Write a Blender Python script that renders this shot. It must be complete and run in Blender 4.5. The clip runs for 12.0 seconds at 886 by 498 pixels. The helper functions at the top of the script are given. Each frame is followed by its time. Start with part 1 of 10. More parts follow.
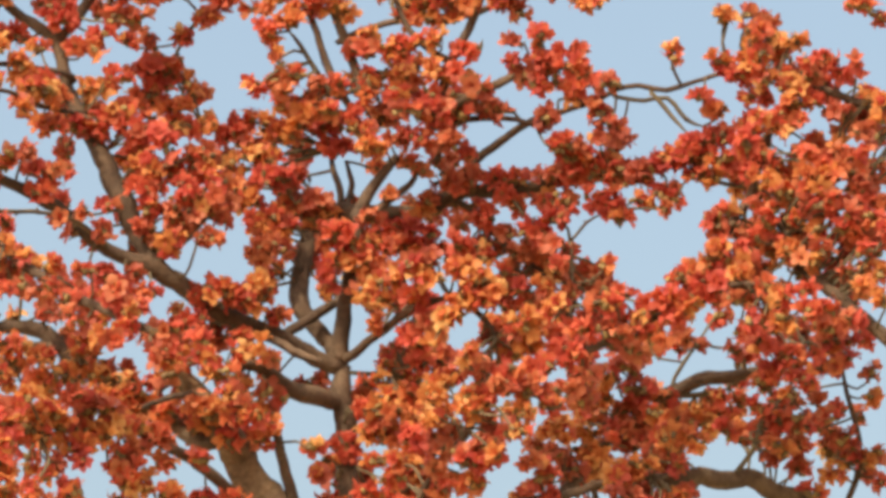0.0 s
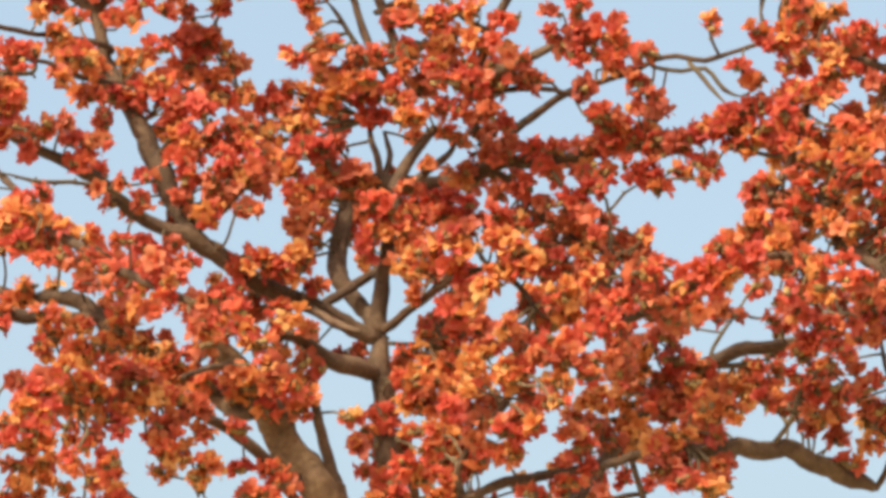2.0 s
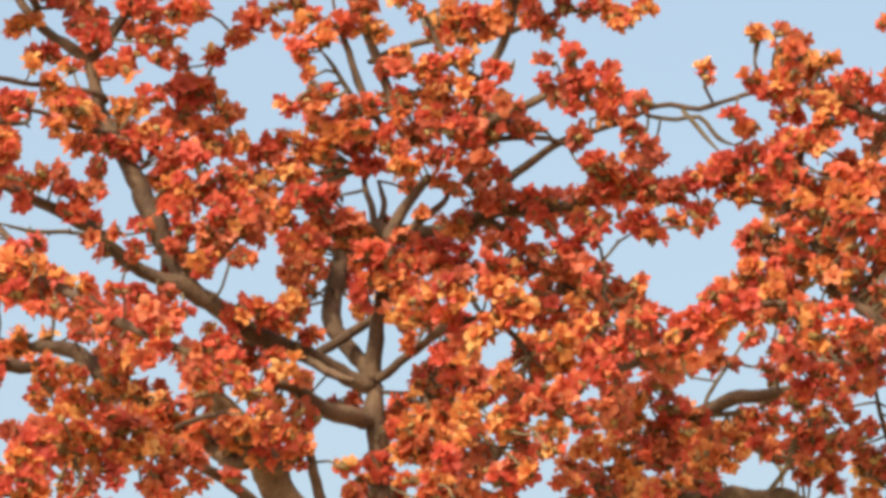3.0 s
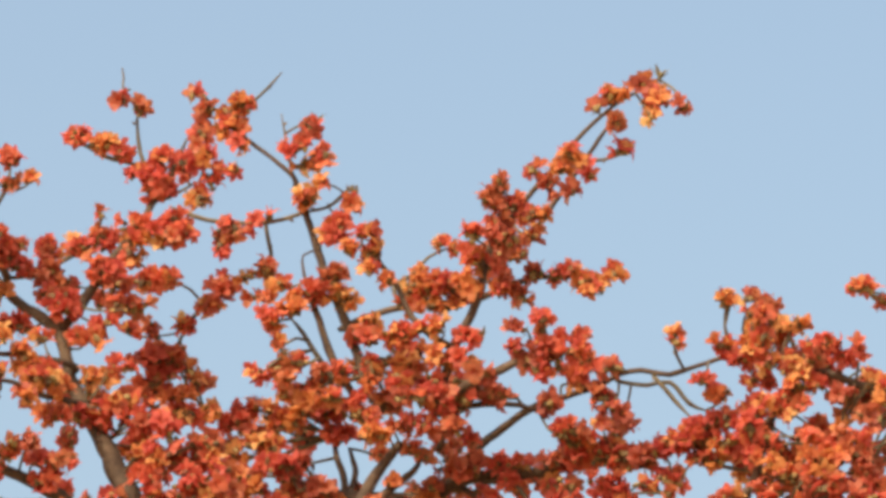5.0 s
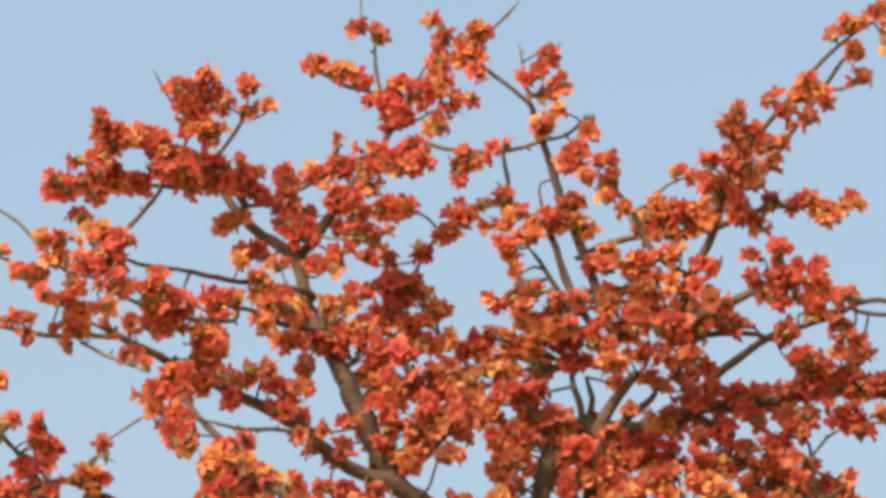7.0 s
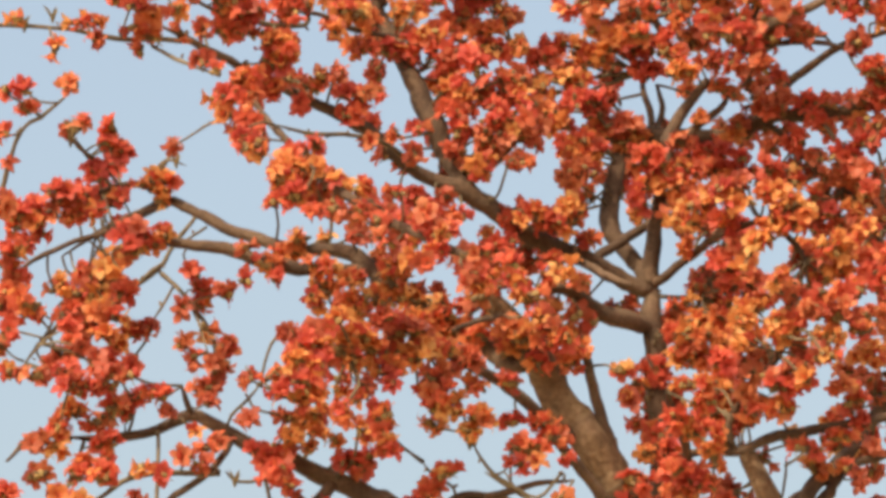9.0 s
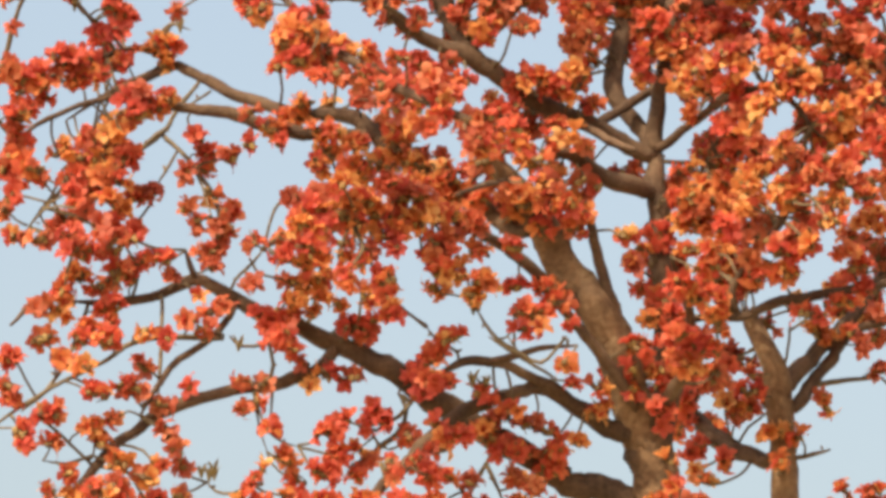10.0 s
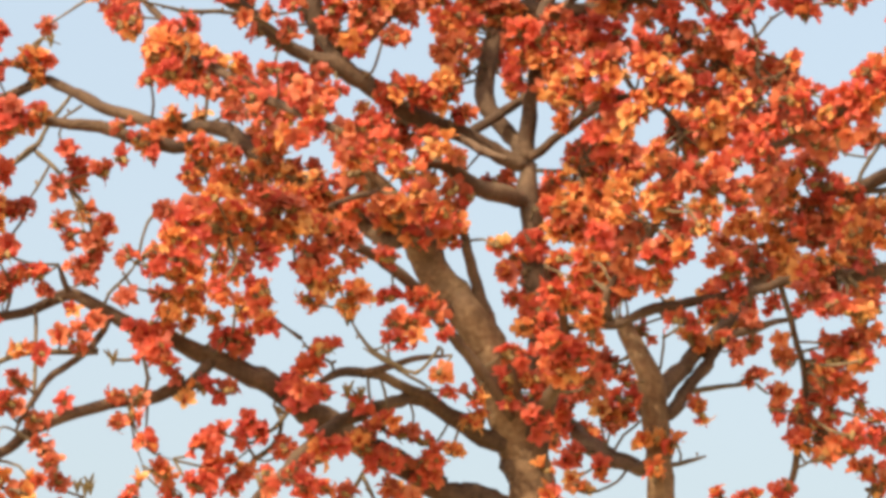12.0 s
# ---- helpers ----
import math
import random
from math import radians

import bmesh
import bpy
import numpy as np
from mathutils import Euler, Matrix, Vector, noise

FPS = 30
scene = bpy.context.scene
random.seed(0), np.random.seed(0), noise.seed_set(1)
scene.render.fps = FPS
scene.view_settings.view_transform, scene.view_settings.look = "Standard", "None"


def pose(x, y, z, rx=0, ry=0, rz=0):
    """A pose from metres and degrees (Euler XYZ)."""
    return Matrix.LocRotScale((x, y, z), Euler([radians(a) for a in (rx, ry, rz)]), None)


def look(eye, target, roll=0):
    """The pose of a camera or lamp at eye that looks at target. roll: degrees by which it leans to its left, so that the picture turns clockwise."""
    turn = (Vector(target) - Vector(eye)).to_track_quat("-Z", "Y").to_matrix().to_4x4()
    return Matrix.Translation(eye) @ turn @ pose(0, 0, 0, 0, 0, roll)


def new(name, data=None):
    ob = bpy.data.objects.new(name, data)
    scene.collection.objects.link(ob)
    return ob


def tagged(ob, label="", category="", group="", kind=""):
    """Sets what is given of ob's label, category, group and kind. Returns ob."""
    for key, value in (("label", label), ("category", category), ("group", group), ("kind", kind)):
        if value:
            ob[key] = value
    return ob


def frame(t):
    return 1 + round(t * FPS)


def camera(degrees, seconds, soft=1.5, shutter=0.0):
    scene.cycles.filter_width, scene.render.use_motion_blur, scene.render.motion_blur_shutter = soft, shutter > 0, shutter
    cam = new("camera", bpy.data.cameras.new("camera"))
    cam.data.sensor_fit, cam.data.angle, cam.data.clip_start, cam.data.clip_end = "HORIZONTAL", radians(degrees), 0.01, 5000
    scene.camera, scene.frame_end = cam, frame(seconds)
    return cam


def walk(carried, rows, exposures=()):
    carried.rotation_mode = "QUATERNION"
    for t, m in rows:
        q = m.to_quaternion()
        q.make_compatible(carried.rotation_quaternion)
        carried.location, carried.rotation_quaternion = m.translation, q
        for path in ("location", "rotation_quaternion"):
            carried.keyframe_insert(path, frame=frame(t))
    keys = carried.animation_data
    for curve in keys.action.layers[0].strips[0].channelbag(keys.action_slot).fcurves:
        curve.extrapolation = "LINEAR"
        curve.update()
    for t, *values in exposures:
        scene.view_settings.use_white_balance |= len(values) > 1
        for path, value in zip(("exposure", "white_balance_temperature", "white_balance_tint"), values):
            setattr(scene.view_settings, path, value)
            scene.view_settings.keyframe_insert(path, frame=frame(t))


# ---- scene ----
# A silk cotton tree in flower against the morning sky, seen through a long lens
# from the ground some forty metres off. Hand-held: the camera stands and pans.
cam = camera(7.5, 12.0, soft=3.85)
BASE_STOPS = 0.68
# seconds, stops, white in kelvin, tint
STOPS = [(0.0, 0.12, 7250, 5), (1.0, 0.19, 7250, 5), (1.5, 0.29, 7300, 5), (2.5, 0.29, 7300, 5), (3.0, 0.27, 7250, 5), (3.5, 0.13, 7150, 4),
         (5.5, 0.11, 7080, 4), (6.5, 0.11, 7080, 4), (8.5, 0.12, 7400, 7), (9.5, 0.22, 7650, 9), (10.5, 0.26, 7650, 9), (12.0, 0.41, 7750, 9)]
AIM = [  # seconds, turn to the left, tilt up, lean; degrees
    (0, 0.0000, 13.5000, 0.000),
    (0.5, -0.0106, 13.5152, -0.016),
    (1, 0.0152, 13.5140, -0.021),
    (1.5, 0.1595, 13.4457, -0.020),
    (2, 0.3323, 13.2500, 0.066),
    (2.5, 0.3425, 13.3371, 0.001),
    (3, 0.2833, 13.6648, -0.056),
    (3.5, 0.2210, 14.2422, -0.129),
    (3.7, 0.1824, 14.5101, -0.188),
    (4.1, 0.0612, 15.0803, -0.278),
    (4.5, -0.0562, 15.6084, -0.367),
    (4.9, -0.0321, 15.9277, -0.456),
    (5.3, 0.2713, 15.8720, -0.546),
    (5.5, 0.5157, 15.7225, -0.467),
    (6, 1.1986, 15.4851, -0.173),
    (6.5, 1.5822, 15.3585, -0.046),
    (6.7, 1.7956, 15.3736, 0.062),
    (7.1, 2.1974, 15.2895, 0.237),
    (7.5, 2.5215, 15.0037, 0.412),
    (7.9, 2.7260, 14.5556, 0.587),
    (8.3, 2.7691, 13.9847, 0.762),
    (8.5, 2.7433, 13.6751, 0.818),
    (9, 2.6957, 12.8329, 0.796),
    (9.5, 2.6345, 12.1856, 0.864),
    (10, 2.7123, 11.6862, 0.888),
    (10.5, 2.6408, 11.7062, 0.818),
    (11, 2.2329, 11.6570, 0.440),
    (11.5, 1.7771, 11.8240, 0.018),
    (12, 1.6163, 11.7853, -0.027),
]
walk(cam, [(t, pose(0, 0, 1.6, 90 + up, 0, left) @ pose(0, 0, 0, 0, 0, lean)) for t, left, up, lean in AIM],
     exposures=[(t, BASE_STOPS + s, kelvin, tint) for t, s, kelvin, tint in STOPS])

# ---- light: a clear hazy sky and a sun behind the camera, to its left ----
SUN_UP, SUN_TURN = 48.0, 215.0      # degrees; the turn is a bearing from ahead, clockwise
world = bpy.data.worlds.new("sky")
scene.world = world
world.use_nodes = True
wn = world.node_tree
sky = wn.nodes.new("ShaderNodeTexSky")
sky.sky_type, sky.sun_disc = "NISHITA", False
sky.sun_elevation, sky.sun_rotation = radians(SUN_UP), radians(SUN_TURN)
sky.air_density, sky.dust_density, sky.ozone_density, sky.altitude = 1.0, 6.5, 0.5, 100
wn.nodes["Background"].inputs["Strength"].default_value = 0.15
wn.links.new(sky.outputs[0], wn.nodes["Background"].inputs["Color"])
sun = new("sun", bpy.data.lights.new("sun", "SUN"))
sun.data.energy, sun.data.angle, sun.data.color = 2.4, radians(0.5), (1.0, 0.91, 0.76)
_b, _e = radians(SUN_TURN), radians(SUN_UP)
sun_dir = Vector((math.sin(_b) * math.cos(_e), math.cos(_b) * math.cos(_e), math.sin(_e)))
sun.matrix_world = look(sun_dir * 60, (0, 0, 0))


# ---- materials ----
def material(name):
    m = bpy.data.materials.new(name)
    m.use_nodes = True
    nt = m.node_tree
    nt.nodes.clear()
    return m, nt, nt.nodes.new("ShaderNodeOutputMaterial")


def ramp(nt, fac, stops):
    r = nt.nodes.new("ShaderNodeValToRGB")
    while len(r.color_ramp.elements) < len(stops):
        r.color_ramp.elements.new(0.5)
    for e, (p, c) in zip(r.color_ramp.elements, stops):
        e.position, e.color = p, (*c, 1)
    nt.links.new(fac, r.inputs[0])
    return r.outputs[0]


def noise_tex(nt, scale, detail=3.0, rough=0.55):
    co = nt.nodes.new("ShaderNodeTexCoord")
    n = nt.nodes.new("ShaderNodeTexNoise")
    n.inputs["Scale"].default_value, n.inputs["Detail"].default_value = scale, detail
    n.inputs["Roughness"].default_value = rough
    nt.links.new(co.outputs["Object"], n.inputs["Vector"])
    return n.outputs[0]


def maths(nt, op, a, b):
    n = nt.nodes.new("ShaderNodeMath")
    n.operation = op
    for i, v in enumerate((a, b)):
        if isinstance(v, (int, float)):
            n.inputs[i].default_value = v
        else:
            nt.links.new(v, n.inputs[i])
    return n.outputs[0]


def piece_random(nt):
    """A random number for each petal, other for each blossom."""
    g, o = nt.nodes.new("ShaderNodeNewGeometry"), nt.nodes.new("ShaderNodeObjectInfo")
    return maths(nt, "FRACT", maths(nt, "ADD", g.outputs["Random Per Island"], o.outputs["Random"]), 0)


def petal_material(name, stops, through_light):
    m, nt, out = material(name)
    fac = maths(nt, "ADD", maths(nt, "MULTIPLY", piece_random(nt), 0.38), maths(nt, "MULTIPLY", noise_tex(nt, 2.3, 2.0), 0.86))
    fac = maths(nt, "ADD", fac, maths(nt, "MULTIPLY", noise_tex(nt, 60.0, 2.0), 0.16))
    col = ramp(nt, maths(nt, "SUBTRACT", fac, 0.15), stops)
    p = nt.nodes.new("ShaderNodeBsdfPrincipled")
    p.inputs["Roughness"].default_value = 0.5
    p.inputs["Specular IOR Level"].default_value = 0.3
    tr = nt.nodes.new("ShaderNodeBsdfTranslucent")
    mix = nt.nodes.new("ShaderNodeMixShader")
    mix.inputs[0].default_value = through_light
    nt.links.new(col, p.inputs["Base Color"])
    nt.links.new(col, tr.inputs["Color"])
    nt.links.new(p.outputs[0], mix.inputs[1])
    nt.links.new(tr.outputs[0], mix.inputs[2])
    nt.links.new(mix.outputs[0], out.inputs[0])
    return m


def plain_material(name, stops, scale, rough, bump=0.0, fine=60.0, islands=0.0):
    m, nt, out = material(name)
    fac = maths(nt, "ADD", maths(nt, "MULTIPLY", noise_tex(nt, scale), 0.65), maths(nt, "MULTIPLY", noise_tex(nt, fine), 0.35))
    if islands:
        fac = maths(nt, "ADD", maths(nt, "MULTIPLY", fac, 1 - islands), maths(nt, "MULTIPLY", piece_random(nt), islands))
    p = nt.nodes.new("ShaderNodeBsdfPrincipled")
    p.inputs["Roughness"].default_value = rough
    p.inputs["Specular IOR Level"].default_value = 0.25
    nt.links.new(ramp(nt, fac, stops), p.inputs["Base Color"])
    if bump:
        b = nt.nodes.new("ShaderNodeBump")
        b.inputs["Strength"].default_value, b.inputs["Distance"].default_value = bump, 0.02
        nt.links.new(noise_tex(nt, fine, 5.0), b.inputs["Height"])
        nt.links.new(b.outputs[0], p.inputs["Normal"])
    nt.links.new(p.outputs[0], out.inputs[0])
    return m


SCARLET = petal_material("scarlet_petal", [(0.1, (0.38, 0.058, 0.055)), (0.4, (0.59, 0.102, 0.078)), (0.68, (0.68, 0.155, 0.085)), (0.92, (0.73, 0.30, 0.12))], 0.60)
ORANGE = petal_material("orange_petal", [(0.1, (0.46, 0.100, 0.056)), (0.36, (0.61, 0.178, 0.074)), (0.6, (0.69, 0.28, 0.095)), (0.86, (0.78, 0.47, 0.19))], 0.56)
# Dark stops paint in the shade of deep blossoms, besides a few faded ones.
FADED_SHADED = petal_material("faded_shaded_petal", [(0.1, (0.26, 0.060, 0.045)), (0.45, (0.45, 0.105, 0.065)), (0.8, (0.58, 0.20, 0.09))], 0.45)
LEAF = petal_material("young_leaf", [(0.1, (0.13, 0.10, 0.05)), (0.5, (0.26, 0.20, 0.10)), (0.9, (0.40, 0.31, 0.17))], 0.35)
CALYX = plain_material("calyx", [(0.3, (0.09, 0.05, 0.025)), (0.55, (0.19, 0.115, 0.045)), (0.78, (0.30, 0.20, 0.075))], 3.0, 0.6, islands=0.5)
STAMEN = plain_material("stamen", [(0.3, (0.42, 0.05, 0.04)), (0.7, (0.66, 0.16, 0.06))], 9.0, 0.6, islands=0.4)
# One bark in two tones: shade put into this one, sunlight into the next.
SHADED_BARK = plain_material("shaded_bark", [(0.3, (0.036, 0.022, 0.015)), (0.5, (0.088, 0.054, 0.035)), (0.72, (0.17, 0.112, 0.072))], 3.5, 0.85, 0.6, 38.0)
LIT_BARK = plain_material("lit_bark", [(0.34, (0.065, 0.036, 0.020)), (0.5, (0.160, 0.097, 0.055)), (0.66, (0.28, 0.185, 0.112))], 4.0, 0.85, 1.0, 26.0)
TWIG_BARK = plain_material("twig_bark", [(0.3, (0.07, 0.05, 0.03)), (0.7, (0.19, 0.145, 0.09))], 6.0, 0.8, 0.3, 90.0)
# Soil paled so that the unseen ground throws more light up into the crown.
SOIL = plain_material("pale_bounce_soil", [(0.3, (0.26, 0.20, 0.12)), (0.5, (0.40, 0.32, 0.19)), (0.7, (0.50, 0.42, 0.26))], 0.25, 0.95, 0.5, 7.0)

# ---- ground, one sheet to the horizon ----
bm = bmesh.new()
bmesh.ops.create_grid(bm, x_segments=60, y_segments=60, size=3000)
for v in bm.verts:
    v.co.x, v.co.y = v.co.x * abs(v.co.x) / 3000, v.co.y * abs(v.co.y) / 3000
    v.co.z = 0.0 if v.co.length < 70 else noise.noise(v.co * 0.004) * 1.5
me = bpy.data.meshes.new("ground")
bm.to_mesh(me)
bm.free()
me.materials.append(SOIL)
tagged(new("ground", me), "unseen ground to the horizon, paled to bounce light upward", "ground", kind="structure")

# ---- the tree ----
TREE = tagged(new("silk_cotton_tree"), "tall silk cotton tree, leafless and crowded with orange-red blossoms", "tree")
TREE.location = (-0.62, 40.00, 0.0)
rng = np.random.default_rng(11)


def smooth_path(rows, step):
    """Points along a smooth curve through the rows of x, y, z and radius."""
    p = np.array(rows, float)
    if len(p) == 2:
        p = np.array([p[0], p[0] * 0.5 + p[1] * 0.5, p[1]])
    q = np.vstack([2 * p[0] - p[1], p, 2 * p[-1] - p[-2]])
    res = []
    for i in range(1, len(q) - 2):
        a, b, c, d = q[i - 1:i + 3]
        n = max(2, int(np.linalg.norm(c[:3] - b[:3]) / step))
        for k in np.arange(n) / n:
            res.append(0.5 * (2 * b + (c - a) * k + (2 * a - 5 * b + 4 * c - d) * k * k + (3 * b - a - 3 * c + d) * k ** 3))
    res.append(p[-1])
    res = np.array(res)
    res[:, 3] = np.maximum(res[:, 3], 0.003)
    return res


def tube(rows, sides, step, rough, wander):
    """A tapering round limb: verts and faces. rough: unevenness of its girth; wander: of its line."""
    p = smooth_path(rows, step)
    n = len(p)
    if wander:
        off = rng.normal(0, wander, (n, 3))
        off[1:-1] = (off[:-2] + off[1:-1] + off[2:]) / 3
        p[:, :3] += off * (p[:, 3:4] + 0.004)
    tang = np.gradient(p[:, :3], axis=0)
    tang /= np.linalg.norm(tang, axis=1, keepdims=True) + 1e-9
    ref = np.array([0.3, 0.9, 0.2])
    side = np.cross(tang, ref)
    side /= np.linalg.norm(side, axis=1, keepdims=True) + 1e-9
    upv = np.cross(side, tang)
    ang = np.arange(sides) * 2 * math.pi / sides
    girth = 1 + rough * rng.normal(0, 1, (n, sides))
    girth[1:] = (girth[1:] + girth[:-1]) / 2
    r = p[:, 3:4] * girth
    ring = p[:, None, :3] + side[:, None] * (r * np.cos(ang))[..., None] + upv[:, None] * (r * np.sin(ang))[..., None]
    verts = np.vstack([ring.reshape(-1, 3), p[0, :3], p[-1, :3] + tang[-1] * p[-1, 3] * 0.6])
    faces = []
    for i in range(n - 1):
        for j in range(sides):
            a, b = i * sides + j, i * sides + (j + 1) % sides
            faces.append((a, b, b + sides, a + sides))
    for j in range(sides):
        faces.append((n * sides, (j + 1) % sides, j))
        faces.append(((n - 1) * sides + j, (n - 1) * sides + (j + 1) % sides, n * sides + 1))
    return verts, faces


def mesh_part(name, verts, faces, mat, parent, label=""):
    me = bpy.data.meshes.new(name)
    me.from_pydata([tuple(v) for v in verts], [], faces)
    me.materials.append(mat)
    me.shade_smooth()
    ob = new(name, me)
    ob.parent = parent
    return tagged(ob, label)


def limb(kind, rows):
    """One bough of the tree, from its foot to its tip: rows of x, y, z and radius in metres from the tree's foot."""
    big = max(r[3] for r in rows[1:])
    sides = 14 if big > 0.06 else 9 if big > 0.025 else 6
    verts, faces = tube(rows, sides, max(0.05, big * 0.55), 0.085, 0.25)
    ob = mesh_part(kind, verts, faces, LIT_BARK if big > 0.125 else SHADED_BARK if big > 0.018 else TWIG_BARK, TREE)
    line = LINES[ob.name] = smooth_path(rows, 0.06)[:, :3]
    if kind == "twig":          # bare twigs carry small closed buds
        for i in range(2, len(line) - 1, 3):
            face = rng.normal(0, 0.6, 3) + np.array((0, 0, 0.5))
            BLOOMS.append((line[i] + face * 0.02, face / np.linalg.norm(face), rng.uniform(0.4, 0.65), rng.uniform(0, 6.283), 0, 1))
    return ob


LINES, BLOOMS = {}, []


def sprays(bough, rows):
    """Flowering twigs of a bough. Rows: where the flowers begin, where they end, half the width of the spray, and its
    hue (0 scarlet, 1 orange, 2 faded and painted-in shade)."""
    line = LINES[bough.name]
    for ax, ay, az, bx, by, bz, wide, hue in rows:
        a, b = np.array((ax, ay, az)), np.array((bx, by, bz))
        foot = line[np.argmin(np.linalg.norm(line - a, axis=1))]
        gap = np.linalg.norm(a - foot)
        mid = foot * 0.5 + a * 0.5 + rng.normal(0, 0.1, 3) * gap
        r0 = 0.006 + 0.012 * min(1.0, gap)
        path = [(*foot, r0), (*mid, r0 * 0.9), (*a, r0 * 0.8), (*(a * 0.5 + b * 0.5 + rng.normal(0, 0.015, 3)), r0 * 0.65), (*b, 0.004)]
        verts, faces = tube(path, 5, 0.06, 0.1, 0.4)
        mesh_part("flowering_twig", verts, faces, TWIG_BARK, bough)
        lie = max(0.015, wide - 0.026)
        span = np.linalg.norm(b - a)
        area = 2 * (lie + 0.03) * span + math.pi * (lie + 0.03) ** 2
        count = max(3 if wide > 0.034 else 1, int(round(area * DENSITY)))
        for i in range(count):
            off = rng.normal(0, 1, 3)
            off *= lie * rng.uniform(0.0, 1.0) ** 0.5 * (1.35 if rng.uniform() < 0.12 else 1.0) / np.linalg.norm(off)
            off[2] *= 0.85
            k = (i + rng.uniform(0, 1)) / count
            away = off / (np.linalg.norm(off) + 1e-6)
            along = (b - a) * (rng.uniform(-0.3, 0.6) / (span + 0.05))
            face = away * 0.5 + rng.normal(0, 0.5, 3) + np.array((0, 0, 0.35)) + along
            h = hue
            u = rng.uniform()
            if u < (0.09, 0.22, 0.14)[hue]:
                h = (1, 0, 0)[hue]
            elif u > 0.91:
                h = 2
            BLOOMS.append((a + (b - a) * k + off, face / np.linalg.norm(face), rng.uniform(0.74, 1.12), rng.uniform(0, 6.283), h, -1 if rng.uniform() > 0.14 else 1))


DENSITY = 370.0       # blossoms on a square metre of spray
FLOWER = 0.071        # length of a petal


def petal_rows(curl, wide):
    """Half a petal's outline: along it, up the flower's axis, half width."""
    o = 1 + 0.55 * min(0.0, curl)
    return [(0.10, 0.00, 0.11), (0.38 * o, 0.40 - 0.15 * curl, 0.28 * wide), (0.74 * o, 0.60 - 0.42 * curl, 0.33 * wide), (1.10 * o, 0.58 - 0.82 * curl, 0.07)]


def flower_shape(curl, wide, seed):
    """A five-petalled blossom with its cup and stamens; its axis is z. Verts, faces and a material for each face."""
    r = np.random.default_rng(seed)
    verts, faces, mats = [(0.0, 0.0, 0.0)], [], []
    for i in range(5):
        a = 2 * math.pi * (i + r.uniform(-0.12, 0.12)) / 5
        c = curl + r.uniform(-0.3, 0.3)
        twist = r.uniform(-0.25, 0.25)
        s = r.uniform(0.85, 1.1)
        n0 = len(verts)
        for out_, up_, half in petal_rows(c, wide):
            for w in (-1, 0, 1):
                lift = 0.10 * abs(w) * half * 2 + twist * w * half
                x, y, z = out_ * s, w * half * s, (up_ + lift) * s
                verts.append((x * math.cos(a) - y * math.sin(a), x * math.sin(a) + y * math.cos(a), z))
        for k in range(3):
            for w in range(2):
                q = n0 + k * 3 + w
                face = [q, q + 1, q + 4, q + 3]
                if k == 0:          # the petals grow from one point
                    face[1 - w] = 0
                faces.append(tuple(face))
                mats.append(0)
    n0 = len(verts)
    for z, rad in ((-0.46, 0.07), (-0.24, 0.23), (0.10, 0.28)):
        for j in range(6):
            t = j * math.pi / 3
            verts.append((rad * math.cos(t), rad * math.sin(t), z))
    for k in range(2):
        for j in range(6):
            q, p = n0 + k * 6 + j, n0 + k * 6 + (j + 1) % 6
            faces.append((q, p, p + 6, q + 6))
            mats.append(1)
    for j in range(4):
        n0 = len(verts)
        t = j * 1.571 + r.uniform(0, 1)
        d = np.array((math.cos(t) * 0.28, math.sin(t) * 0.28, 0.75 + r.uniform(-0.1, 0.15)))
        sidev = np.array((-math.sin(t), math.cos(t), 0)) * 0.06
        verts += [tuple(sidev), tuple(-sidev), tuple(d - sidev), tuple(d + sidev)]
        faces.append((n0, n0 + 1, n0 + 2, n0 + 3))
        mats.append(2)
    return np.array(verts) * FLOWER, faces, mats


def bud_shape():
    """A closed bud, egg-shaped on a short stalk; its axis is z."""
    verts, faces = [], []
    for z, rad in ((-0.75, 0.04), (-0.32, 0.06), (-0.22, 0.17), (0.05, 0.23), (0.32, 0.15), (0.45, 0.02)):
        for j in range(5):
            t = j * math.pi * 0.4
            verts.append((rad * math.cos(t), rad * math.sin(t), z))
    for k in range(5):
        for j in range(5):
            q, p = k * 5 + j, k * 5 + (j + 1) % 5
            faces.append((q, p, p + 5, q + 5))
    return np.array(verts) * FLOWER, faces, [1] * len(faces)


SHAPES = [flower_shape(c, w, i) for i, (c, w) in enumerate([(-0.6, 1.15), (-0.4, 1.2), (-0.2, 1.15), (0.05, 1.1), (0.3, 1.1), (0.55, 1.0), (-0.5, 1.0), (-0.1, 1.25)])] + [bud_shape()]
BUD = len(SHAPES) - 1
HUES = (SCARLET, ORANGE, FADED_SHADED)


def turn_to(face, spin):
    z = face
    x = np.cross((0.31, 0.2, 0.93), z)
    x /= np.linalg.norm(x)
    y = np.cross(z, x)
    c, s = math.cos(spin), math.sin(spin)
    return np.stack([x * c + y * s, y * c - x * s, z], axis=1)


def blossom_mesh(shape, hue, which):
    """One of a blossom's meshes: its petals (0), its cup (1) or its stamens (2)."""
    verts, faces, mats = SHAPES[shape]
    keep = [f for f, m in zip(faces, mats) if m == which]
    used = sorted({i for f in keep for i in f})
    at = {i: k for k, i in enumerate(used)}
    me = bpy.data.meshes.new(("blossom", "calyx", "stamen_tuft")[which])
    me.from_pydata([tuple(verts[i]) for i in used], [], [tuple(at[i] for i in f) for f in keep])
    me.materials.append((HUES[hue], CALYX, STAMEN)[which])
    me.shade_smooth()
    return me


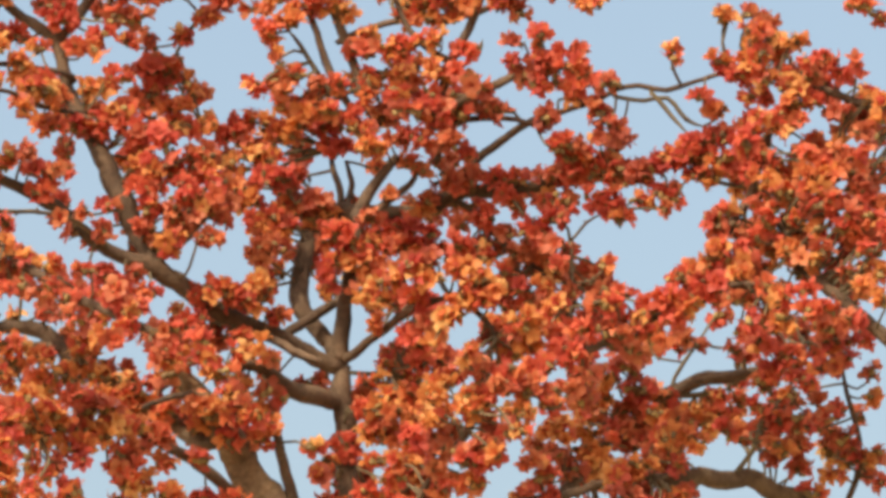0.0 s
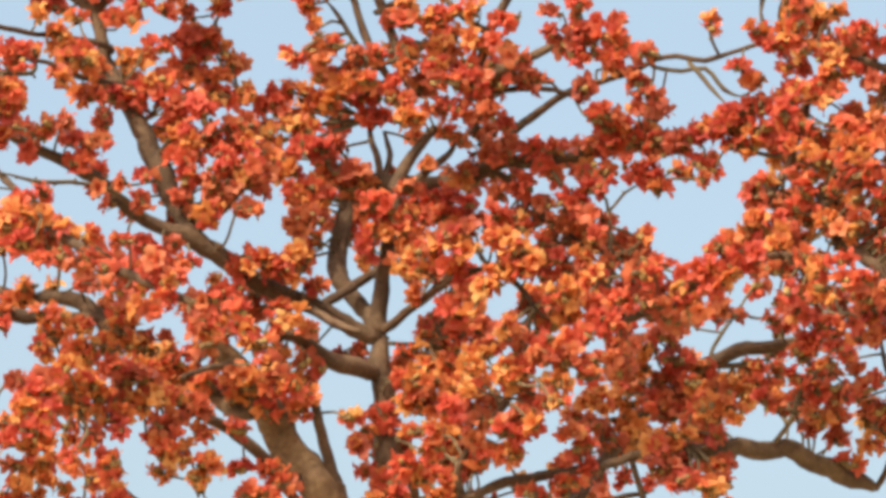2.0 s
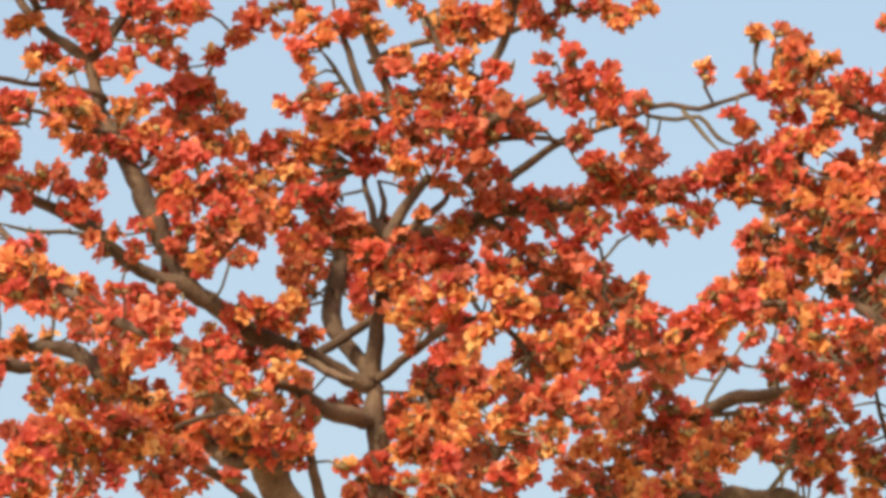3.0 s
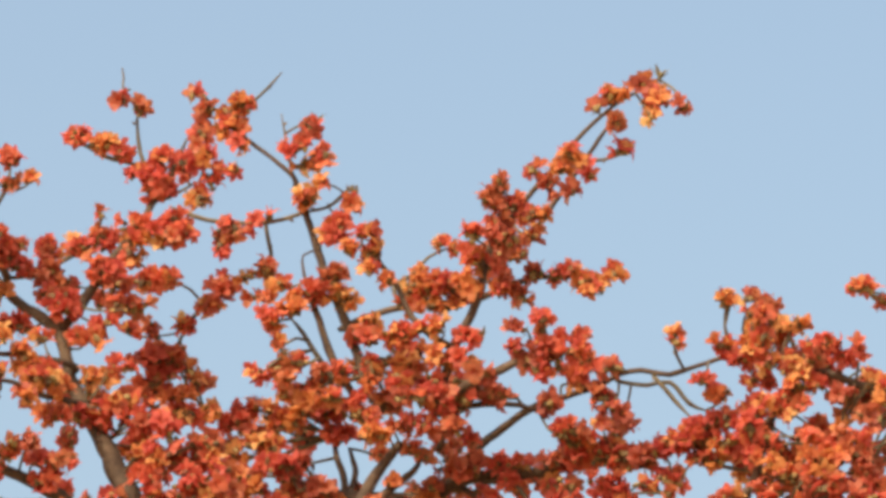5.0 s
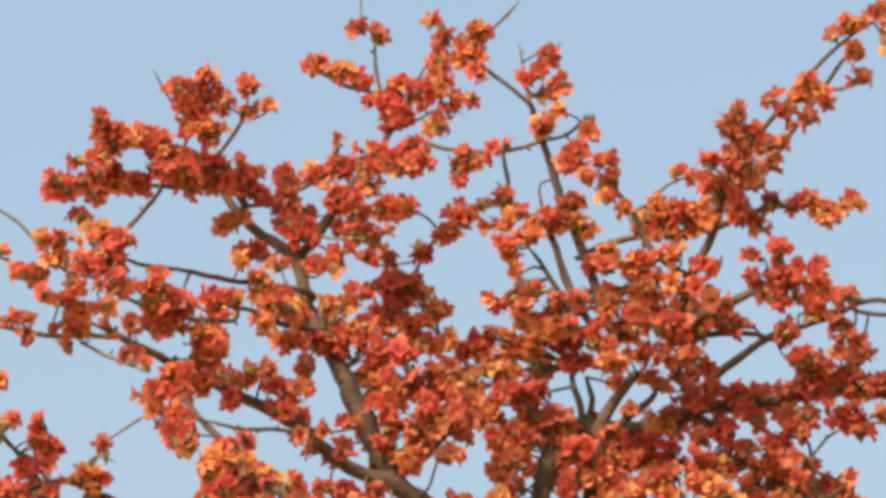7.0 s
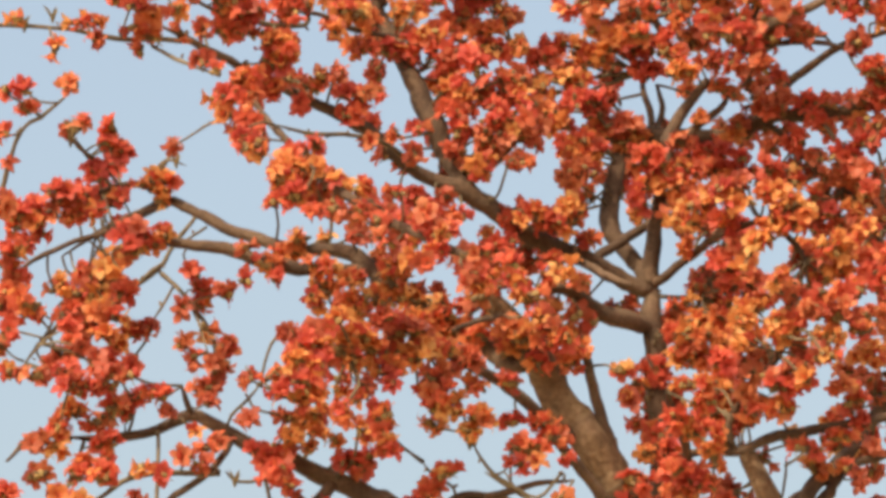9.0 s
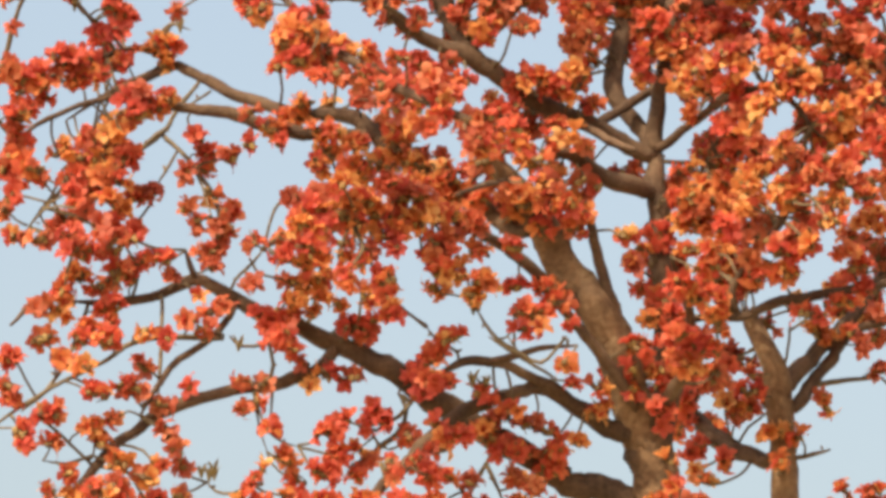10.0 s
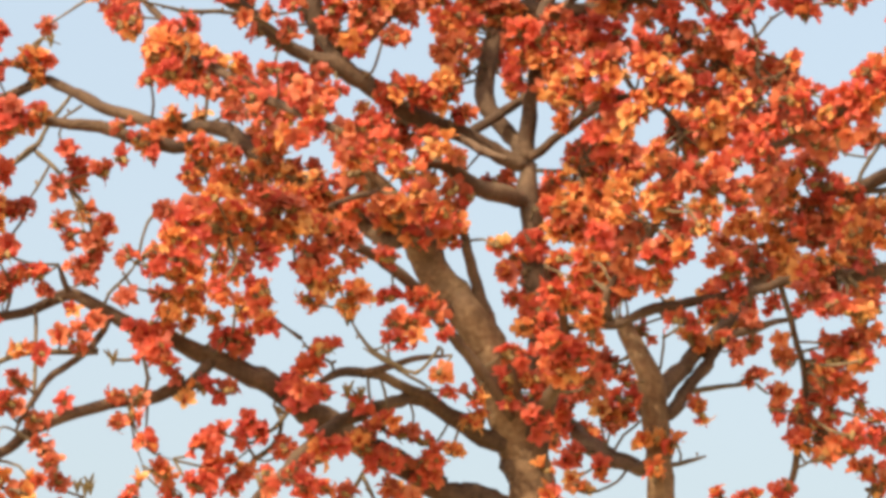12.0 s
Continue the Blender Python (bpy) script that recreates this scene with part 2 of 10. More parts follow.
def leaf_tuft(place):
    """A tuft of narrow young leaves, half unfolded, at a twig's end."""
    verts, faces = [], []
    for i in range(6):
        a, lean, tall = i * 1.05 + rng.uniform(-0.3, 0.3), rng.uniform(0.25, 0.6), rng.uniform(0.07, 0.12)
        out_ = np.array((math.cos(a), math.sin(a), 0))
        sidev = np.array((-math.sin(a), math.cos(a), 0))
        n0 = len(verts)
        for k, half in ((0.0, 0.003), (0.35, 0.011), (0.7, 0.012), (1.0, 0.002)):
            mid = out_ * (lean * tall * k * k) + np.array((0, 0, tall * (k - 0.25 * lean * k * k)))
            verts += [mid - sidev * half + out_ * 0.004, mid, mid + sidev * half + out_ * 0.004]
        for k in range(3):
            for w in range(2):
                q = n0 + k * 3 + w
                faces.append((q, q + 1, q + 4, q + 3))
    ob = mesh_part("leaf_tuft", verts, faces, LEAF, TREE, "pale yellow-green tuft of young leaves")
    ob.location = place


def blossoms():
    """The blossoms nearest the camera's side are parts of their own, the rest one mass."""
    order = sorted(BLOOMS, key=lambda q: q[0][1])
    made = {}
    for i, (place, face, size, spin, hue, bud) in enumerate(order[:300]):
        key = (BUD if bud > 0 else i % BUD, hue)
        if key not in made:
            made[key] = [blossom_mesh(*key, which) for which in ((1,) if bud > 0 else (0, 1, 2))]
        ob = new("bud" if bud > 0 else "blossom", made[key][0])
        ob.parent = TREE
        m = Matrix(turn_to(face, spin).tolist()).to_4x4()
        ob.matrix_basis = Matrix.Translation(place.tolist()) @ m @ Matrix.Scale(size, 4)
        for name, me in zip(("calyx", "stamen_tuft"), made[key][1:]):
            new(name, me).parent = ob
    vs, fs, ms, base = [], [], [], 0
    for i, (place, face, size, spin, hue, bud) in enumerate(order[300:]):
        verts, faces, mats = SHAPES[BUD if bud > 0 else i % BUD]
        vs.append(verts * size @ turn_to(face, spin).T + place)
        fs.append(np.array(faces) + base)
        ms.append(np.where(np.array(mats) == 0, hue, np.array(mats) + 2))
        base += len(verts)
    vs, fs, ms = np.vstack(vs), np.vstack(fs), np.concatenate(ms)
    me = bpy.data.meshes.new("blossom_mass")
    me.vertices.add(len(vs))
    me.vertices.foreach_set("co", vs.astype(np.float32).ravel())
    me.loops.add(fs.size)
    me.loops.foreach_set("vertex_index", fs.astype(np.int32).ravel())
    me.polygons.add(len(fs))
    me.polygons.foreach_set("loop_start", np.arange(0, fs.size, 4, dtype=np.int32))
    for m in (*HUES, CALYX, STAMEN):
        me.materials.append(m)
    me.polygons.foreach_set("material_index", ms.astype(np.int32))
    me.update(calc_edges=True)
    me.shade_smooth()
    ob = new("blossom_mass", me)
    ob.parent = TREE
    tagged(ob, "crowded orange-red blossoms on bare twigs", kind="stuff")


part = limb("trunk", [(0.05, 0.02, -0.25, 0.520), (0.05, 0.02, 0.25, 0.400), (0.03, 0.00, 0.90, 0.310), (-0.02, 0.00, 2.40, 0.260), (-0.05, 0.00,
    4.40, 0.230), (0.03, 0.00, 6.32, 0.201), (0.03, 0.00, 7.33, 0.174), (0.04, 0.00, 8.15, 0.154), (0.03, 0.00, 8.49, 0.140), (-0.04, 0.00, 8.74,
    0.137), (-0.14, -0.08, 8.99, 0.100)])
sprays(part, [(0.09, -0.23, 8.57, 0.13, -0.26, 8.54, 0.042, 1),
             (0.09, -0.21, 8.45, 0.15, -0.21, 8.39, 0.049, 1)])
part = limb("stem", [(-0.03, 0.02, 4.20, 0.120), (0.32, 0.30, 4.90, 0.130), (0.72, 0.90, 6.42, 0.140), (0.78, 0.90, 7.81, 0.119), (0.79, 0.90, 8.50,
    0.087), (0.79, 0.90, 8.93, 0.084), (0.77, 0.90, 9.21, 0.084), (0.74, 0.90, 9.35, 0.070), (0.64, 0.90, 9.53, 0.064), (0.56, 0.90, 9.67, 0.050)])
sprays(part, [(0.43, 0.74, 9.36, 0.45, 0.71, 9.34, 0.046, 0),
             (0.63, 0.67, 9.14, 0.53, 0.66, 9.15, 0.070, 0),
             (0.59, 0.72, 9.25, 0.61, 0.70, 9.24, 0.032, 2),
             (0.84, 0.74, 8.91, 0.67, 0.77, 8.90, 0.056, 1),
             (0.78, 0.70, 8.66, 0.77, 0.70, 8.72, 0.042, 1),
             (0.44, 1.01, 9.35, 0.40, 1.01, 9.36, 0.058, 0),
             (0.57, 1.22, 9.73, 0.71, 1.22, 9.66, 0.055, 2),
             (0.56, 1.16, 9.40, 0.43, 1.16, 9.47, 0.066, 2),
             (0.89, 0.96, 9.73, 0.90, 0.96, 9.75, 0.058, 2),
             (0.53, 1.14, 9.88, 0.51, 1.14, 9.91, 0.058, 2),
             (0.58, 1.09, 9.89, 0.63, 1.09, 9.88, 0.058, 2)])
sprays(part, [(0.47, 1.16, 9.74, 0.43, 1.16, 9.76, 0.058, 0),
             (0.60, 1.11, 9.86, 0.43, 1.11, 9.89, 0.059, 2)])
part = limb("bough", [(0.04, 0.00, 8.25, 0.087), (-0.23, -0.05, 8.37, 0.084), (-0.52, -0.10, 8.46, 0.080), (-0.97, -0.21, 8.72, 0.074), (-1.26, -0.27,
    8.88, 0.078), (-1.49, -0.33, 9.03, 0.074), (-1.69, -0.37, 9.12, 0.068), (-1.89, -0.42, 9.21, 0.057), (-2.13, -0.47, 9.30, 0.051), (-2.38, -0.53,
    9.41, 0.044), (-2.56, -0.57, 9.49, 0.040), (-2.73, -0.60, 9.56, 0.037), (-2.93, -0.65, 9.47, 0.030), (-3.16, -0.70, 9.41, 0.027), (-3.42, -0.75,
    9.39, 0.009)])
sprays(part, [(0.01, -0.20, 8.29, 0.08, -0.24, 8.29, 0.049, 1),
             (0.18, -0.31, 8.27, 0.32, -0.35, 8.27, 0.046, 2),
             (-3.07, -0.78, 9.50, -3.10, -0.82, 9.52, 0.043, 0),
             (-2.88, -0.76, 9.55, -2.83, -0.83, 9.52, 0.037, 2),
             (-2.70, -0.75, 9.43, -2.66, -0.75, 9.42, 0.037, 0),
             (-2.05, -0.70, 9.52, -1.94, -0.76, 9.53, 0.078, 1),
             (-2.15, -0.71, 9.42, -2.08, -0.72, 9.40, 0.066, 1),
             (-2.02, -0.62, 9.38, -2.00, -0.67, 9.34, 0.042, 1),
             (-1.85, -0.58, 9.39, -1.87, -0.64, 9.41, 0.046, 1),
             (-2.19, -0.61, 9.32, -2.32, -0.63, 9.32, 0.093, 0),
             (-2.15, -0.58, 9.33, -2.12, -0.65, 9.28, 0.066, 0)])
sprays(part, [(-1.72, -0.56, 9.26, -1.82, -0.60, 9.29, 0.078, 0),
             (-1.65, -0.52, 9.33, -1.66, -0.61, 9.32, 0.028, 1),
             (-1.40, -0.47, 9.07, -1.35, -0.54, 8.99, 0.070, 0),
             (-0.95, -0.38, 8.66, -1.03, -0.42, 8.67, 0.078, 1),
             (-0.78, -0.36, 8.59, -0.95, -0.39, 8.57, 0.070, 0),
             (-0.72, -0.28, 8.58, -0.73, -0.31, 8.58, 0.032, 1),
             (-0.65, -0.29, 8.58, -0.51, -0.39, 8.60, 0.066, 0),
             (-0.65, -0.26, 8.49, -0.56, -0.27, 8.50, 0.066, 0),
             (-3.12, -0.90, 9.71, -3.19, -0.94, 9.70, 0.084, 2),
             (-3.23, -0.80, 9.46, -3.30, -0.88, 9.46, 0.054, 0),
             (-3.19, -0.87, 9.52, -3.11, -0.86, 9.56, 0.075, 0)])
sprays(part, [(-2.00, -0.51, 9.50, -1.98, -0.51, 9.50, 0.058, 1),
             (-0.73, 0.13, 8.50, -0.75, 0.13, 8.48, 0.058, 1),
             (-1.72, -0.72, 9.45, -1.69, -0.72, 9.45, 0.058, 1),
             (-0.99, -0.33, 8.77, -0.85, -0.37, 8.78, 0.056, 2)])
part = limb("twig", [(-3.34, -0.73, 9.39, 0.013), (-3.39, -0.84, 9.20, 0.013), (-3.44, -0.94, 9.01, 0.013), (-3.56, -1.09, 8.78, 0.013), (-3.68,
    -1.18, 8.66, 0.006)])
sprays(part, [(-3.25, -0.83, 9.33, -3.17, -0.89, 9.33, 0.067, 0),
             (-3.18, -0.86, 9.22, -3.21, -0.95, 9.22, 0.054, 0),
             (-3.35, -0.89, 9.18, -3.29, -0.92, 9.19, 0.059, 1),
             (-3.39, -0.92, 9.14, -3.34, -0.96, 9.12, 0.050, 0),
             (-3.54, -1.14, 9.09, -3.62, -1.18, 9.07, 0.059, 2),
             (-3.49, -1.10, 8.97, -3.41, -1.09, 8.98, 0.063, 1),
             (-3.70, -1.27, 8.92, -3.77, -1.27, 8.95, 0.067, 0)])
part = limb("branch", [(-2.72, -0.60, 9.56, 0.020), (-2.75, -0.68, 9.64, 0.020), (-2.78, -0.75, 9.71, 0.008)])
sprays(part, [(-2.98, -0.82, 9.64, -3.08, -0.80, 9.63, 0.055, 0),
             (-2.62, -0.67, 9.62, -2.60, -0.72, 9.60, 0.028, 2),
             (-2.85, -0.90, 9.61, -2.94, -0.86, 9.65, 0.058, 0),
             (-3.04, -0.96, 9.72, -3.07, -0.97, 9.73, 0.031, 2)])
part = limb("bough", [(0.02, 0.00, 8.49, 0.090), (-0.05, 0.00, 8.75, 0.127), (-0.16, -0.14, 9.04, 0.120), (-0.27, -0.25, 9.34, 0.124), (-0.40, -0.33,
    9.53, 0.117), (-0.54, -0.43, 9.76, 0.107), (-0.66, -0.51, 9.92, 0.094), (-0.88, -0.63, 10.20, 0.067), (-1.11, -0.75, 10.42, 0.023)])
sprays(part, [(-1.08, -0.86, 10.37, -1.03, -0.89, 10.38, 0.039, 0),
             (-0.97, -0.83, 10.31, -1.07, -0.85, 10.31, 0.046, 1),
             (-0.70, -0.72, 9.99, -0.80, -0.76, 9.99, 0.066, 1),
             (-0.61, -0.63, 9.86, -0.67, -0.67, 9.88, 0.070, 0),
             (-1.02, -0.39, 10.51, -1.01, -0.39, 10.51, 0.058, 0),
             (-1.05, -0.44, 10.34, -1.04, -0.44, 10.36, 0.058, 1),
             (-0.61, -0.21, 9.99, -0.60, -0.21, 10.00, 0.058, 0),
             (-0.04, -0.12, 9.09, 0.09, -0.18, 9.11, 0.066, 1),
             (-0.96, -0.47, 10.43, -0.97, -0.47, 10.44, 0.058, 1),
             (-1.12, -0.57, 10.55, -1.16, -0.57, 10.56, 0.058, 2),
             (-0.81, -0.55, 9.98, -0.88, -0.58, 9.94, 0.039, 1)])
part = limb("bough", [(-0.06, -0.01, 8.70, 0.074), (-0.27, -0.13, 8.78, 0.060), (-0.45, -0.26, 8.88, 0.050), (-0.61, -0.38, 8.95, 0.047), (-0.81,
    -0.51, 8.91, 0.043), (-1.04, -0.67, 8.79, 0.044), (-1.22, -0.82, 8.65, 0.043), (-1.42, -1.02, 8.39, 0.040), (-1.58, -1.17, 8.20, 0.033), (-1.73,
    -1.36, 7.94, 0.012)])
sprays(part, [(-0.55, -0.32, 8.70, -0.65, -0.34, 8.71, 0.032, 2),
             (-1.48, -1.14, 8.37, -1.54, -1.17, 8.37, 0.049, 2),
             (-1.38, -1.11, 8.39, -1.31, -1.17, 8.33, 0.066, 0),
             (-1.51, -1.17, 8.27, -1.47, -1.28, 8.24, 0.042, 2),
             (-1.19, -0.97, 8.55, -1.09, -0.96, 8.57, 0.070, 0),
             (-1.26, -0.93, 8.64, -1.27, -0.97, 8.64, 0.032, 0),
             (-1.29, -1.08, 8.45, -1.19, -1.04, 8.47, 0.039, 0),
             (-0.45, -0.35, 8.64, -0.43, -0.41, 8.61, 0.039, 1),
             (-1.31, -1.22, 8.29, -1.25, -1.13, 8.27, 0.066, 0),
             (-0.36, -0.29, 8.82, -0.33, -0.36, 8.79, 0.035, 1),
             (-0.26, -0.27, 8.84, -0.28, -0.29, 8.84, 0.025, 1)])
sprays(part, [(-1.80, -1.44, 8.09, -1.96, -1.47, 8.07, 0.056, 0),
             (-1.71, -1.28, 8.11, -1.58, -1.38, 8.09, 0.049, 1),
             (-1.52, -1.30, 8.12, -1.35, -1.33, 8.10, 0.053, 0),
             (-0.68, -0.38, 8.74, -0.78, -0.37, 8.74, 0.046, 2)])
part = limb("branch", [(-0.45, -0.26, 8.88, 0.037), (-0.63, -0.45, 8.98, 0.034), (-0.81, -0.60, 9.04, 0.030), (-0.97, -0.73, 9.05, 0.033), (-1.13,
    -0.86, 9.01, 0.027), (-1.29, -1.01, 8.90, 0.009)])
sprays(part, [(-1.26, -1.05, 8.98, -1.31, -1.02, 9.00, 0.046, 0),
             (-1.24, -1.07, 8.85, -1.32, -1.16, 8.87, 0.066, 0),
             (-1.19, -1.09, 8.85, -1.15, -1.13, 8.83, 0.046, 0)])
part = limb("bough", [(-1.88, -0.41, 9.21, 0.041), (-1.89, -0.42, 9.18, 0.040), (-2.01, -0.51, 9.03, 0.040), (-2.28, -0.64, 8.92, 0.040), (-2.57,
    -0.78, 8.84, 0.037), (-2.83, -0.91, 8.72, 0.037), (-3.08, -1.05, 8.53, 0.033), (-3.23, -1.16, 8.34, 0.030), (-3.41, -1.31, 8.05, 0.010)])
sprays(part, [(-1.82, -0.56, 8.97, -1.74, -0.66, 8.97, 0.028, 2),
             (-2.90, -1.13, 8.35, -2.83, -1.17, 8.31, 0.055, 0),
             (-2.95, -1.33, 8.25, -2.89, -1.26, 8.23, 0.046, 1),
             (-2.43, -0.84, 8.91, -2.35, -0.84, 8.90, 0.040, 2),
             (-2.08, -0.63, 9.06, -2.04, -0.71, 9.03, 0.039, 2),
             (-2.04, -0.68, 8.91, -2.03, -0.66, 8.89, 0.032, 1),
             (-1.96, -0.68, 9.00, -1.90, -0.64, 8.97, 0.039, 0),
             (-3.18, -1.30, 8.16, -3.25, -1.40, 8.16, 0.063, 0),
             (-3.45, -1.45, 8.13, -3.51, -1.43, 8.14, 0.046, 1),
             (-3.09, -1.33, 8.18, -3.10, -1.38, 8.18, 0.046, 2),
             (-3.39, -1.36, 8.11, -3.29, -1.35, 8.12, 0.053, 1)])
sprays(part, [(-3.17, -1.42, 8.10, -3.04, -1.35, 8.11, 0.049, 1),
             (-2.95, -1.06, 8.16, -2.85, -1.15, 8.15, 0.042, 0)])
part = limb("twig", [(-2.36, -0.68, 8.90, 0.010), (-2.32, -0.76, 8.75, 0.010), (-2.26, -0.83, 8.62, 0.005)])
sprays(part, [(-2.31, -0.77, 8.90, -2.27, -0.80, 8.91, 0.028, 2),
             (-2.29, -0.81, 8.79, -2.35, -0.81, 8.79, 0.040, 0),
             (-2.24, -0.91, 8.61, -2.23, -0.98, 8.59, 0.032, 0),
             (-2.39, -0.78, 8.73, -2.41, -0.85, 8.73, 0.034, 2)])
part = limb("twig", [(-2.35, -0.72, 8.82, 0.007), (-2.31, -0.72, 8.65, 0.007), (-2.26, -0.72, 8.50, 0.003)])
sprays(part, [(-2.20, -0.84, 8.45, -2.11, -0.81, 8.43, 0.049, 1),
             (-2.14, -0.73, 8.35, -2.03, -0.76, 8.32, 0.053, 0)])
part = limb("twig", [(-2.28, -0.64, 8.90, 0.013), (-2.24, -0.70, 9.03, 0.013), (-2.26, -0.76, 9.16, 0.013), (-2.27, -0.79, 9.22, 0.006)])
sprays(part, [(-2.11, -0.70, 9.13, -2.10, -0.66, 9.12, 0.032, 0),
             (-2.25, -0.85, 9.17, -2.13, -0.92, 9.16, 0.085, 0)])
part = limb("twig", [(-0.92, -0.69, 9.05, 0.010), (-0.93, -0.69, 9.02, 0.010), (-0.92, -0.69, 8.90, 0.010), (-0.90, -0.69, 8.82, 0.005)])
sprays(part, [(-0.97, -0.74, 8.85, -1.03, -0.81, 8.85, 0.032, 0),
             (-0.84, -0.71, 8.78, -0.77, -0.73, 8.76, 0.046, 1)])
part = limb("twig", [(-2.81, -0.90, 8.73, 0.007), (-2.82, -0.90, 8.75, 0.007), (-2.73, -0.90, 8.79, 0.007), (-2.70, -0.90, 8.84, 0.003)])
sprays(part, [(-2.69, -1.04, 8.83, -2.71, -1.05, 8.83, 0.028, 0)])
part = limb("twig", [(-2.25, -0.63, 8.94, 0.010), (-2.24, -0.63, 8.91, 0.010), (-2.25, -0.63, 8.74, 0.007), (-2.28, -0.63, 8.66, 0.007), (-2.20,
    -0.63, 8.59, 0.007), (-2.08, -0.63, 8.55, 0.003)])
sprays(part, [(-1.95, -0.87, 8.59, -1.83, -0.83, 8.63, 0.070, 0),
             (-1.96, -0.90, 8.35, -1.86, -0.84, 8.36, 0.070, 0),
             (-1.88, -0.57, 8.51, -1.83, -0.49, 8.50, 0.070, 0)])
limb("twig", [(-0.86, -0.64, 9.04, 0.010), (-0.86, -0.64, 9.02, 0.010), (-0.83, -0.64, 8.91, 0.010), (-0.83, -0.64, 8.83, 0.005)])
# Added bough, hidden by its blossoms; it brings them forward out of the shade.
part = limb("bough", [(-0.42, -0.32, 9.49, 0.044), (-0.45, -0.35, 9.47, 0.044), (-0.67, -0.64, 9.60, 0.037), (-0.96, -1.00, 9.75, 0.033), (-1.21,
    -1.29, 9.81, 0.026), (-1.47, -1.55, 9.77, 0.023), (-1.71, -1.82, 9.65, 0.007)])
sprays(part, [(-1.76, -2.11, 9.81, -1.79, -2.11, 9.81, 0.066, 1),
             (-1.64, -1.90, 9.76, -1.77, -1.91, 9.78, 0.093, 1),
             (-1.70, -1.94, 9.67, -1.80, -1.98, 9.68, 0.078, 1),
             (-1.55, -1.78, 9.72, -1.61, -1.84, 9.74, 0.074, 1),
             (-1.58, -1.81, 9.88, -1.49, -1.79, 9.90, 0.053, 2),
             (-1.49, -1.62, 9.86, -1.31, -1.61, 9.87, 0.078, 2),
             (-1.50, -1.56, 9.73, -1.31, -1.60, 9.72, 0.089, 1),
             (-1.55, -1.79, 9.60, -1.45, -1.77, 9.59, 0.074, 1),
             (-1.88, -1.97, 9.68, -1.99, -2.04, 9.69, 0.074, 0),
             (-1.89, -2.12, 9.55, -2.02, -2.11, 9.59, 0.074, 1),
             (-1.86, -2.02, 9.59, -1.83, -2.05, 9.57, 0.053, 2)])
sprays(part, [(-1.28, -1.40, 9.80, -1.14, -1.38, 9.80, 0.078, 1),
             (-1.09, -1.19, 9.79, -0.97, -1.23, 9.79, 0.070, 2),
             (-1.24, -1.37, 9.68, -1.21, -1.37, 9.66, 0.070, 0),
             (-1.74, -2.10, 9.29, -1.69, -2.14, 9.25, 0.070, 1),
             (-1.62, -1.88, 9.43, -1.67, -1.92, 9.38, 0.049, 1),
             (-1.63, -1.86, 9.49, -1.61, -1.84, 9.48, 0.046, 2),
             (-1.50, -1.77, 9.51, -1.45, -1.82, 9.50, 0.042, 0),
             (-1.58, -1.86, 9.34, -1.48, -1.89, 9.31, 0.066, 1),
             (-1.31, -1.41, 9.53, -1.17, -1.46, 9.53, 0.078, 0),
             (-1.05, -1.18, 9.62, -0.95, -1.18, 9.61, 0.035, 1),
             (-1.24, -1.42, 9.61, -1.27, -1.47, 9.60, 0.053, 0)])
sprays(part, [(-0.83, -1.01, 9.69, -0.76, -0.94, 9.69, 0.053, 0),
             (-0.77, -0.82, 9.48, -0.83, -0.82, 9.48, 0.049, 0),
             (-1.86, -1.72, 9.85, -1.90, -1.72, 9.85, 0.058, 2),
             (-1.69, -1.35, 9.75, -1.73, -1.35, 9.72, 0.058, 1),
             (-1.80, -1.73, 9.49, -1.77, -1.73, 9.47, 0.058, 1)])
part = limb("twig", [(-3.24, -1.17, 8.33, 0.010), (-3.27, -1.18, 8.35, 0.010), (-3.38, -1.23, 8.45, 0.010), (-3.49, -1.28, 8.54, 0.010), (-3.61,
    -1.32, 8.62, 0.004)])
sprays(part, [(-3.26, -1.24, 8.56, -3.20, -1.25, 8.57, 0.071, 1),
             (-3.48, -1.36, 8.60, -3.52, -1.46, 8.59, 0.063, 0),
             (-3.46, -1.35, 8.59, -3.45, -1.45, 8.58, 0.033, 2)])
part = limb("bough", [(0.77, 0.90, 9.24, 0.063), (0.80, 0.93, 9.25, 0.063), (0.95, 1.11, 9.44, 0.053), (1.13, 1.31, 9.64, 0.049), (1.25, 1.47, 9.82,
    0.042), (1.42, 1.70, 10.08, 0.036), (1.64, 1.95, 10.35, 0.013)])
sprays(part, [(1.39, 1.66, 10.40, 1.28, 1.65, 10.43, 0.078, 1),
             (1.60, 1.80, 10.34, 1.46, 1.76, 10.34, 0.046, 1),
             (1.38, 1.54, 10.26, 1.28, 1.57, 10.27, 0.046, 2),
             (1.46, 1.65, 10.19, 1.35, 1.61, 10.17, 0.046, 2),
             (1.60, 1.78, 10.24, 1.53, 1.76, 10.27, 0.046, 1),
             (1.06, 1.14, 9.57, 0.98, 1.09, 9.61, 0.066, 1),
             (1.23, 1.92, 10.38, 1.20, 1.92, 10.36, 0.058, 2),
             (1.41, 2.12, 10.32, 1.36, 2.12, 10.31, 0.058, 2),
             (1.65, 2.20, 10.37, 1.61, 2.20, 10.40, 0.058, 2),
             (1.46, 2.17, 10.18, 1.43, 2.17, 10.20, 0.058, 2),
             (1.53, 1.95, 9.97, 1.53, 1.95, 9.96, 0.058, 0)])
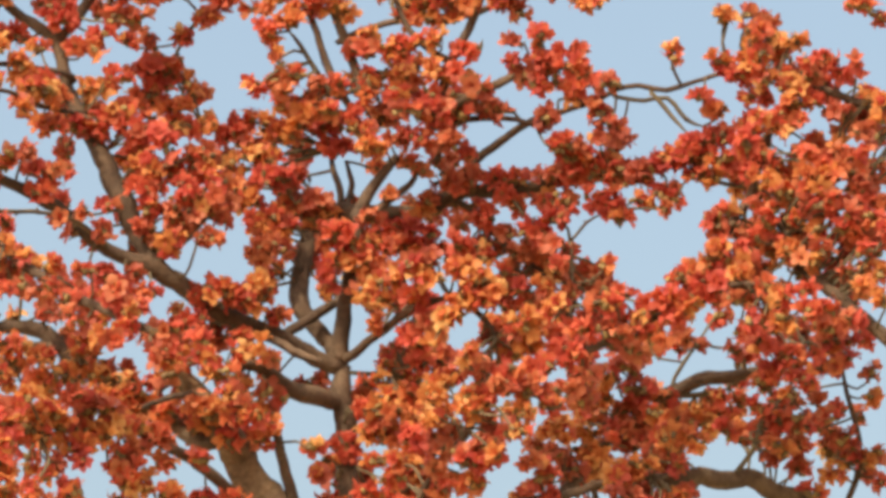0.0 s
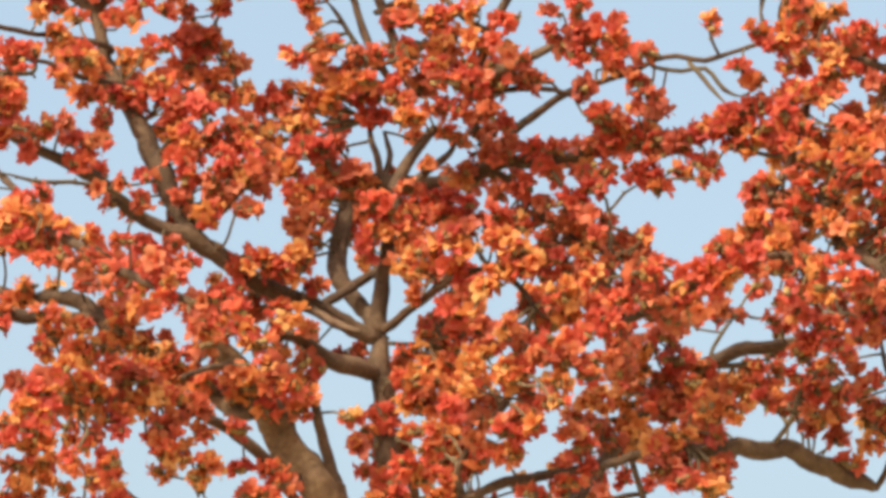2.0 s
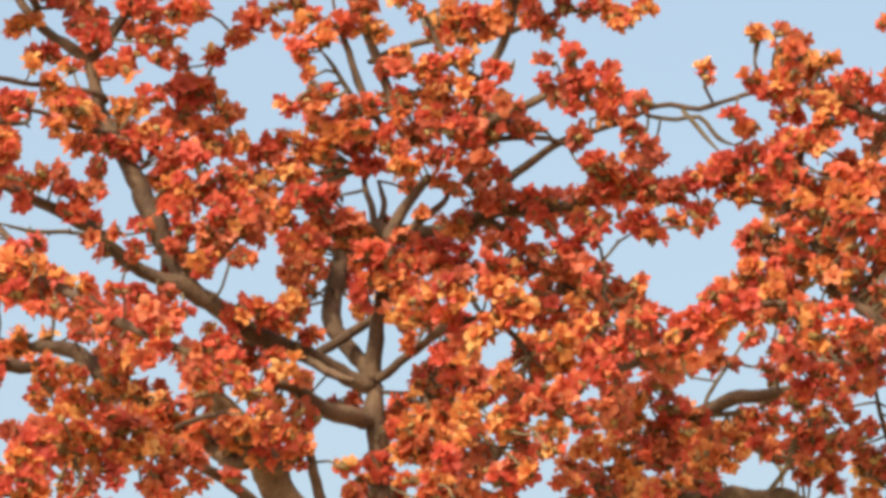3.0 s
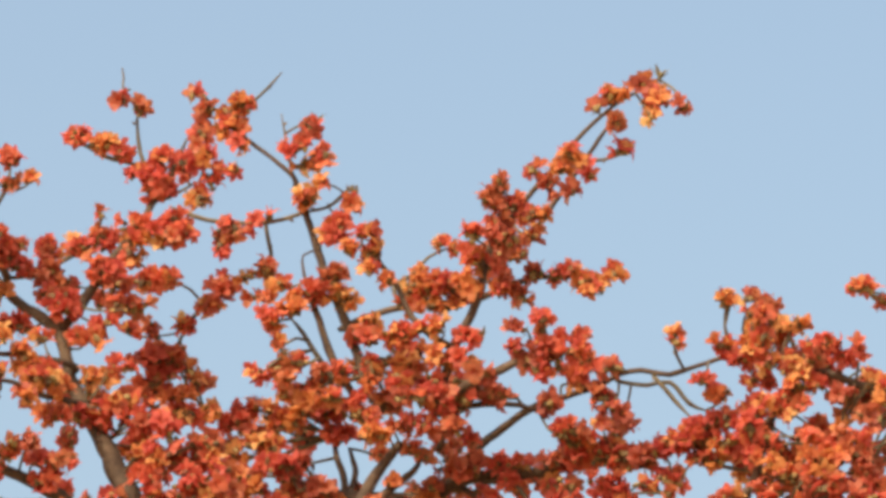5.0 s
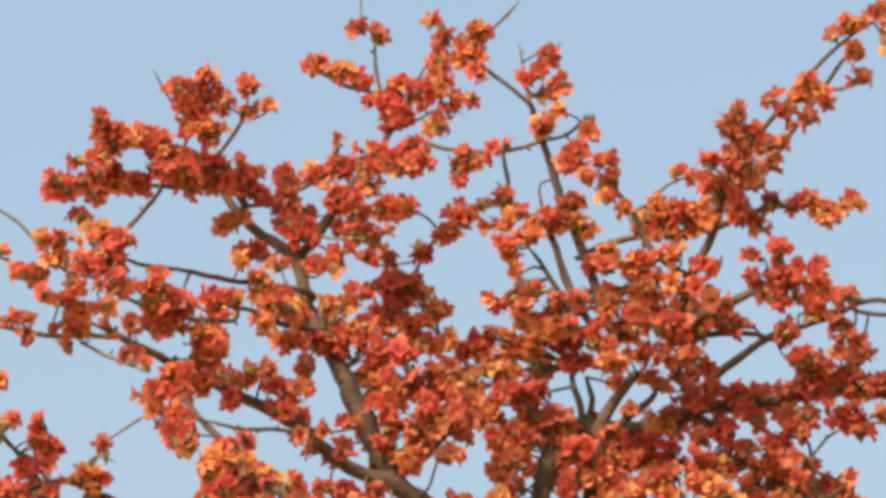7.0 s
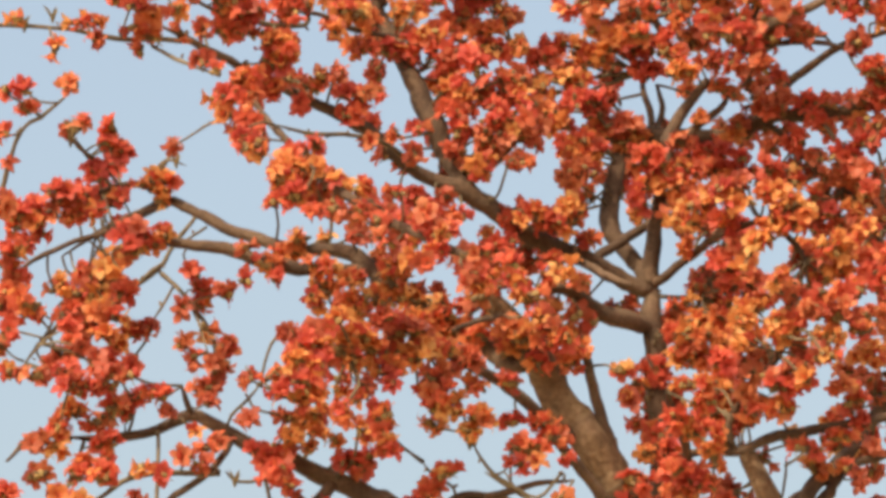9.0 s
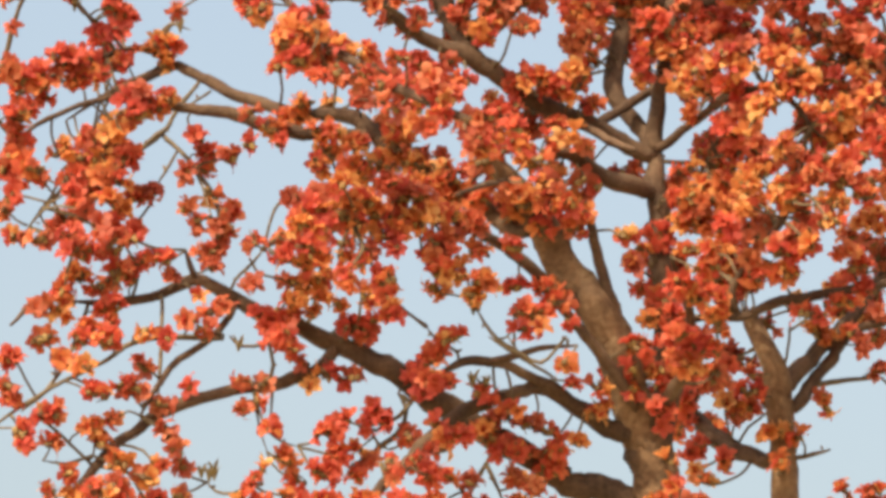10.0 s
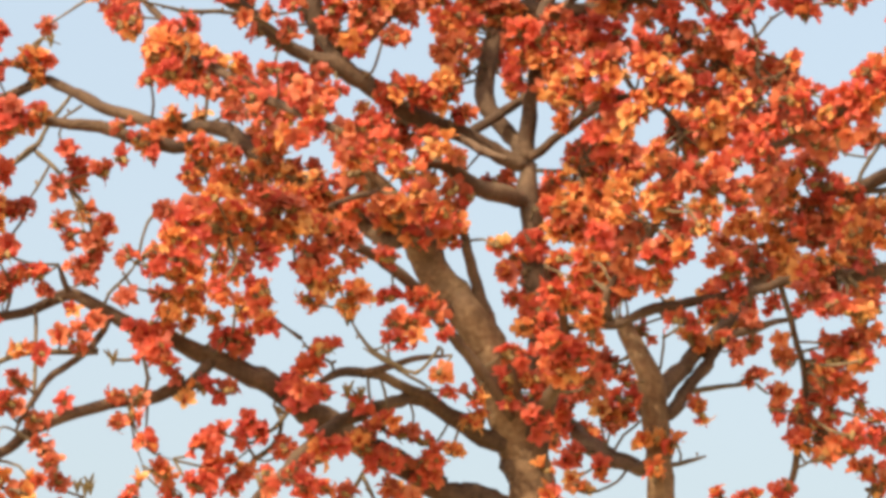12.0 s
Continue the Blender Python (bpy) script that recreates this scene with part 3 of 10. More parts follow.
sprays(part, [(1.26, 1.90, 9.84, 1.22, 1.90, 9.84, 0.058, 1),
             (1.35, 1.92, 9.86, 1.32, 1.92, 9.84, 0.058, 2),
             (1.61, 2.15, 10.25, 1.58, 2.15, 10.26, 0.058, 1),
             (1.25, 1.93, 10.13, 1.20, 1.93, 10.10, 0.058, 2),
             (1.57, 2.15, 10.20, 1.59, 2.15, 10.17, 0.058, 1),
             (1.57, 2.08, 10.21, 1.61, 2.08, 10.18, 0.058, 1),
             (1.14, 1.91, 10.04, 1.10, 1.91, 10.03, 0.058, 0),
             (1.48, 2.07, 10.10, 1.46, 2.07, 10.09, 0.058, 2),
             (1.17, 1.87, 9.97, 1.13, 1.87, 9.97, 0.058, 0),
             (1.35, 1.98, 10.00, 1.30, 1.98, 10.00, 0.058, 0),
             (1.16, 1.72, 9.84, 1.16, 1.72, 9.83, 0.058, 0)])
sprays(part, [(1.25, 1.96, 9.91, 1.22, 1.96, 9.91, 0.058, 0)])
part = limb("stem", [(-0.06, 0.00, 8.62, 0.116), (-0.03, 0.00, 8.63, 0.116), (0.10, 0.04, 9.05, 0.082), (0.08, 0.06, 9.40, 0.068), (0.05, 0.09, 9.76,
    0.065), (0.02, 0.12, 10.11, 0.068), (0.00, 0.14, 10.36, 0.068), (0.01, 0.15, 10.54, 0.028)])
sprays(part, [(-0.14, 0.30, 9.11, -0.15, 0.30, 9.12, 0.058, 1),
             (-0.14, 0.25, 9.03, -0.18, 0.25, 9.05, 0.058, 2),
             (-0.08, 0.40, 9.08, -0.09, 0.40, 9.07, 0.058, 2),
             (-0.01, 0.39, 9.30, -0.01, 0.39, 9.27, 0.058, 2),
             (-0.23, 0.26, 9.18, -0.26, 0.26, 9.18, 0.058, 2),
             (-0.06, 0.40, 9.23, -0.09, 0.40, 9.24, 0.058, 0),
             (-0.12, 0.18, 9.08, -0.19, 0.18, 9.29, 0.059, 0),
             (0.12, -0.04, 10.22, 0.18, -0.12, 10.15, 0.053, 0),
             (0.13, -0.08, 10.04, 0.37, -0.12, 10.01, 0.093, 1),
             (-0.01, 0.02, 9.98, 0.09, -0.01, 9.96, 0.070, 0),
             (0.09, -0.06, 9.55, 0.02, -0.07, 9.57, 0.066, 0)])
sprays(part, [(0.19, -0.11, 9.44, 0.09, -0.15, 9.45, 0.085, 0),
             (0.00, -0.14, 9.43, -0.03, -0.18, 9.44, 0.042, 1),
             (-0.10, -0.18, 9.74, -0.13, -0.17, 9.78, 0.046, 1),
             (-0.04, -0.09, 9.87, -0.11, -0.07, 9.88, 0.042, 1),
             (0.08, 0.49, 10.38, 0.09, 0.49, 10.38, 0.058, 0),
             (0.02, 0.51, 10.31, 0.06, 0.51, 10.31, 0.058, 0),
             (0.04, 0.49, 10.23, 0.06, 0.49, 10.25, 0.058, 2),
             (-0.07, 0.34, 10.07, -0.07, 0.34, 10.06, 0.058, 0),
             (0.02, 0.29, 9.96, 0.01, 0.29, 9.96, 0.058, 2),
             (0.01, 0.37, 9.88, 0.00, 0.37, 9.89, 0.058, 2),
             (0.08, 0.34, 9.92, 0.12, 0.34, 9.89, 0.058, 2)])
sprays(part, [(0.02, 0.29, 9.76, 0.00, 0.29, 9.74, 0.058, 0),
             (-0.06, 0.31, 9.71, -0.09, 0.31, 9.68, 0.058, 2),
             (0.02, 0.28, 9.57, 0.01, 0.28, 9.58, 0.058, 2),
             (0.02, 0.34, 9.06, -0.01, 0.34, 9.04, 0.058, 0),
             (0.04, 0.38, 8.86, 0.08, 0.38, 8.85, 0.058, 0),
             (0.15, 0.30, 9.91, 0.17, 0.30, 9.88, 0.058, 2),
             (0.02, 0.33, 9.82, 0.03, 0.33, 9.81, 0.058, 2),
             (0.05, 0.40, 9.83, 0.08, 0.40, 9.81, 0.058, 0),
             (0.13, 0.40, 9.85, 0.15, 0.40, 9.82, 0.058, 0),
             (0.05, 0.37, 9.78, 0.06, 0.37, 9.76, 0.058, 0),
             (0.29, 0.37, 9.30, 0.32, 0.37, 9.31, 0.058, 0)])
sprays(part, [(0.06, 0.31, 9.03, 0.07, 0.31, 9.01, 0.058, 2),
             (0.23, -0.20, 10.15, 0.37, -0.17, 10.14, 0.089, 1)])
part = limb("branch", [(0.00, 0.15, 10.54, 0.034), (0.13, 0.01, 10.59, 0.031), (0.26, -0.15, 10.66, 0.027), (0.39, -0.30, 10.73, 0.027), (0.52, -0.44,
    10.75, 0.027), (0.67, -0.60, 10.78, 0.009)])
sprays(part, [(0.37, -0.41, 10.94, 0.24, -0.47, 10.89, 0.093, 1),
             (0.26, -0.38, 10.81, 0.24, -0.42, 10.80, 0.035, 1),
             (0.21, -0.21, 10.65, 0.20, -0.25, 10.71, 0.028, 1),
             (0.41, -0.39, 10.60, 0.38, -0.36, 10.58, 0.039, 0),
             (0.58, -0.70, 10.86, 0.44, -0.68, 10.84, 0.093, 1),
             (0.58, -0.65, 10.98, 0.41, -0.72, 10.93, 0.070, 2),
             (0.51, -0.48, 10.81, 0.41, -0.56, 10.78, 0.066, 0),
             (0.45, -0.48, 10.64, 0.52, -0.53, 10.63, 0.039, 0),
             (0.41, -0.45, 10.53, 0.48, -0.41, 10.50, 0.066, 0),
             (0.37, 0.09, 10.86, 0.37, 0.09, 10.87, 0.058, 0),
             (0.44, 0.07, 10.84, 0.48, 0.07, 10.83, 0.058, 0)])
sprays(part, [(0.54, -0.01, 10.84, 0.56, -0.01, 10.86, 0.058, 0),
             (0.57, -0.32, 10.55, 0.61, -0.32, 10.54, 0.058, 1),
             (0.18, -0.13, 10.88, 0.13, -0.15, 10.90, 0.070, 1),
             (0.68, -0.75, 10.92, 0.78, -0.77, 10.88, 0.074, 1)])
# Another added bough behind its own flowers, reaching forward so they catch the sun.
part = limb("bough", [(-0.01, 0.01, 8.70, 0.055), (0.06, -0.21, 8.87, 0.048), (0.18, -0.45, 9.03, 0.040), (0.23, -0.73, 9.25, 0.030), (0.20, -0.94,
    9.41, 0.027), (0.12, -1.19, 9.60, 0.010)])
sprays(part, [(0.01, -0.18, 9.01, 0.16, -0.15, 9.03, 0.049, 0),
             (0.03, -0.16, 8.79, 0.05, -0.21, 8.77, 0.039, 0),
             (0.24, -1.12, 9.44, 0.14, -1.14, 9.41, 0.078, 0),
             (0.13, -0.79, 9.20, 0.20, -0.89, 9.19, 0.066, 0),
             (0.24, -1.03, 9.36, 0.30, -1.06, 9.38, 0.042, 1),
             (0.23, -0.73, 9.15, 0.37, -0.77, 9.14, 0.066, 0),
             (0.13, -0.60, 9.10, 0.23, -0.68, 9.05, 0.078, 1),
             (0.26, -0.61, 9.03, 0.28, -0.59, 9.03, 0.053, 1),
             (0.09, -0.28, 8.86, 0.03, -0.30, 8.85, 0.066, 0),
             (0.19, -1.22, 9.63, 0.37, -1.32, 9.63, 0.046, 1),
             (0.26, -1.26, 9.52, 0.37, -1.30, 9.51, 0.066, 1)])
sprays(part, [(0.16, -1.14, 9.47, 0.17, -1.18, 9.46, 0.039, 0),
             (0.27, -0.37, 9.27, 0.30, -0.37, 9.29, 0.058, 2),
             (0.37, -0.30, 9.07, 0.38, -0.30, 9.07, 0.058, 2),
             (0.34, -0.27, 9.04, 0.37, -0.27, 9.02, 0.058, 2)])
part = limb("stem", [(-0.01, 0.15, 10.54, 0.055), (0.00, 0.11, 10.74, 0.051), (0.03, 0.08, 10.94, 0.044), (0.06, 0.05, 11.11, 0.041), (0.10, 0.02,
    11.28, 0.038), (0.14, 0.00, 11.40, 0.021)])
sprays(part, [(0.29, 0.03, 10.90, 0.33, 0.03, 10.88, 0.058, 1),
             (0.08, -0.16, 11.22, -0.06, -0.09, 11.24, 0.101, 0),
             (-0.03, -0.04, 11.14, 0.11, -0.10, 11.11, 0.078, 1),
             (0.11, -0.11, 11.20, 0.25, -0.07, 11.17, 0.093, 1),
             (-0.02, -0.07, 11.09, -0.07, -0.15, 11.09, 0.053, 1),
             (-0.03, -0.04, 10.99, -0.12, -0.13, 11.01, 0.056, 0),
             (0.11, -0.12, 11.08, 0.20, -0.11, 11.08, 0.078, 1)])
part = limb("bough", [(-0.01, 0.15, 10.50, 0.055), (-0.15, 0.08, 10.55, 0.055), (-0.35, -0.02, 10.64, 0.055), (-0.56, -0.12, 10.70, 0.058), (-0.76,
    -0.22, 10.78, 0.054), (-0.93, -0.31, 10.87, 0.058), (-1.08, -0.39, 10.96, 0.061), (-1.23, -0.47, 11.02, 0.047), (-1.39, -0.55, 11.07, 0.040),
    (-1.53, -0.62, 11.14, 0.040), (-1.66, -0.70, 11.25, 0.044), (-1.83, -0.80, 11.35, 0.040), (-1.99, -0.88, 11.41, 0.033), (-2.22, -1.00, 11.50,
    0.030), (-2.45, -1.12, 11.59, 0.027), (-2.67, -1.23, 11.68, 0.023), (-2.90, -1.35, 11.77, 0.007)])
sprays(part, [(-2.77, -1.38, 11.72, -2.74, -1.39, 11.70, 0.046, 2),
             (-1.69, -1.00, 11.46, -1.60, -0.92, 11.47, 0.038, 2),
             (-1.93, -1.03, 11.53, -1.97, -1.11, 11.53, 0.046, 2),
             (-1.83, -0.97, 11.58, -1.86, -1.06, 11.54, 0.038, 2),
             (-2.04, -1.04, 11.47, -1.96, -1.00, 11.46, 0.053, 0),
             (-1.83, -0.90, 11.47, -1.76, -0.93, 11.41, 0.081, 0),
             (-1.83, -0.89, 11.35, -1.76, -0.97, 11.31, 0.053, 0),
             (-2.09, -1.04, 11.37, -2.09, -1.08, 11.39, 0.035, 0),
             (-0.83, -0.58, 11.14, -0.70, -0.50, 11.13, 0.053, 2),
             (-1.28, -0.62, 10.90, -1.20, -0.65, 10.89, 0.042, 2),
             (-1.11, -0.60, 10.78, -1.25, -0.66, 10.79, 0.049, 0)])
sprays(part, [(-0.92, -0.35, 10.82, -0.78, -0.46, 10.79, 0.053, 0),
             (-0.78, -0.45, 10.85, -0.64, -0.45, 10.82, 0.070, 0),
             (-0.65, -0.33, 10.82, -0.56, -0.41, 10.79, 0.078, 0),
             (-0.53, -0.40, 10.88, -0.47, -0.38, 10.92, 0.056, 1),
             (-0.45, -0.31, 10.83, -0.51, -0.37, 10.80, 0.053, 1),
             (-0.80, -0.38, 10.67, -0.92, -0.39, 10.66, 0.070, 0),
             (-2.90, -1.52, 11.78, -2.95, -1.53, 11.79, 0.044, 1),
             (-2.17, -0.71, 11.60, -2.19, -0.71, 11.60, 0.058, 2),
             (-2.09, -0.65, 11.59, -2.11, -0.65, 11.62, 0.058, 0),
             (-0.64, 0.21, 10.89, -0.68, 0.21, 10.87, 0.058, 2),
             (-0.57, 0.17, 10.85, -0.53, 0.17, 10.87, 0.058, 0)])
sprays(part, [(-0.73, 0.09, 10.77, -0.74, 0.09, 10.76, 0.058, 2),
             (-0.64, 0.11, 10.78, -0.68, 0.11, 10.79, 0.058, 0),
             (-0.61, 0.20, 10.81, -0.65, 0.20, 10.81, 0.058, 0),
             (-0.79, 0.07, 10.71, -0.82, 0.07, 10.69, 0.058, 0),
             (-0.62, 0.22, 10.75, -0.66, 0.22, 10.76, 0.058, 0),
             (-0.97, -0.58, 11.09, -1.03, -0.62, 11.12, 0.078, 1),
             (-1.66, -0.40, 11.36, -1.70, -0.40, 11.39, 0.058, 2),
             (-0.95, -0.33, 10.54, -0.98, -0.33, 10.55, 0.058, 1),
             (-0.74, 0.14, 10.65, -0.75, 0.14, 10.65, 0.058, 2),
             (-0.41, 0.15, 10.44, -0.49, 0.15, 10.48, 0.052, 2),
             (-2.68, -0.91, 11.84, -2.66, -0.91, 11.86, 0.058, 0)])
sprays(part, [(-0.93, -0.04, 10.68, -1.00, -0.04, 10.82, 0.052, 0)])
part = limb("stem", [(-1.08, -0.39, 10.96, 0.061), (-1.17, -0.33, 11.13, 0.061), (-1.26, -0.28, 11.28, 0.061), (-1.33, -0.22, 11.47, 0.068), (-1.39,
    -0.17, 11.62, 0.065), (-1.46, -0.13, 11.76, 0.054), (-1.57, -0.06, 11.95, 0.044), (-1.66, 0.01, 12.17, 0.041), (-1.71, 0.07, 12.36, 0.041),
    (-1.76, 0.13, 12.57, 0.041), (-1.83, 0.15, 12.62, 0.038), (-1.92, 0.19, 12.68, 0.034), (-2.03, 0.23, 12.77, 0.031), (-2.19, 0.30, 12.97, 0.027),
    (-2.30, 0.36, 13.13, 0.011)])
sprays(part, [(-2.10, 0.12, 12.81, -2.17, 0.11, 12.77, 0.070, 1),
             (-1.95, 0.02, 12.53, -2.08, 0.10, 12.59, 0.074, 0),
             (-1.65, -0.01, 12.48, -1.63, -0.10, 12.45, 0.038, 0),
             (-1.29, -0.33, 11.86, -1.11, -0.39, 11.84, 0.081, 0),
             (-1.50, -0.21, 11.89, -1.40, -0.22, 11.85, 0.066, 0),
             (-1.18, -0.42, 11.66, -1.11, -0.51, 11.57, 0.081, 0),
             (-1.22, -0.40, 11.50, -1.09, -0.48, 11.47, 0.093, 0),
             (-1.18, -0.47, 11.33, -1.09, -0.45, 11.35, 0.066, 0),
             (-1.39, -0.39, 11.35, -1.41, -0.43, 11.38, 0.029, 0),
             (-1.11, -0.42, 11.24, -1.21, -0.46, 11.23, 0.053, 2),
             (-1.09, -0.44, 11.09, -1.14, -0.44, 11.13, 0.049, 2)])
sprays(part, [(-1.24, -0.35, 11.61, -1.25, -0.37, 11.62, 0.038, 1),
             (-1.08, -0.46, 11.79, -1.03, -0.47, 11.71, 0.070, 0),
             (-0.91, -0.38, 11.68, -0.77, -0.38, 11.69, 0.078, 2),
             (-1.04, -0.33, 11.61, -0.84, -0.33, 11.61, 0.101, 0),
             (-0.97, -0.51, 11.42, -0.77, -0.52, 11.42, 0.113, 0),
             (-1.04, -0.50, 11.29, -0.84, -0.49, 11.29, 0.105, 2),
             (-0.77, -0.46, 11.32, -0.71, -0.45, 11.30, 0.078, 2),
             (-0.78, -0.36, 11.60, -0.71, -0.37, 11.53, 0.066, 1),
             (-1.16, -0.18, 11.97, -1.15, -0.18, 11.98, 0.058, 0),
             (-1.67, 0.12, 11.89, -1.70, 0.12, 11.86, 0.058, 2),
             (-1.25, -0.08, 11.86, -1.23, -0.08, 11.83, 0.058, 0)])
sprays(part, [(-1.29, 0.04, 11.80, -1.24, 0.04, 11.78, 0.058, 0),
             (-1.32, 0.08, 11.74, -1.28, 0.08, 11.73, 0.058, 1),
             (-0.71, -0.33, 11.39, -0.66, -0.33, 11.40, 0.058, 2),
             (-1.31, 0.02, 11.41, -1.29, 0.02, 11.42, 0.058, 2),
             (-1.29, 0.10, 11.35, -1.31, 0.10, 11.33, 0.058, 2),
             (-1.00, -0.12, 11.27, -0.97, -0.12, 11.28, 0.058, 2),
             (-1.28, -0.01, 11.17, -1.14, -0.01, 11.15, 0.052, 2),
             (-1.53, 0.04, 12.50, -1.51, -0.05, 12.45, 0.038, 1),
             (-1.58, -0.26, 11.35, -1.59, -0.26, 11.34, 0.058, 2),
             (-1.50, -0.29, 11.19, -1.51, -0.29, 11.17, 0.058, 2),
             (-1.60, 0.19, 12.16, -1.61, 0.19, 12.14, 0.058, 1)])
sprays(part, [(-1.54, 0.35, 12.18, -1.54, 0.35, 12.17, 0.058, 2),
             (-1.69, 0.20, 12.09, -1.73, 0.20, 12.08, 0.058, 1),
             (-2.24, 0.13, 12.75, -2.22, 0.08, 12.74, 0.046, 1)])
part = limb("branch", [(-1.76, 0.13, 12.57, 0.034), (-1.67, 0.16, 12.66, 0.031), (-1.59, 0.21, 12.78, 0.031), (-1.51, 0.25, 12.92, 0.027), (-1.39,
    0.32, 13.12, 0.028), (-1.27, 0.39, 13.32, 0.024), (-1.17, 0.44, 13.49, 0.021), (-1.09, 0.50, 13.67, 0.017), (-0.99, 0.58, 13.91, 0.006)])
sprays(part, [(-1.37, 0.24, 13.24, -1.25, 0.23, 13.25, 0.074, 0),
             (-1.32, 0.18, 13.11, -1.27, 0.21, 13.14, 0.074, 1),
             (-1.18, 0.17, 13.18, -1.11, 0.13, 13.15, 0.081, 0),
             (-1.30, 0.24, 13.05, -1.33, 0.17, 13.05, 0.046, 1),
             (-1.54, 0.13, 12.97, -1.45, 0.11, 12.89, 0.089, 0),
             (-1.42, 0.08, 12.86, -1.38, 0.05, 12.80, 0.078, 2),
             (-1.28, 0.11, 12.85, -1.10, 0.12, 12.89, 0.066, 0),
             (-1.69, 0.06, 12.72, -1.80, 0.04, 12.71, 0.085, 0),
             (-1.14, 0.41, 13.60, -1.15, 0.32, 13.53, 0.070, 0),
             (-1.15, 0.26, 13.15, -1.11, 0.25, 13.16, 0.085, 1),
             (-1.65, -0.00, 12.65, -1.79, -0.01, 12.65, 0.066, 0)])
sprays(part, [(-1.41, 0.05, 12.66, -1.24, 0.13, 12.70, 0.074, 2),
             (-1.50, 0.03, 12.58, -1.44, -0.02, 12.55, 0.049, 0),
             (-1.50, 0.43, 12.82, -1.53, 0.43, 12.79, 0.058, 2),
             (-1.03, 0.73, 13.77, -1.01, 0.73, 13.74, 0.058, 0),
             (-1.16, 0.43, 13.55, -1.19, 0.37, 13.51, 0.066, 2),
             (-1.69, 0.28, 12.87, -1.84, 0.19, 12.85, 0.105, 2),
             (-1.15, 0.36, 12.94, -1.12, 0.34, 12.89, 0.066, 0)])
part = limb("twig", [(-1.39, -0.55, 11.07, 0.024), (-1.55, -0.85, 11.16, 0.017), (-1.74, -1.13, 11.15, 0.013), (-1.98, -1.48, 11.08, 0.013), (-2.16,
    -1.75, 11.06, 0.006)])
sprays(part, [(-1.60, -0.80, 11.12, -1.59, -0.79, 11.10, 0.029, 2),
             (-1.45, -0.76, 10.87, -1.34, -0.74, 10.84, 0.066, 0),
             (-1.52, -0.97, 11.21, -1.49, -0.99, 11.19, 0.038, 2),
             (-1.67, -1.09, 11.13, -1.65, -1.09, 11.09, 0.029, 2),
             (-1.43, -0.76, 11.14, -1.40, -0.81, 11.11, 0.035, 2),
             (-1.96, -1.57, 11.00, -1.93, -1.52, 10.99, 0.046, 0),
             (-2.35, -1.86, 11.00, -2.33, -1.94, 10.85, 0.029, 1)])
part = limb("branch", [(-0.45, -0.07, 10.66, 0.024), (-0.27, -0.54, 10.45, 0.024), (-0.10, -0.97, 10.29, 0.012)])
sprays(part, [(-0.45, -0.20, 10.73, -0.35, -0.19, 10.74, 0.049, 1),
             (-0.55, -0.26, 10.59, -0.63, -0.35, 10.57, 0.039, 0),
             (-0.59, 0.01, 10.47, -0.60, 0.01, 10.46, 0.058, 2),
             (-0.59, -0.00, 10.36, -0.63, -0.00, 10.35, 0.058, 2)])
part = limb("stem", [(-0.02, 0.14, 10.52, 0.055), (-0.07, 0.20, 10.67, 0.051), (-0.21, 0.29, 10.85, 0.052), (-0.26, 0.35, 11.00, 0.062), (-0.23, 0.42,
    11.20, 0.059), (-0.20, 0.49, 11.40, 0.052), (-0.13, 0.54, 11.51, 0.045), (-0.02, 0.59, 11.58, 0.019)])
sprays(part, [(-0.14, 0.85, 11.44, -0.17, 0.85, 11.44, 0.058, 0),
             (-0.19, 0.75, 11.36, -0.17, 0.75, 11.35, 0.058, 0),
             (-0.18, 0.72, 11.26, -0.23, 0.72, 11.25, 0.058, 0),
             (-0.45, 0.73, 11.14, -0.49, 0.73, 11.12, 0.058, 1),
             (-0.38, 0.20, 11.24, -0.51, 0.13, 11.22, 0.101, 2),
             (-0.52, 0.24, 11.44, -0.55, 0.21, 11.46, 0.049, 1),
             (-0.40, 0.23, 11.46, -0.43, 0.24, 11.46, 0.056, 1),
             (-0.33, 0.28, 11.36, -0.45, 0.27, 11.38, 0.089, 1),
             (-0.46, 0.15, 11.18, -0.51, 0.08, 11.15, 0.049, 2),
             (-0.51, 0.47, 11.45, -0.55, 0.47, 11.44, 0.058, 1),
             (-0.24, 0.72, 11.34, -0.23, 0.72, 11.33, 0.058, 2)])
sprays(part, [(-0.37, 0.67, 11.18, -0.42, 0.67, 11.27, 0.033, 1),
             (-0.13, 0.60, 11.07, -0.04, 0.60, 11.05, 0.052, 1),
             (-0.10, 0.42, 10.49, -0.22, 0.42, 10.45, 0.055, 2),
             (-0.52, 0.25, 11.54, -0.59, 0.25, 11.57, 0.081, 1),
             (-0.07, 0.45, 11.51, -0.24, 0.42, 11.50, 0.081, 1)])
part = limb("branch", [(-0.02, 0.59, 11.59, 0.028), (-0.01, 0.69, 11.75, 0.024), (-0.06, 0.79, 11.90, 0.021), (-0.09, 0.89, 12.06, 0.013)])
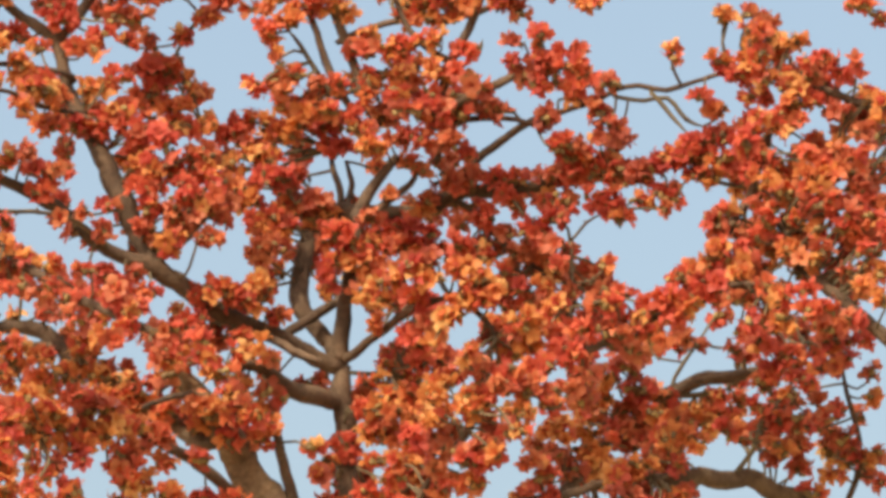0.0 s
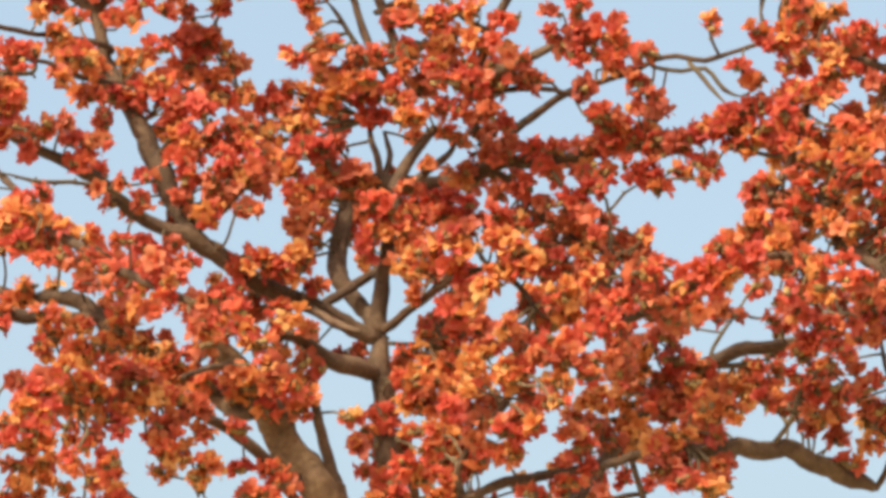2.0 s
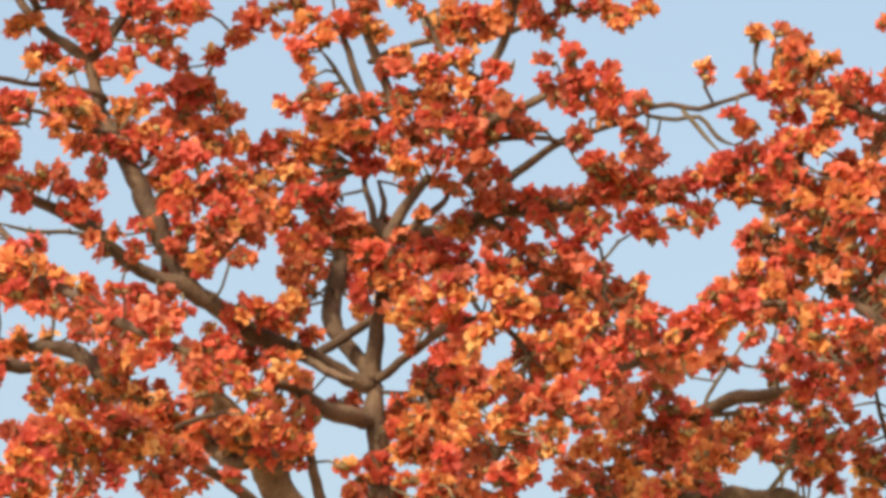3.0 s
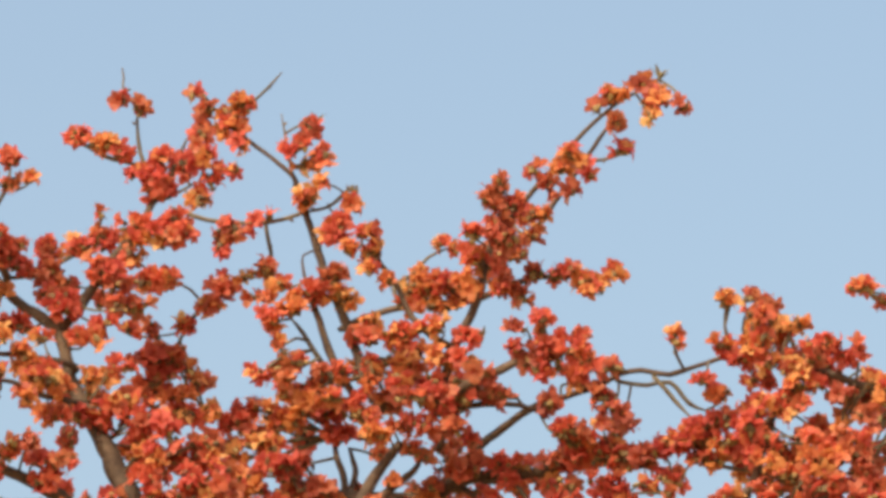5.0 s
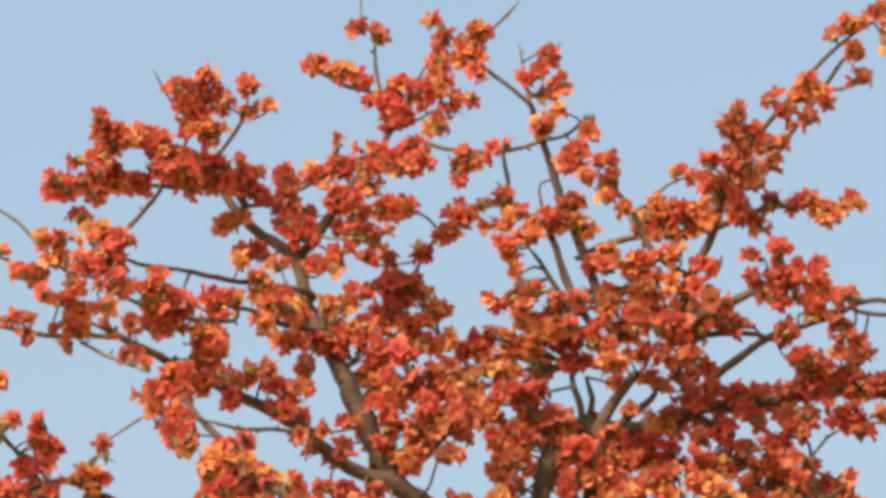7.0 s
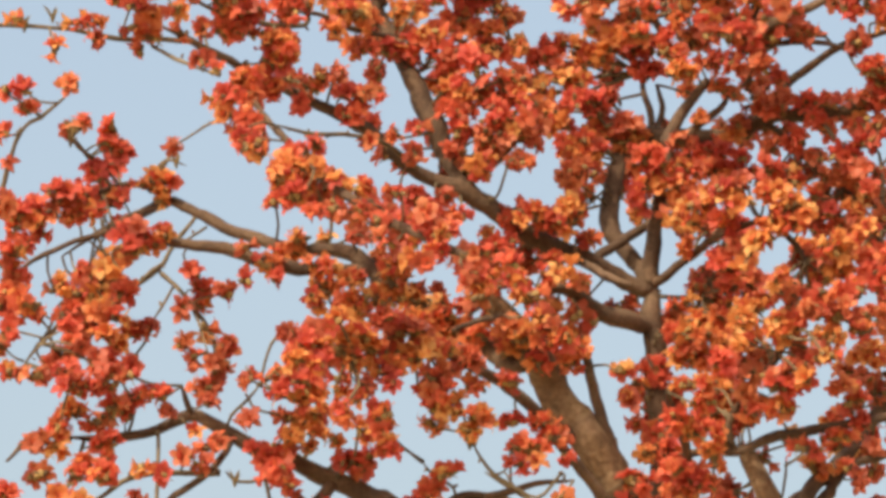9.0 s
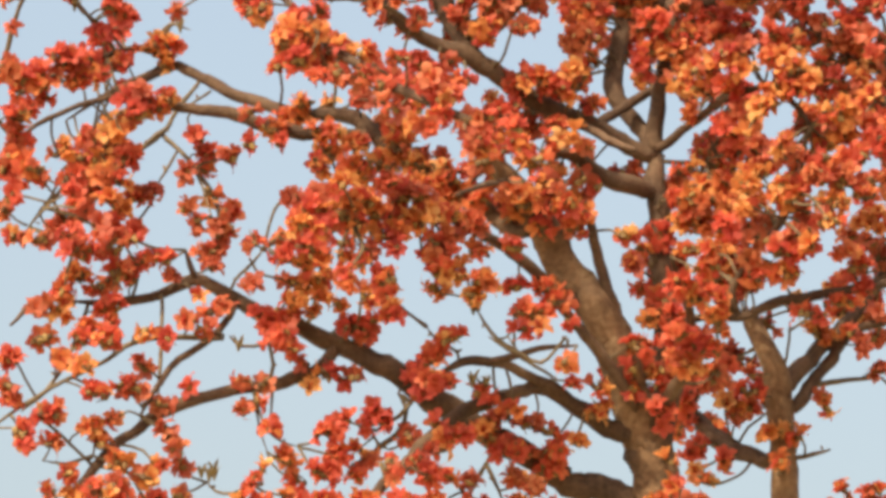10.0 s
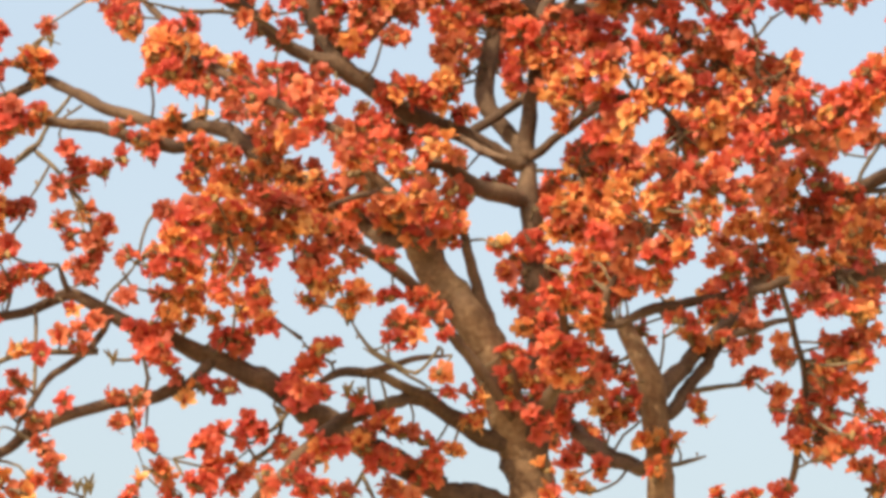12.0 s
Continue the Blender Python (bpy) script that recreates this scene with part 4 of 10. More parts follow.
sprays(part, [(-0.56, 0.77, 12.21, -0.67, 0.87, 12.20, 0.066, 0),
             (-0.57, 0.77, 12.09, -0.75, 0.79, 12.11, 0.093, 0),
             (-0.39, 0.73, 12.12, -0.49, 0.68, 12.15, 0.074, 1),
             (-0.46, 0.62, 11.92, -0.63, 0.66, 11.93, 0.097, 1),
             (-0.00, 0.83, 12.20, -0.25, 0.72, 12.19, 0.081, 0),
             (-0.00, 0.76, 12.02, -0.11, 0.76, 12.08, 0.078, 0),
             (-0.28, 0.65, 12.14, -0.32, 0.62, 12.09, 0.066, 1),
             (-0.30, 0.86, 12.21, -0.33, 0.86, 12.24, 0.058, 2),
             (-0.42, 0.96, 12.12, -0.44, 0.96, 12.13, 0.058, 2),
             (-0.27, 1.15, 12.14, -0.30, 1.15, 12.15, 0.058, 2),
             (-0.73, 1.01, 12.03, -0.75, 1.01, 12.04, 0.058, 2)])
sprays(part, [(-0.27, 1.12, 12.07, -0.30, 1.12, 12.10, 0.058, 0),
             (-0.71, 1.01, 11.97, -0.72, 1.01, 11.97, 0.058, 1)])
part = limb("twig", [(-2.77, -1.28, 11.70, 0.017), (-3.03, -1.40, 11.67, 0.016), (-3.19, -1.48, 11.66, 0.016), (-3.41, -1.59, 11.68, 0.013), (-3.63,
    -1.70, 11.67, 0.013), (-3.82, -1.79, 11.65, 0.013), (-4.01, -1.88, 11.61, 0.006)])
sprays(part, [(-3.06, -1.51, 11.83, -3.00, -1.53, 11.83, 0.048, 0),
             (-3.06, -1.56, 11.70, -3.01, -1.58, 11.69, 0.041, 1),
             (-3.02, -1.45, 11.61, -2.99, -1.52, 11.56, 0.035, 0),
             (-3.67, -1.85, 11.68, -3.71, -1.90, 11.66, 0.044, 1),
             (-3.34, -1.63, 11.72, -3.38, -1.66, 11.71, 0.038, 0),
             (-3.29, -1.65, 11.69, -3.24, -1.63, 11.72, 0.038, 0),
             (-3.25, -1.60, 11.62, -3.26, -1.67, 11.60, 0.025, 2),
             (-3.47, -1.78, 11.53, -3.46, -1.79, 11.48, 0.035, 1)])
part = limb("branch", [(-0.35, -0.02, 10.64, 0.031), (-0.34, 0.00, 10.67, 0.031), (-0.22, 0.08, 10.77, 0.031), (-0.08, 0.18, 10.88, 0.031), (0.04,
    0.28, 11.02, 0.011)])
sprays(part, [(0.08, 0.43, 11.10, 0.09, 0.43, 11.10, 0.058, 1),
             (0.22, 0.37, 10.91, 0.25, 0.37, 10.89, 0.058, 2),
             (-0.51, 0.22, 10.75, -0.53, 0.22, 10.72, 0.058, 2)])
part = limb("branch", [(0.14, 0.00, 11.40, 0.031), (0.18, 0.02, 11.42, 0.031), (0.30, 0.12, 11.55, 0.024), (0.42, 0.21, 11.67, 0.021), (0.48, 0.30,
    11.81, 0.008)])
sprays(part, [(0.47, 0.18, 11.73, 0.39, 0.18, 11.80, 0.066, 2),
             (0.25, 0.04, 11.55, 0.31, 0.03, 11.53, 0.046, 1),
             (0.60, 0.45, 11.95, 0.60, 0.45, 11.98, 0.058, 2)])
part = limb("branch", [(-0.02, 0.60, 11.61, 0.021), (0.02, 0.64, 11.61, 0.021), (0.05, 0.77, 11.79, 0.021), (0.02, 0.90, 11.98, 0.013)])
sprays(part, [(0.05, 0.96, 11.60, 0.05, 0.96, 11.60, 0.058, 0),
             (0.07, 1.04, 11.73, 0.04, 1.04, 11.70, 0.058, 2),
             (-0.01, 1.03, 11.63, -0.05, 1.03, 11.64, 0.058, 2),
             (-0.15, 0.82, 11.51, -0.19, 0.82, 11.52, 0.058, 1),
             (0.19, 1.14, 11.99, 0.24, 1.14, 12.02, 0.058, 1)])
part = limb("branch", [(0.14, 0.00, 11.39, 0.040), (0.10, 0.02, 11.41, 0.040), (0.14, 0.06, 11.54, 0.040), (0.23, 0.10, 11.66, 0.033), (0.33, 0.15,
    11.82, 0.027)])
sprays(part, [(0.20, -0.06, 11.38, 0.16, -0.13, 11.37, 0.056, 2),
             (0.29, -0.00, 11.91, 0.53, 0.02, 11.90, 0.078, 2),
             (0.23, -0.05, 11.83, 0.11, -0.09, 11.80, 0.074, 1)])
part = limb("branch", [(-1.59, -0.04, 12.01, 0.020), (-1.55, -0.11, 12.01, 0.020), (-1.78, -0.48, 11.97, 0.020), (-1.97, -0.80, 11.97, 0.017), (-2.15,
    -1.09, 11.93, 0.006)])
sprays(part, [(-1.54, -0.16, 11.94, -1.64, -0.25, 11.88, 0.081, 0),
             (-1.70, -0.29, 11.77, -1.65, -0.31, 11.71, 0.049, 0),
             (-2.17, -1.18, 11.95, -2.10, -1.24, 11.90, 0.085, 0),
             (-1.88, -0.73, 12.01, -1.72, -0.66, 12.02, 0.074, 1),
             (-1.93, -0.74, 11.93, -1.89, -0.82, 11.86, 0.046, 1),
             (-1.73, -0.47, 12.04, -1.66, -0.44, 12.01, 0.070, 1),
             (-1.80, -0.44, 11.87, -1.66, -0.52, 11.83, 0.078, 1),
             (-1.43, -0.31, 11.97, -1.32, -0.35, 11.98, 0.093, 0),
             (-1.57, -0.18, 12.18, -1.47, -0.09, 12.17, 0.074, 1),
             (-1.43, -0.28, 12.19, -1.29, -0.31, 12.18, 0.046, 0),
             (-2.02, -0.99, 11.98, -2.06, -1.06, 11.99, 0.035, 0)])
part = limb("twig", [(-3.28, -1.19, 8.36, 0.010), (-3.25, -1.20, 8.39, 0.010), (-3.40, -1.28, 8.33, 0.010), (-3.52, -1.34, 8.33, 0.003)])
sprays(part, [(-3.23, -1.19, 8.48, -3.19, -1.27, 8.43, 0.046, 1),
             (-3.12, -1.31, 8.33, -3.07, -1.30, 8.31, 0.075, 1),
             (-3.48, -1.37, 8.42, -3.50, -1.35, 8.44, 0.038, 2),
             (-3.39, -1.39, 8.24, -3.34, -1.42, 8.25, 0.038, 0)])
part = limb("branch", [(-1.69, 0.04, 12.28, 0.024), (-1.64, 0.00, 12.28, 0.024), (-1.87, -0.23, 12.28, 0.020), (-2.07, -0.42, 12.26, 0.017), (-2.26,
    -0.62, 12.25, 0.017), (-2.42, -0.78, 12.24, 0.013), (-2.64, -1.00, 12.22, 0.013), (-2.78, -1.16, 12.24, 0.004)])
sprays(part, [(-1.84, -0.09, 12.44, -1.89, -0.09, 12.46, 0.049, 1),
             (-2.54, -1.02, 12.13, -2.51, -1.05, 12.14, 0.035, 0),
             (-2.07, -0.52, 12.35, -2.05, -0.55, 12.32, 0.038, 1),
             (-1.97, -0.43, 12.30, -1.92, -0.48, 12.21, 0.053, 1),
             (-1.99, -0.36, 12.18, -1.77, -0.29, 12.18, 0.053, 1)])
part = limb("twig", [(-2.78, -1.16, 12.24, 0.010), (-2.79, -1.16, 12.28, 0.010), (-2.71, -1.16, 12.38, 0.013), (-2.56, -1.16, 12.57, 0.004)])
sprays(part, [(-2.83, -1.21, 12.24, -2.76, -1.24, 12.12, 0.101, 0),
             (-2.75, -1.21, 12.29, -2.68, -1.24, 12.28, 0.053, 0)])
part = limb("branch", [(-0.97, -0.73, 9.05, 0.027), (-0.80, -0.92, 9.05, 0.023), (-0.61, -1.13, 9.06, 0.017), (-0.42, -1.33, 9.04, 0.006)])
sprays(part, [(-0.50, -1.39, 8.93, -0.47, -1.36, 8.90, 0.039, 1),
             (-0.80, -0.90, 9.31, -0.63, -0.86, 9.31, 0.070, 0)])
part = limb("twig", [(-1.14, 0.46, 13.55, 0.014), (-1.09, 0.46, 13.52, 0.014), (-1.06, 0.46, 13.71, 0.014), (-0.95, 0.46, 13.76, 0.014), (-0.90, 0.46,
    13.93, 0.014), (-0.85, 0.46, 14.11, 0.014), (-0.92, 0.46, 14.19, 0.005)])
sprays(part, [(-1.10, 0.42, 13.73, -1.17, 0.46, 13.74, 0.056, 0),
             (-1.03, 0.32, 13.68, -0.96, 0.33, 13.68, 0.025, 0),
             (-0.94, 0.40, 14.16, -0.96, 0.39, 14.14, 0.038, 0),
             (-0.84, 0.41, 14.04, -0.86, 0.39, 14.07, 0.035, 2),
             (-0.91, 0.41, 13.98, -0.89, 0.37, 13.86, 0.049, 0),
             (-0.91, 0.37, 13.77, -0.87, 0.32, 13.73, 0.066, 0)])
part = limb("twig", [(-1.09, 0.46, 13.50, 0.010), (-0.95, 0.46, 13.58, 0.007), (-0.90, 0.46, 13.60, 0.003)])
sprays(part, [(-0.84, 0.38, 13.62, -0.82, 0.37, 13.53, 0.049, 0),
             (-0.74, 0.30, 13.62, -0.67, 0.22, 13.59, 0.049, 0),
             (-0.96, 0.42, 13.49, -0.87, 0.31, 13.43, 0.066, 1)])
part = limb("twig", [(-1.09, 0.46, 13.52, 0.014), (-1.11, 0.47, 13.49, 0.017), (-1.20, 0.51, 13.65, 0.014), (-1.28, 0.55, 13.81, 0.014), (-1.30, 0.59,
    14.01, 0.010), (-1.30, 0.61, 14.13, 0.005)])
sprays(part, [(-1.28, 0.49, 14.05, -1.29, 0.49, 14.11, 0.056, 2),
             (-1.30, 0.46, 13.66, -1.22, 0.37, 13.58, 0.074, 0)])
part = limb("twig", [(-1.25, 0.53, 13.74, 0.010), (-1.28, 0.54, 13.73, 0.010), (-1.46, 0.60, 13.79, 0.014), (-1.60, 0.64, 13.88, 0.014), (-1.73, 0.68,
    13.95, 0.006)])
sprays(part, [(-1.73, 0.63, 13.93, -1.64, 0.57, 13.93, 0.066, 0),
             (-1.59, 0.52, 13.87, -1.48, 0.48, 13.84, 0.070, 1),
             (-1.37, 0.53, 13.80, -1.42, 0.45, 13.79, 0.053, 0)])
part = limb("branch", [(-0.85, 0.46, 14.11, 0.010), (-0.70, 0.44, 13.95, 0.014), (-0.58, 0.41, 13.83, 0.014), (-0.46, 0.39, 13.73, 0.014), (-0.32,
    0.36, 13.60, 0.017), (-0.30, 0.35, 13.52, 0.021), (-0.25, 0.33, 13.35, 0.021), (-0.18, 0.30, 13.14, 0.024), (-0.09, 0.26, 12.87, 0.027), (0.00,
    0.23, 12.64, 0.031), (0.08, 0.19, 12.38, 0.031), (0.12, 0.16, 12.19, 0.014)])
sprays(part, [(-0.73, 0.38, 14.03, -0.69, 0.35, 14.00, 0.066, 1),
             (-0.75, 0.40, 13.96, -0.65, 0.31, 13.86, 0.081, 1),
             (-0.67, 0.31, 13.80, -0.63, 0.24, 13.76, 0.038, 1),
             (-0.09, 0.11, 12.86, -0.02, 0.12, 12.86, 0.078, 2),
             (-0.06, 0.14, 12.76, 0.01, 0.12, 12.74, 0.078, 1),
             (0.08, 0.10, 12.50, 0.17, 0.09, 12.46, 0.078, 2),
             (0.29, 0.07, 12.23, 0.39, -0.04, 12.15, 0.066, 0),
             (0.16, 0.06, 12.16, 0.15, 0.06, 12.32, 0.049, 1),
             (0.20, 0.40, 12.11, 0.23, 0.40, 12.11, 0.058, 1)])
part = limb("twig", [(-0.25, 0.33, 13.35, 0.010), (-0.10, 0.27, 13.37, 0.010), (0.00, 0.21, 13.44, 0.014), (0.07, 0.18, 13.48, 0.006)])
sprays(part, [(-0.22, 0.26, 13.38, -0.23, 0.17, 13.42, 0.074, 1),
             (-0.12, 0.13, 13.47, -0.13, 0.08, 13.46, 0.035, 1),
             (0.07, 0.14, 13.32, 0.03, 0.08, 13.32, 0.046, 1),
             (-0.06, 0.16, 13.26, -0.00, 0.09, 13.18, 0.081, 0)])
part = limb("twig", [(-0.25, 0.33, 13.35, 0.014), (-0.49, 0.33, 13.29, 0.014), (-0.74, 0.33, 13.29, 0.014), (-0.95, 0.33, 13.34, 0.014), (-1.09, 0.33,
    13.40, 0.006)])
sprays(part, [(-1.08, 0.25, 13.33, -1.04, 0.21, 13.26, 0.085, 0),
             (-1.00, 0.15, 13.14, -1.05, 0.09, 13.14, 0.093, 0),
             (-0.76, 0.23, 13.23, -0.67, 0.17, 13.19, 0.066, 2),
             (-0.78, 0.23, 13.14, -0.77, 0.22, 13.08, 0.049, 0),
             (-0.59, 0.28, 13.28, -0.55, 0.25, 13.28, 0.032, 0),
             (-0.47, 0.28, 13.31, -0.47, 0.28, 13.31, 0.035, 0)])
part = limb("twig", [(-0.32, 0.36, 13.59, 0.010), (-0.36, 0.36, 13.80, 0.010), (-0.39, 0.36, 14.00, 0.003)])
sprays(part, [(-0.27, 0.26, 13.65, -0.22, 0.30, 13.65, 0.066, 1),
             (-0.22, 0.25, 13.91, -0.18, 0.23, 13.84, 0.035, 2),
             (-0.34, 0.21, 13.73, -0.25, 0.20, 13.73, 0.070, 0),
             (-0.16, 0.23, 13.72, -0.12, 0.13, 13.67, 0.049, 0)])
part = limb("bough", [(0.01, 0.13, 10.27, 0.055), (-0.04, 0.08, 10.26, 0.055), (-0.18, -0.07, 10.28, 0.058), (-0.31, -0.21, 10.30, 0.051), (-0.51,
    -0.45, 10.37, 0.040), (-0.67, -0.62, 10.36, 0.015)])
sprays(part, [(-0.58, -0.10, 10.28, -0.62, -0.10, 10.30, 0.058, 1),
             (-0.63, -0.23, 10.15, -0.68, -0.23, 10.18, 0.058, 1),
             (-0.57, -0.32, 10.16, -0.60, -0.32, 10.16, 0.058, 2),
             (-0.44, 0.01, 10.20, -0.47, 0.01, 10.20, 0.058, 1),
             (-0.70, -0.70, 10.37, -0.90, -0.75, 10.35, 0.078, 1),
             (-0.64, -0.67, 10.42, -0.47, -0.69, 10.41, 0.066, 1),
             (-0.44, -0.49, 10.39, -0.37, -0.57, 10.38, 0.046, 2),
             (-0.41, -0.49, 10.21, -0.47, -0.48, 10.19, 0.039, 2),
             (-0.34, -0.42, 10.19, -0.32, -0.40, 10.18, 0.039, 1)])
part = limb("bough", [(-0.13, 0.54, 11.51, 0.045), (-0.16, 0.54, 11.55, 0.045), (-0.02, 0.54, 11.58, 0.055), (0.15, 0.54, 11.53, 0.062), (0.33, 0.54,
    11.57, 0.041), (0.50, 0.54, 11.59, 0.038), (0.64, 0.54, 11.70, 0.016)])
sprays(part, [(-0.35, 0.40, 11.56, -0.38, 0.40, 11.56, 0.058, 1),
             (-0.23, 0.60, 11.76, -0.30, 0.56, 11.83, 0.056, 0),
             (-0.38, 0.25, 11.71, -0.52, 0.21, 11.67, 0.097, 0),
             (-0.31, 0.36, 11.67, -0.38, 0.26, 11.61, 0.074, 0),
             (-0.66, 0.42, 11.69, -0.69, 0.44, 11.70, 0.078, 1),
             (-0.10, 0.37, 11.58, -0.28, 0.34, 11.59, 0.078, 2),
             (0.24, 0.45, 11.47, 0.49, 0.44, 11.43, 0.093, 0),
             (0.44, 0.87, 11.69, 0.42, 0.87, 11.69, 0.058, 2),
             (0.57, 0.88, 11.65, 0.60, 0.88, 11.67, 0.058, 2),
             (-0.33, 0.73, 11.58, -0.35, 0.73, 11.59, 0.058, 1),
             (-0.21, 0.83, 11.50, -0.24, 0.83, 11.52, 0.058, 2)])
sprays(part, [(0.19, 0.80, 11.48, 0.20, 0.80, 11.47, 0.058, 0),
             (0.78, 0.79, 11.67, 0.82, 0.79, 11.65, 0.058, 0),
             (0.31, 0.40, 11.32, 0.66, 0.40, 11.28, 0.097, 0),
             (0.58, 0.73, 11.93, 0.60, 0.73, 11.96, 0.058, 2),
             (0.69, 0.81, 11.94, 0.66, 0.81, 11.96, 0.058, 2),
             (0.59, 0.78, 11.72, 0.60, 0.78, 11.73, 0.058, 2),
             (0.66, 0.68, 11.65, 0.68, 0.68, 11.65, 0.058, 2)])
part = limb("bough", [(0.47, 0.54, 11.58, 0.041), (0.68, 0.47, 11.66, 0.041), (0.92, 0.39, 11.68, 0.034), (1.20, 0.30, 11.67, 0.034), (1.51, 0.20,
    11.70, 0.031), (1.78, 0.11, 11.73, 0.027), (2.06, 0.02, 11.76, 0.020), (2.29, -0.06, 11.82, 0.008)])
sprays(part, [(0.52, 0.38, 11.61, 0.54, 0.36, 11.59, 0.038, 2),
             (0.47, 0.47, 11.58, 0.52, 0.40, 11.53, 0.035, 1),
             (1.58, -0.02, 11.88, 1.56, -0.10, 11.88, 0.032, 1),
             (1.52, -0.03, 11.77, 1.35, 0.00, 11.78, 0.066, 0),
             (1.11, 0.28, 11.69, 0.91, 0.24, 11.70, 0.066, 0),
             (1.42, 0.17, 11.70, 1.22, 0.16, 11.71, 0.074, 2),
             (1.59, 0.03, 11.68, 1.44, 0.05, 11.72, 0.081, 0),
             (1.70, 0.06, 11.77, 1.59, 0.04, 11.75, 0.053, 1),
             (1.87, -0.01, 11.67, 1.66, -0.01, 11.66, 0.101, 2),
             (2.04, -0.07, 11.75, 1.90, -0.11, 11.71, 0.097, 0),
             (2.18, -0.08, 11.75, 2.04, -0.08, 11.79, 0.093, 0)])
sprays(part, [(2.35, -0.19, 11.83, 2.24, -0.21, 11.86, 0.070, 0),
             (2.27, -0.20, 11.72, 2.36, -0.23, 11.71, 0.078, 0),
             (1.67, 0.39, 11.93, 1.72, 0.39, 11.95, 0.058, 2),
             (1.99, 0.25, 11.63, 2.03, 0.25, 11.65, 0.058, 2),
             (1.19, 0.52, 11.66, 1.24, 0.52, 11.69, 0.058, 2),
             (1.05, 0.69, 11.64, 1.10, 0.69, 11.67, 0.058, 0)])
part = limb("branch", [(0.64, 0.48, 11.65, 0.014), (0.78, 0.45, 11.57, 0.017), (0.92, 0.41, 11.41, 0.021), (1.06, 0.37, 11.26, 0.021), (1.23, 0.33,
    11.14, 0.009)])
sprays(part, [(1.21, 0.26, 11.24, 1.26, 0.18, 11.18, 0.070, 0),
             (0.85, 0.35, 11.50, 0.92, 0.27, 11.46, 0.049, 0),
             (0.97, 0.31, 11.40, 1.04, 0.21, 11.34, 0.049, 2),
             (0.74, 0.32, 11.42, 0.73, 0.26, 11.42, 0.025, 2),
             (0.73, 0.17, 11.26, 0.69, 0.12, 11.28, 0.066, 0),
             (0.90, 0.29, 11.21, 0.83, 0.29, 11.25, 0.046, 0),
             (1.21, 0.26, 11.22, 1.04, 0.22, 11.23, 0.070, 2),
             (1.06, 0.22, 11.09, 0.96, 0.16, 11.10, 0.042, 0),
             (1.13, 0.14, 10.97, 0.99, 0.19, 11.00, 0.074, 0),
             (1.09, 0.19, 10.93, 1.16, 0.17, 10.90, 0.049, 2),
             (1.20, 0.17, 11.00, 1.26, 0.12, 10.99, 0.066, 1)])
sprays(part, [(0.85, 0.63, 11.38, 0.81, 0.63, 11.37, 0.058, 0),
             (0.89, 0.67, 11.37, 0.86, 0.67, 11.37, 0.058, 0),
             (0.98, 0.60, 11.38, 0.99, 0.60, 11.38, 0.058, 2),
             (1.15, 0.71, 11.41, 1.15, 0.71, 11.42, 0.058, 2),
             (0.96, 0.61, 11.31, 0.93, 0.61, 11.29, 0.058, 2),
             (1.06, 0.53, 11.19, 1.07, 0.53, 11.19, 0.058, 2),
             (1.14, 0.57, 11.19, 1.16, 0.57, 11.21, 0.058, 2),
             (1.24, 0.48, 11.16, 1.26, 0.48, 11.18, 0.058, 2),
             (1.01, 0.43, 10.95, 0.99, 0.43, 10.94, 0.058, 0),
             (1.05, 0.47, 10.95, 1.04, 0.47, 10.93, 0.058, 2),
             (1.17, 0.49, 10.93, 1.16, 0.49, 10.93, 0.058, 2)])
sprays(part, [(1.23, 0.58, 10.94, 1.26, 0.58, 10.92, 0.058, 2),
             (0.76, 0.58, 11.30, 0.75, 0.58, 11.29, 0.058, 0),
             (1.39, 0.60, 11.30, 1.42, 0.60, 11.29, 0.058, 0),
             (1.25, 0.50, 11.14, 1.29, 0.50, 11.17, 0.058, 0),
             (1.35, 0.46, 11.17, 1.37, 0.46, 11.15, 0.058, 2),
             (1.44, 0.31, 11.12, 1.48, 0.31, 11.10, 0.058, 2),
             (1.51, 0.26, 11.15, 1.52, 0.26, 11.13, 0.058, 2),
             (1.27, 0.52, 11.03, 1.28, 0.52, 11.02, 0.058, 1),
             (1.38, 0.55, 11.05, 1.40, 0.55, 11.02, 0.058, 2)])
part = limb("twig", [(0.85, 0.41, 11.67, 0.014), (0.85, 0.40, 11.64, 0.014), (1.04, 0.27, 11.58, 0.014), (1.11, 0.20, 11.47, 0.014), (1.23, 0.11,
    11.38, 0.006)])
sprays(part, [(1.01, 0.25, 11.61, 0.97, 0.18, 11.60, 0.035, 0),
             (1.18, -0.01, 11.35, 1.23, -0.04, 11.27, 0.074, 0),
             (1.10, 0.11, 11.33, 1.12, 0.08, 11.32, 0.046, 0)])
part = limb("branch", [(0.52, 0.54, 11.60, 0.038), (0.54, 0.53, 11.57, 0.038), (0.68, 0.45, 11.69, 0.034), (0.83, 0.36, 11.85, 0.028), (0.97, 0.29,
    11.95, 0.026), (1.13, 0.21, 12.04, 0.024), (1.33, 0.13, 12.10, 0.021), (1.54, 0.04, 12.14, 0.017), (1.68, -0.02, 12.20, 0.017), (1.81, -0.08,
    12.21, 0.017), (1.98, -0.15, 12.16, 0.017), (2.15, -0.22, 12.20, 0.014), (2.31, -0.28, 12.23, 0.014), (2.49, -0.36, 12.23, 0.008)])
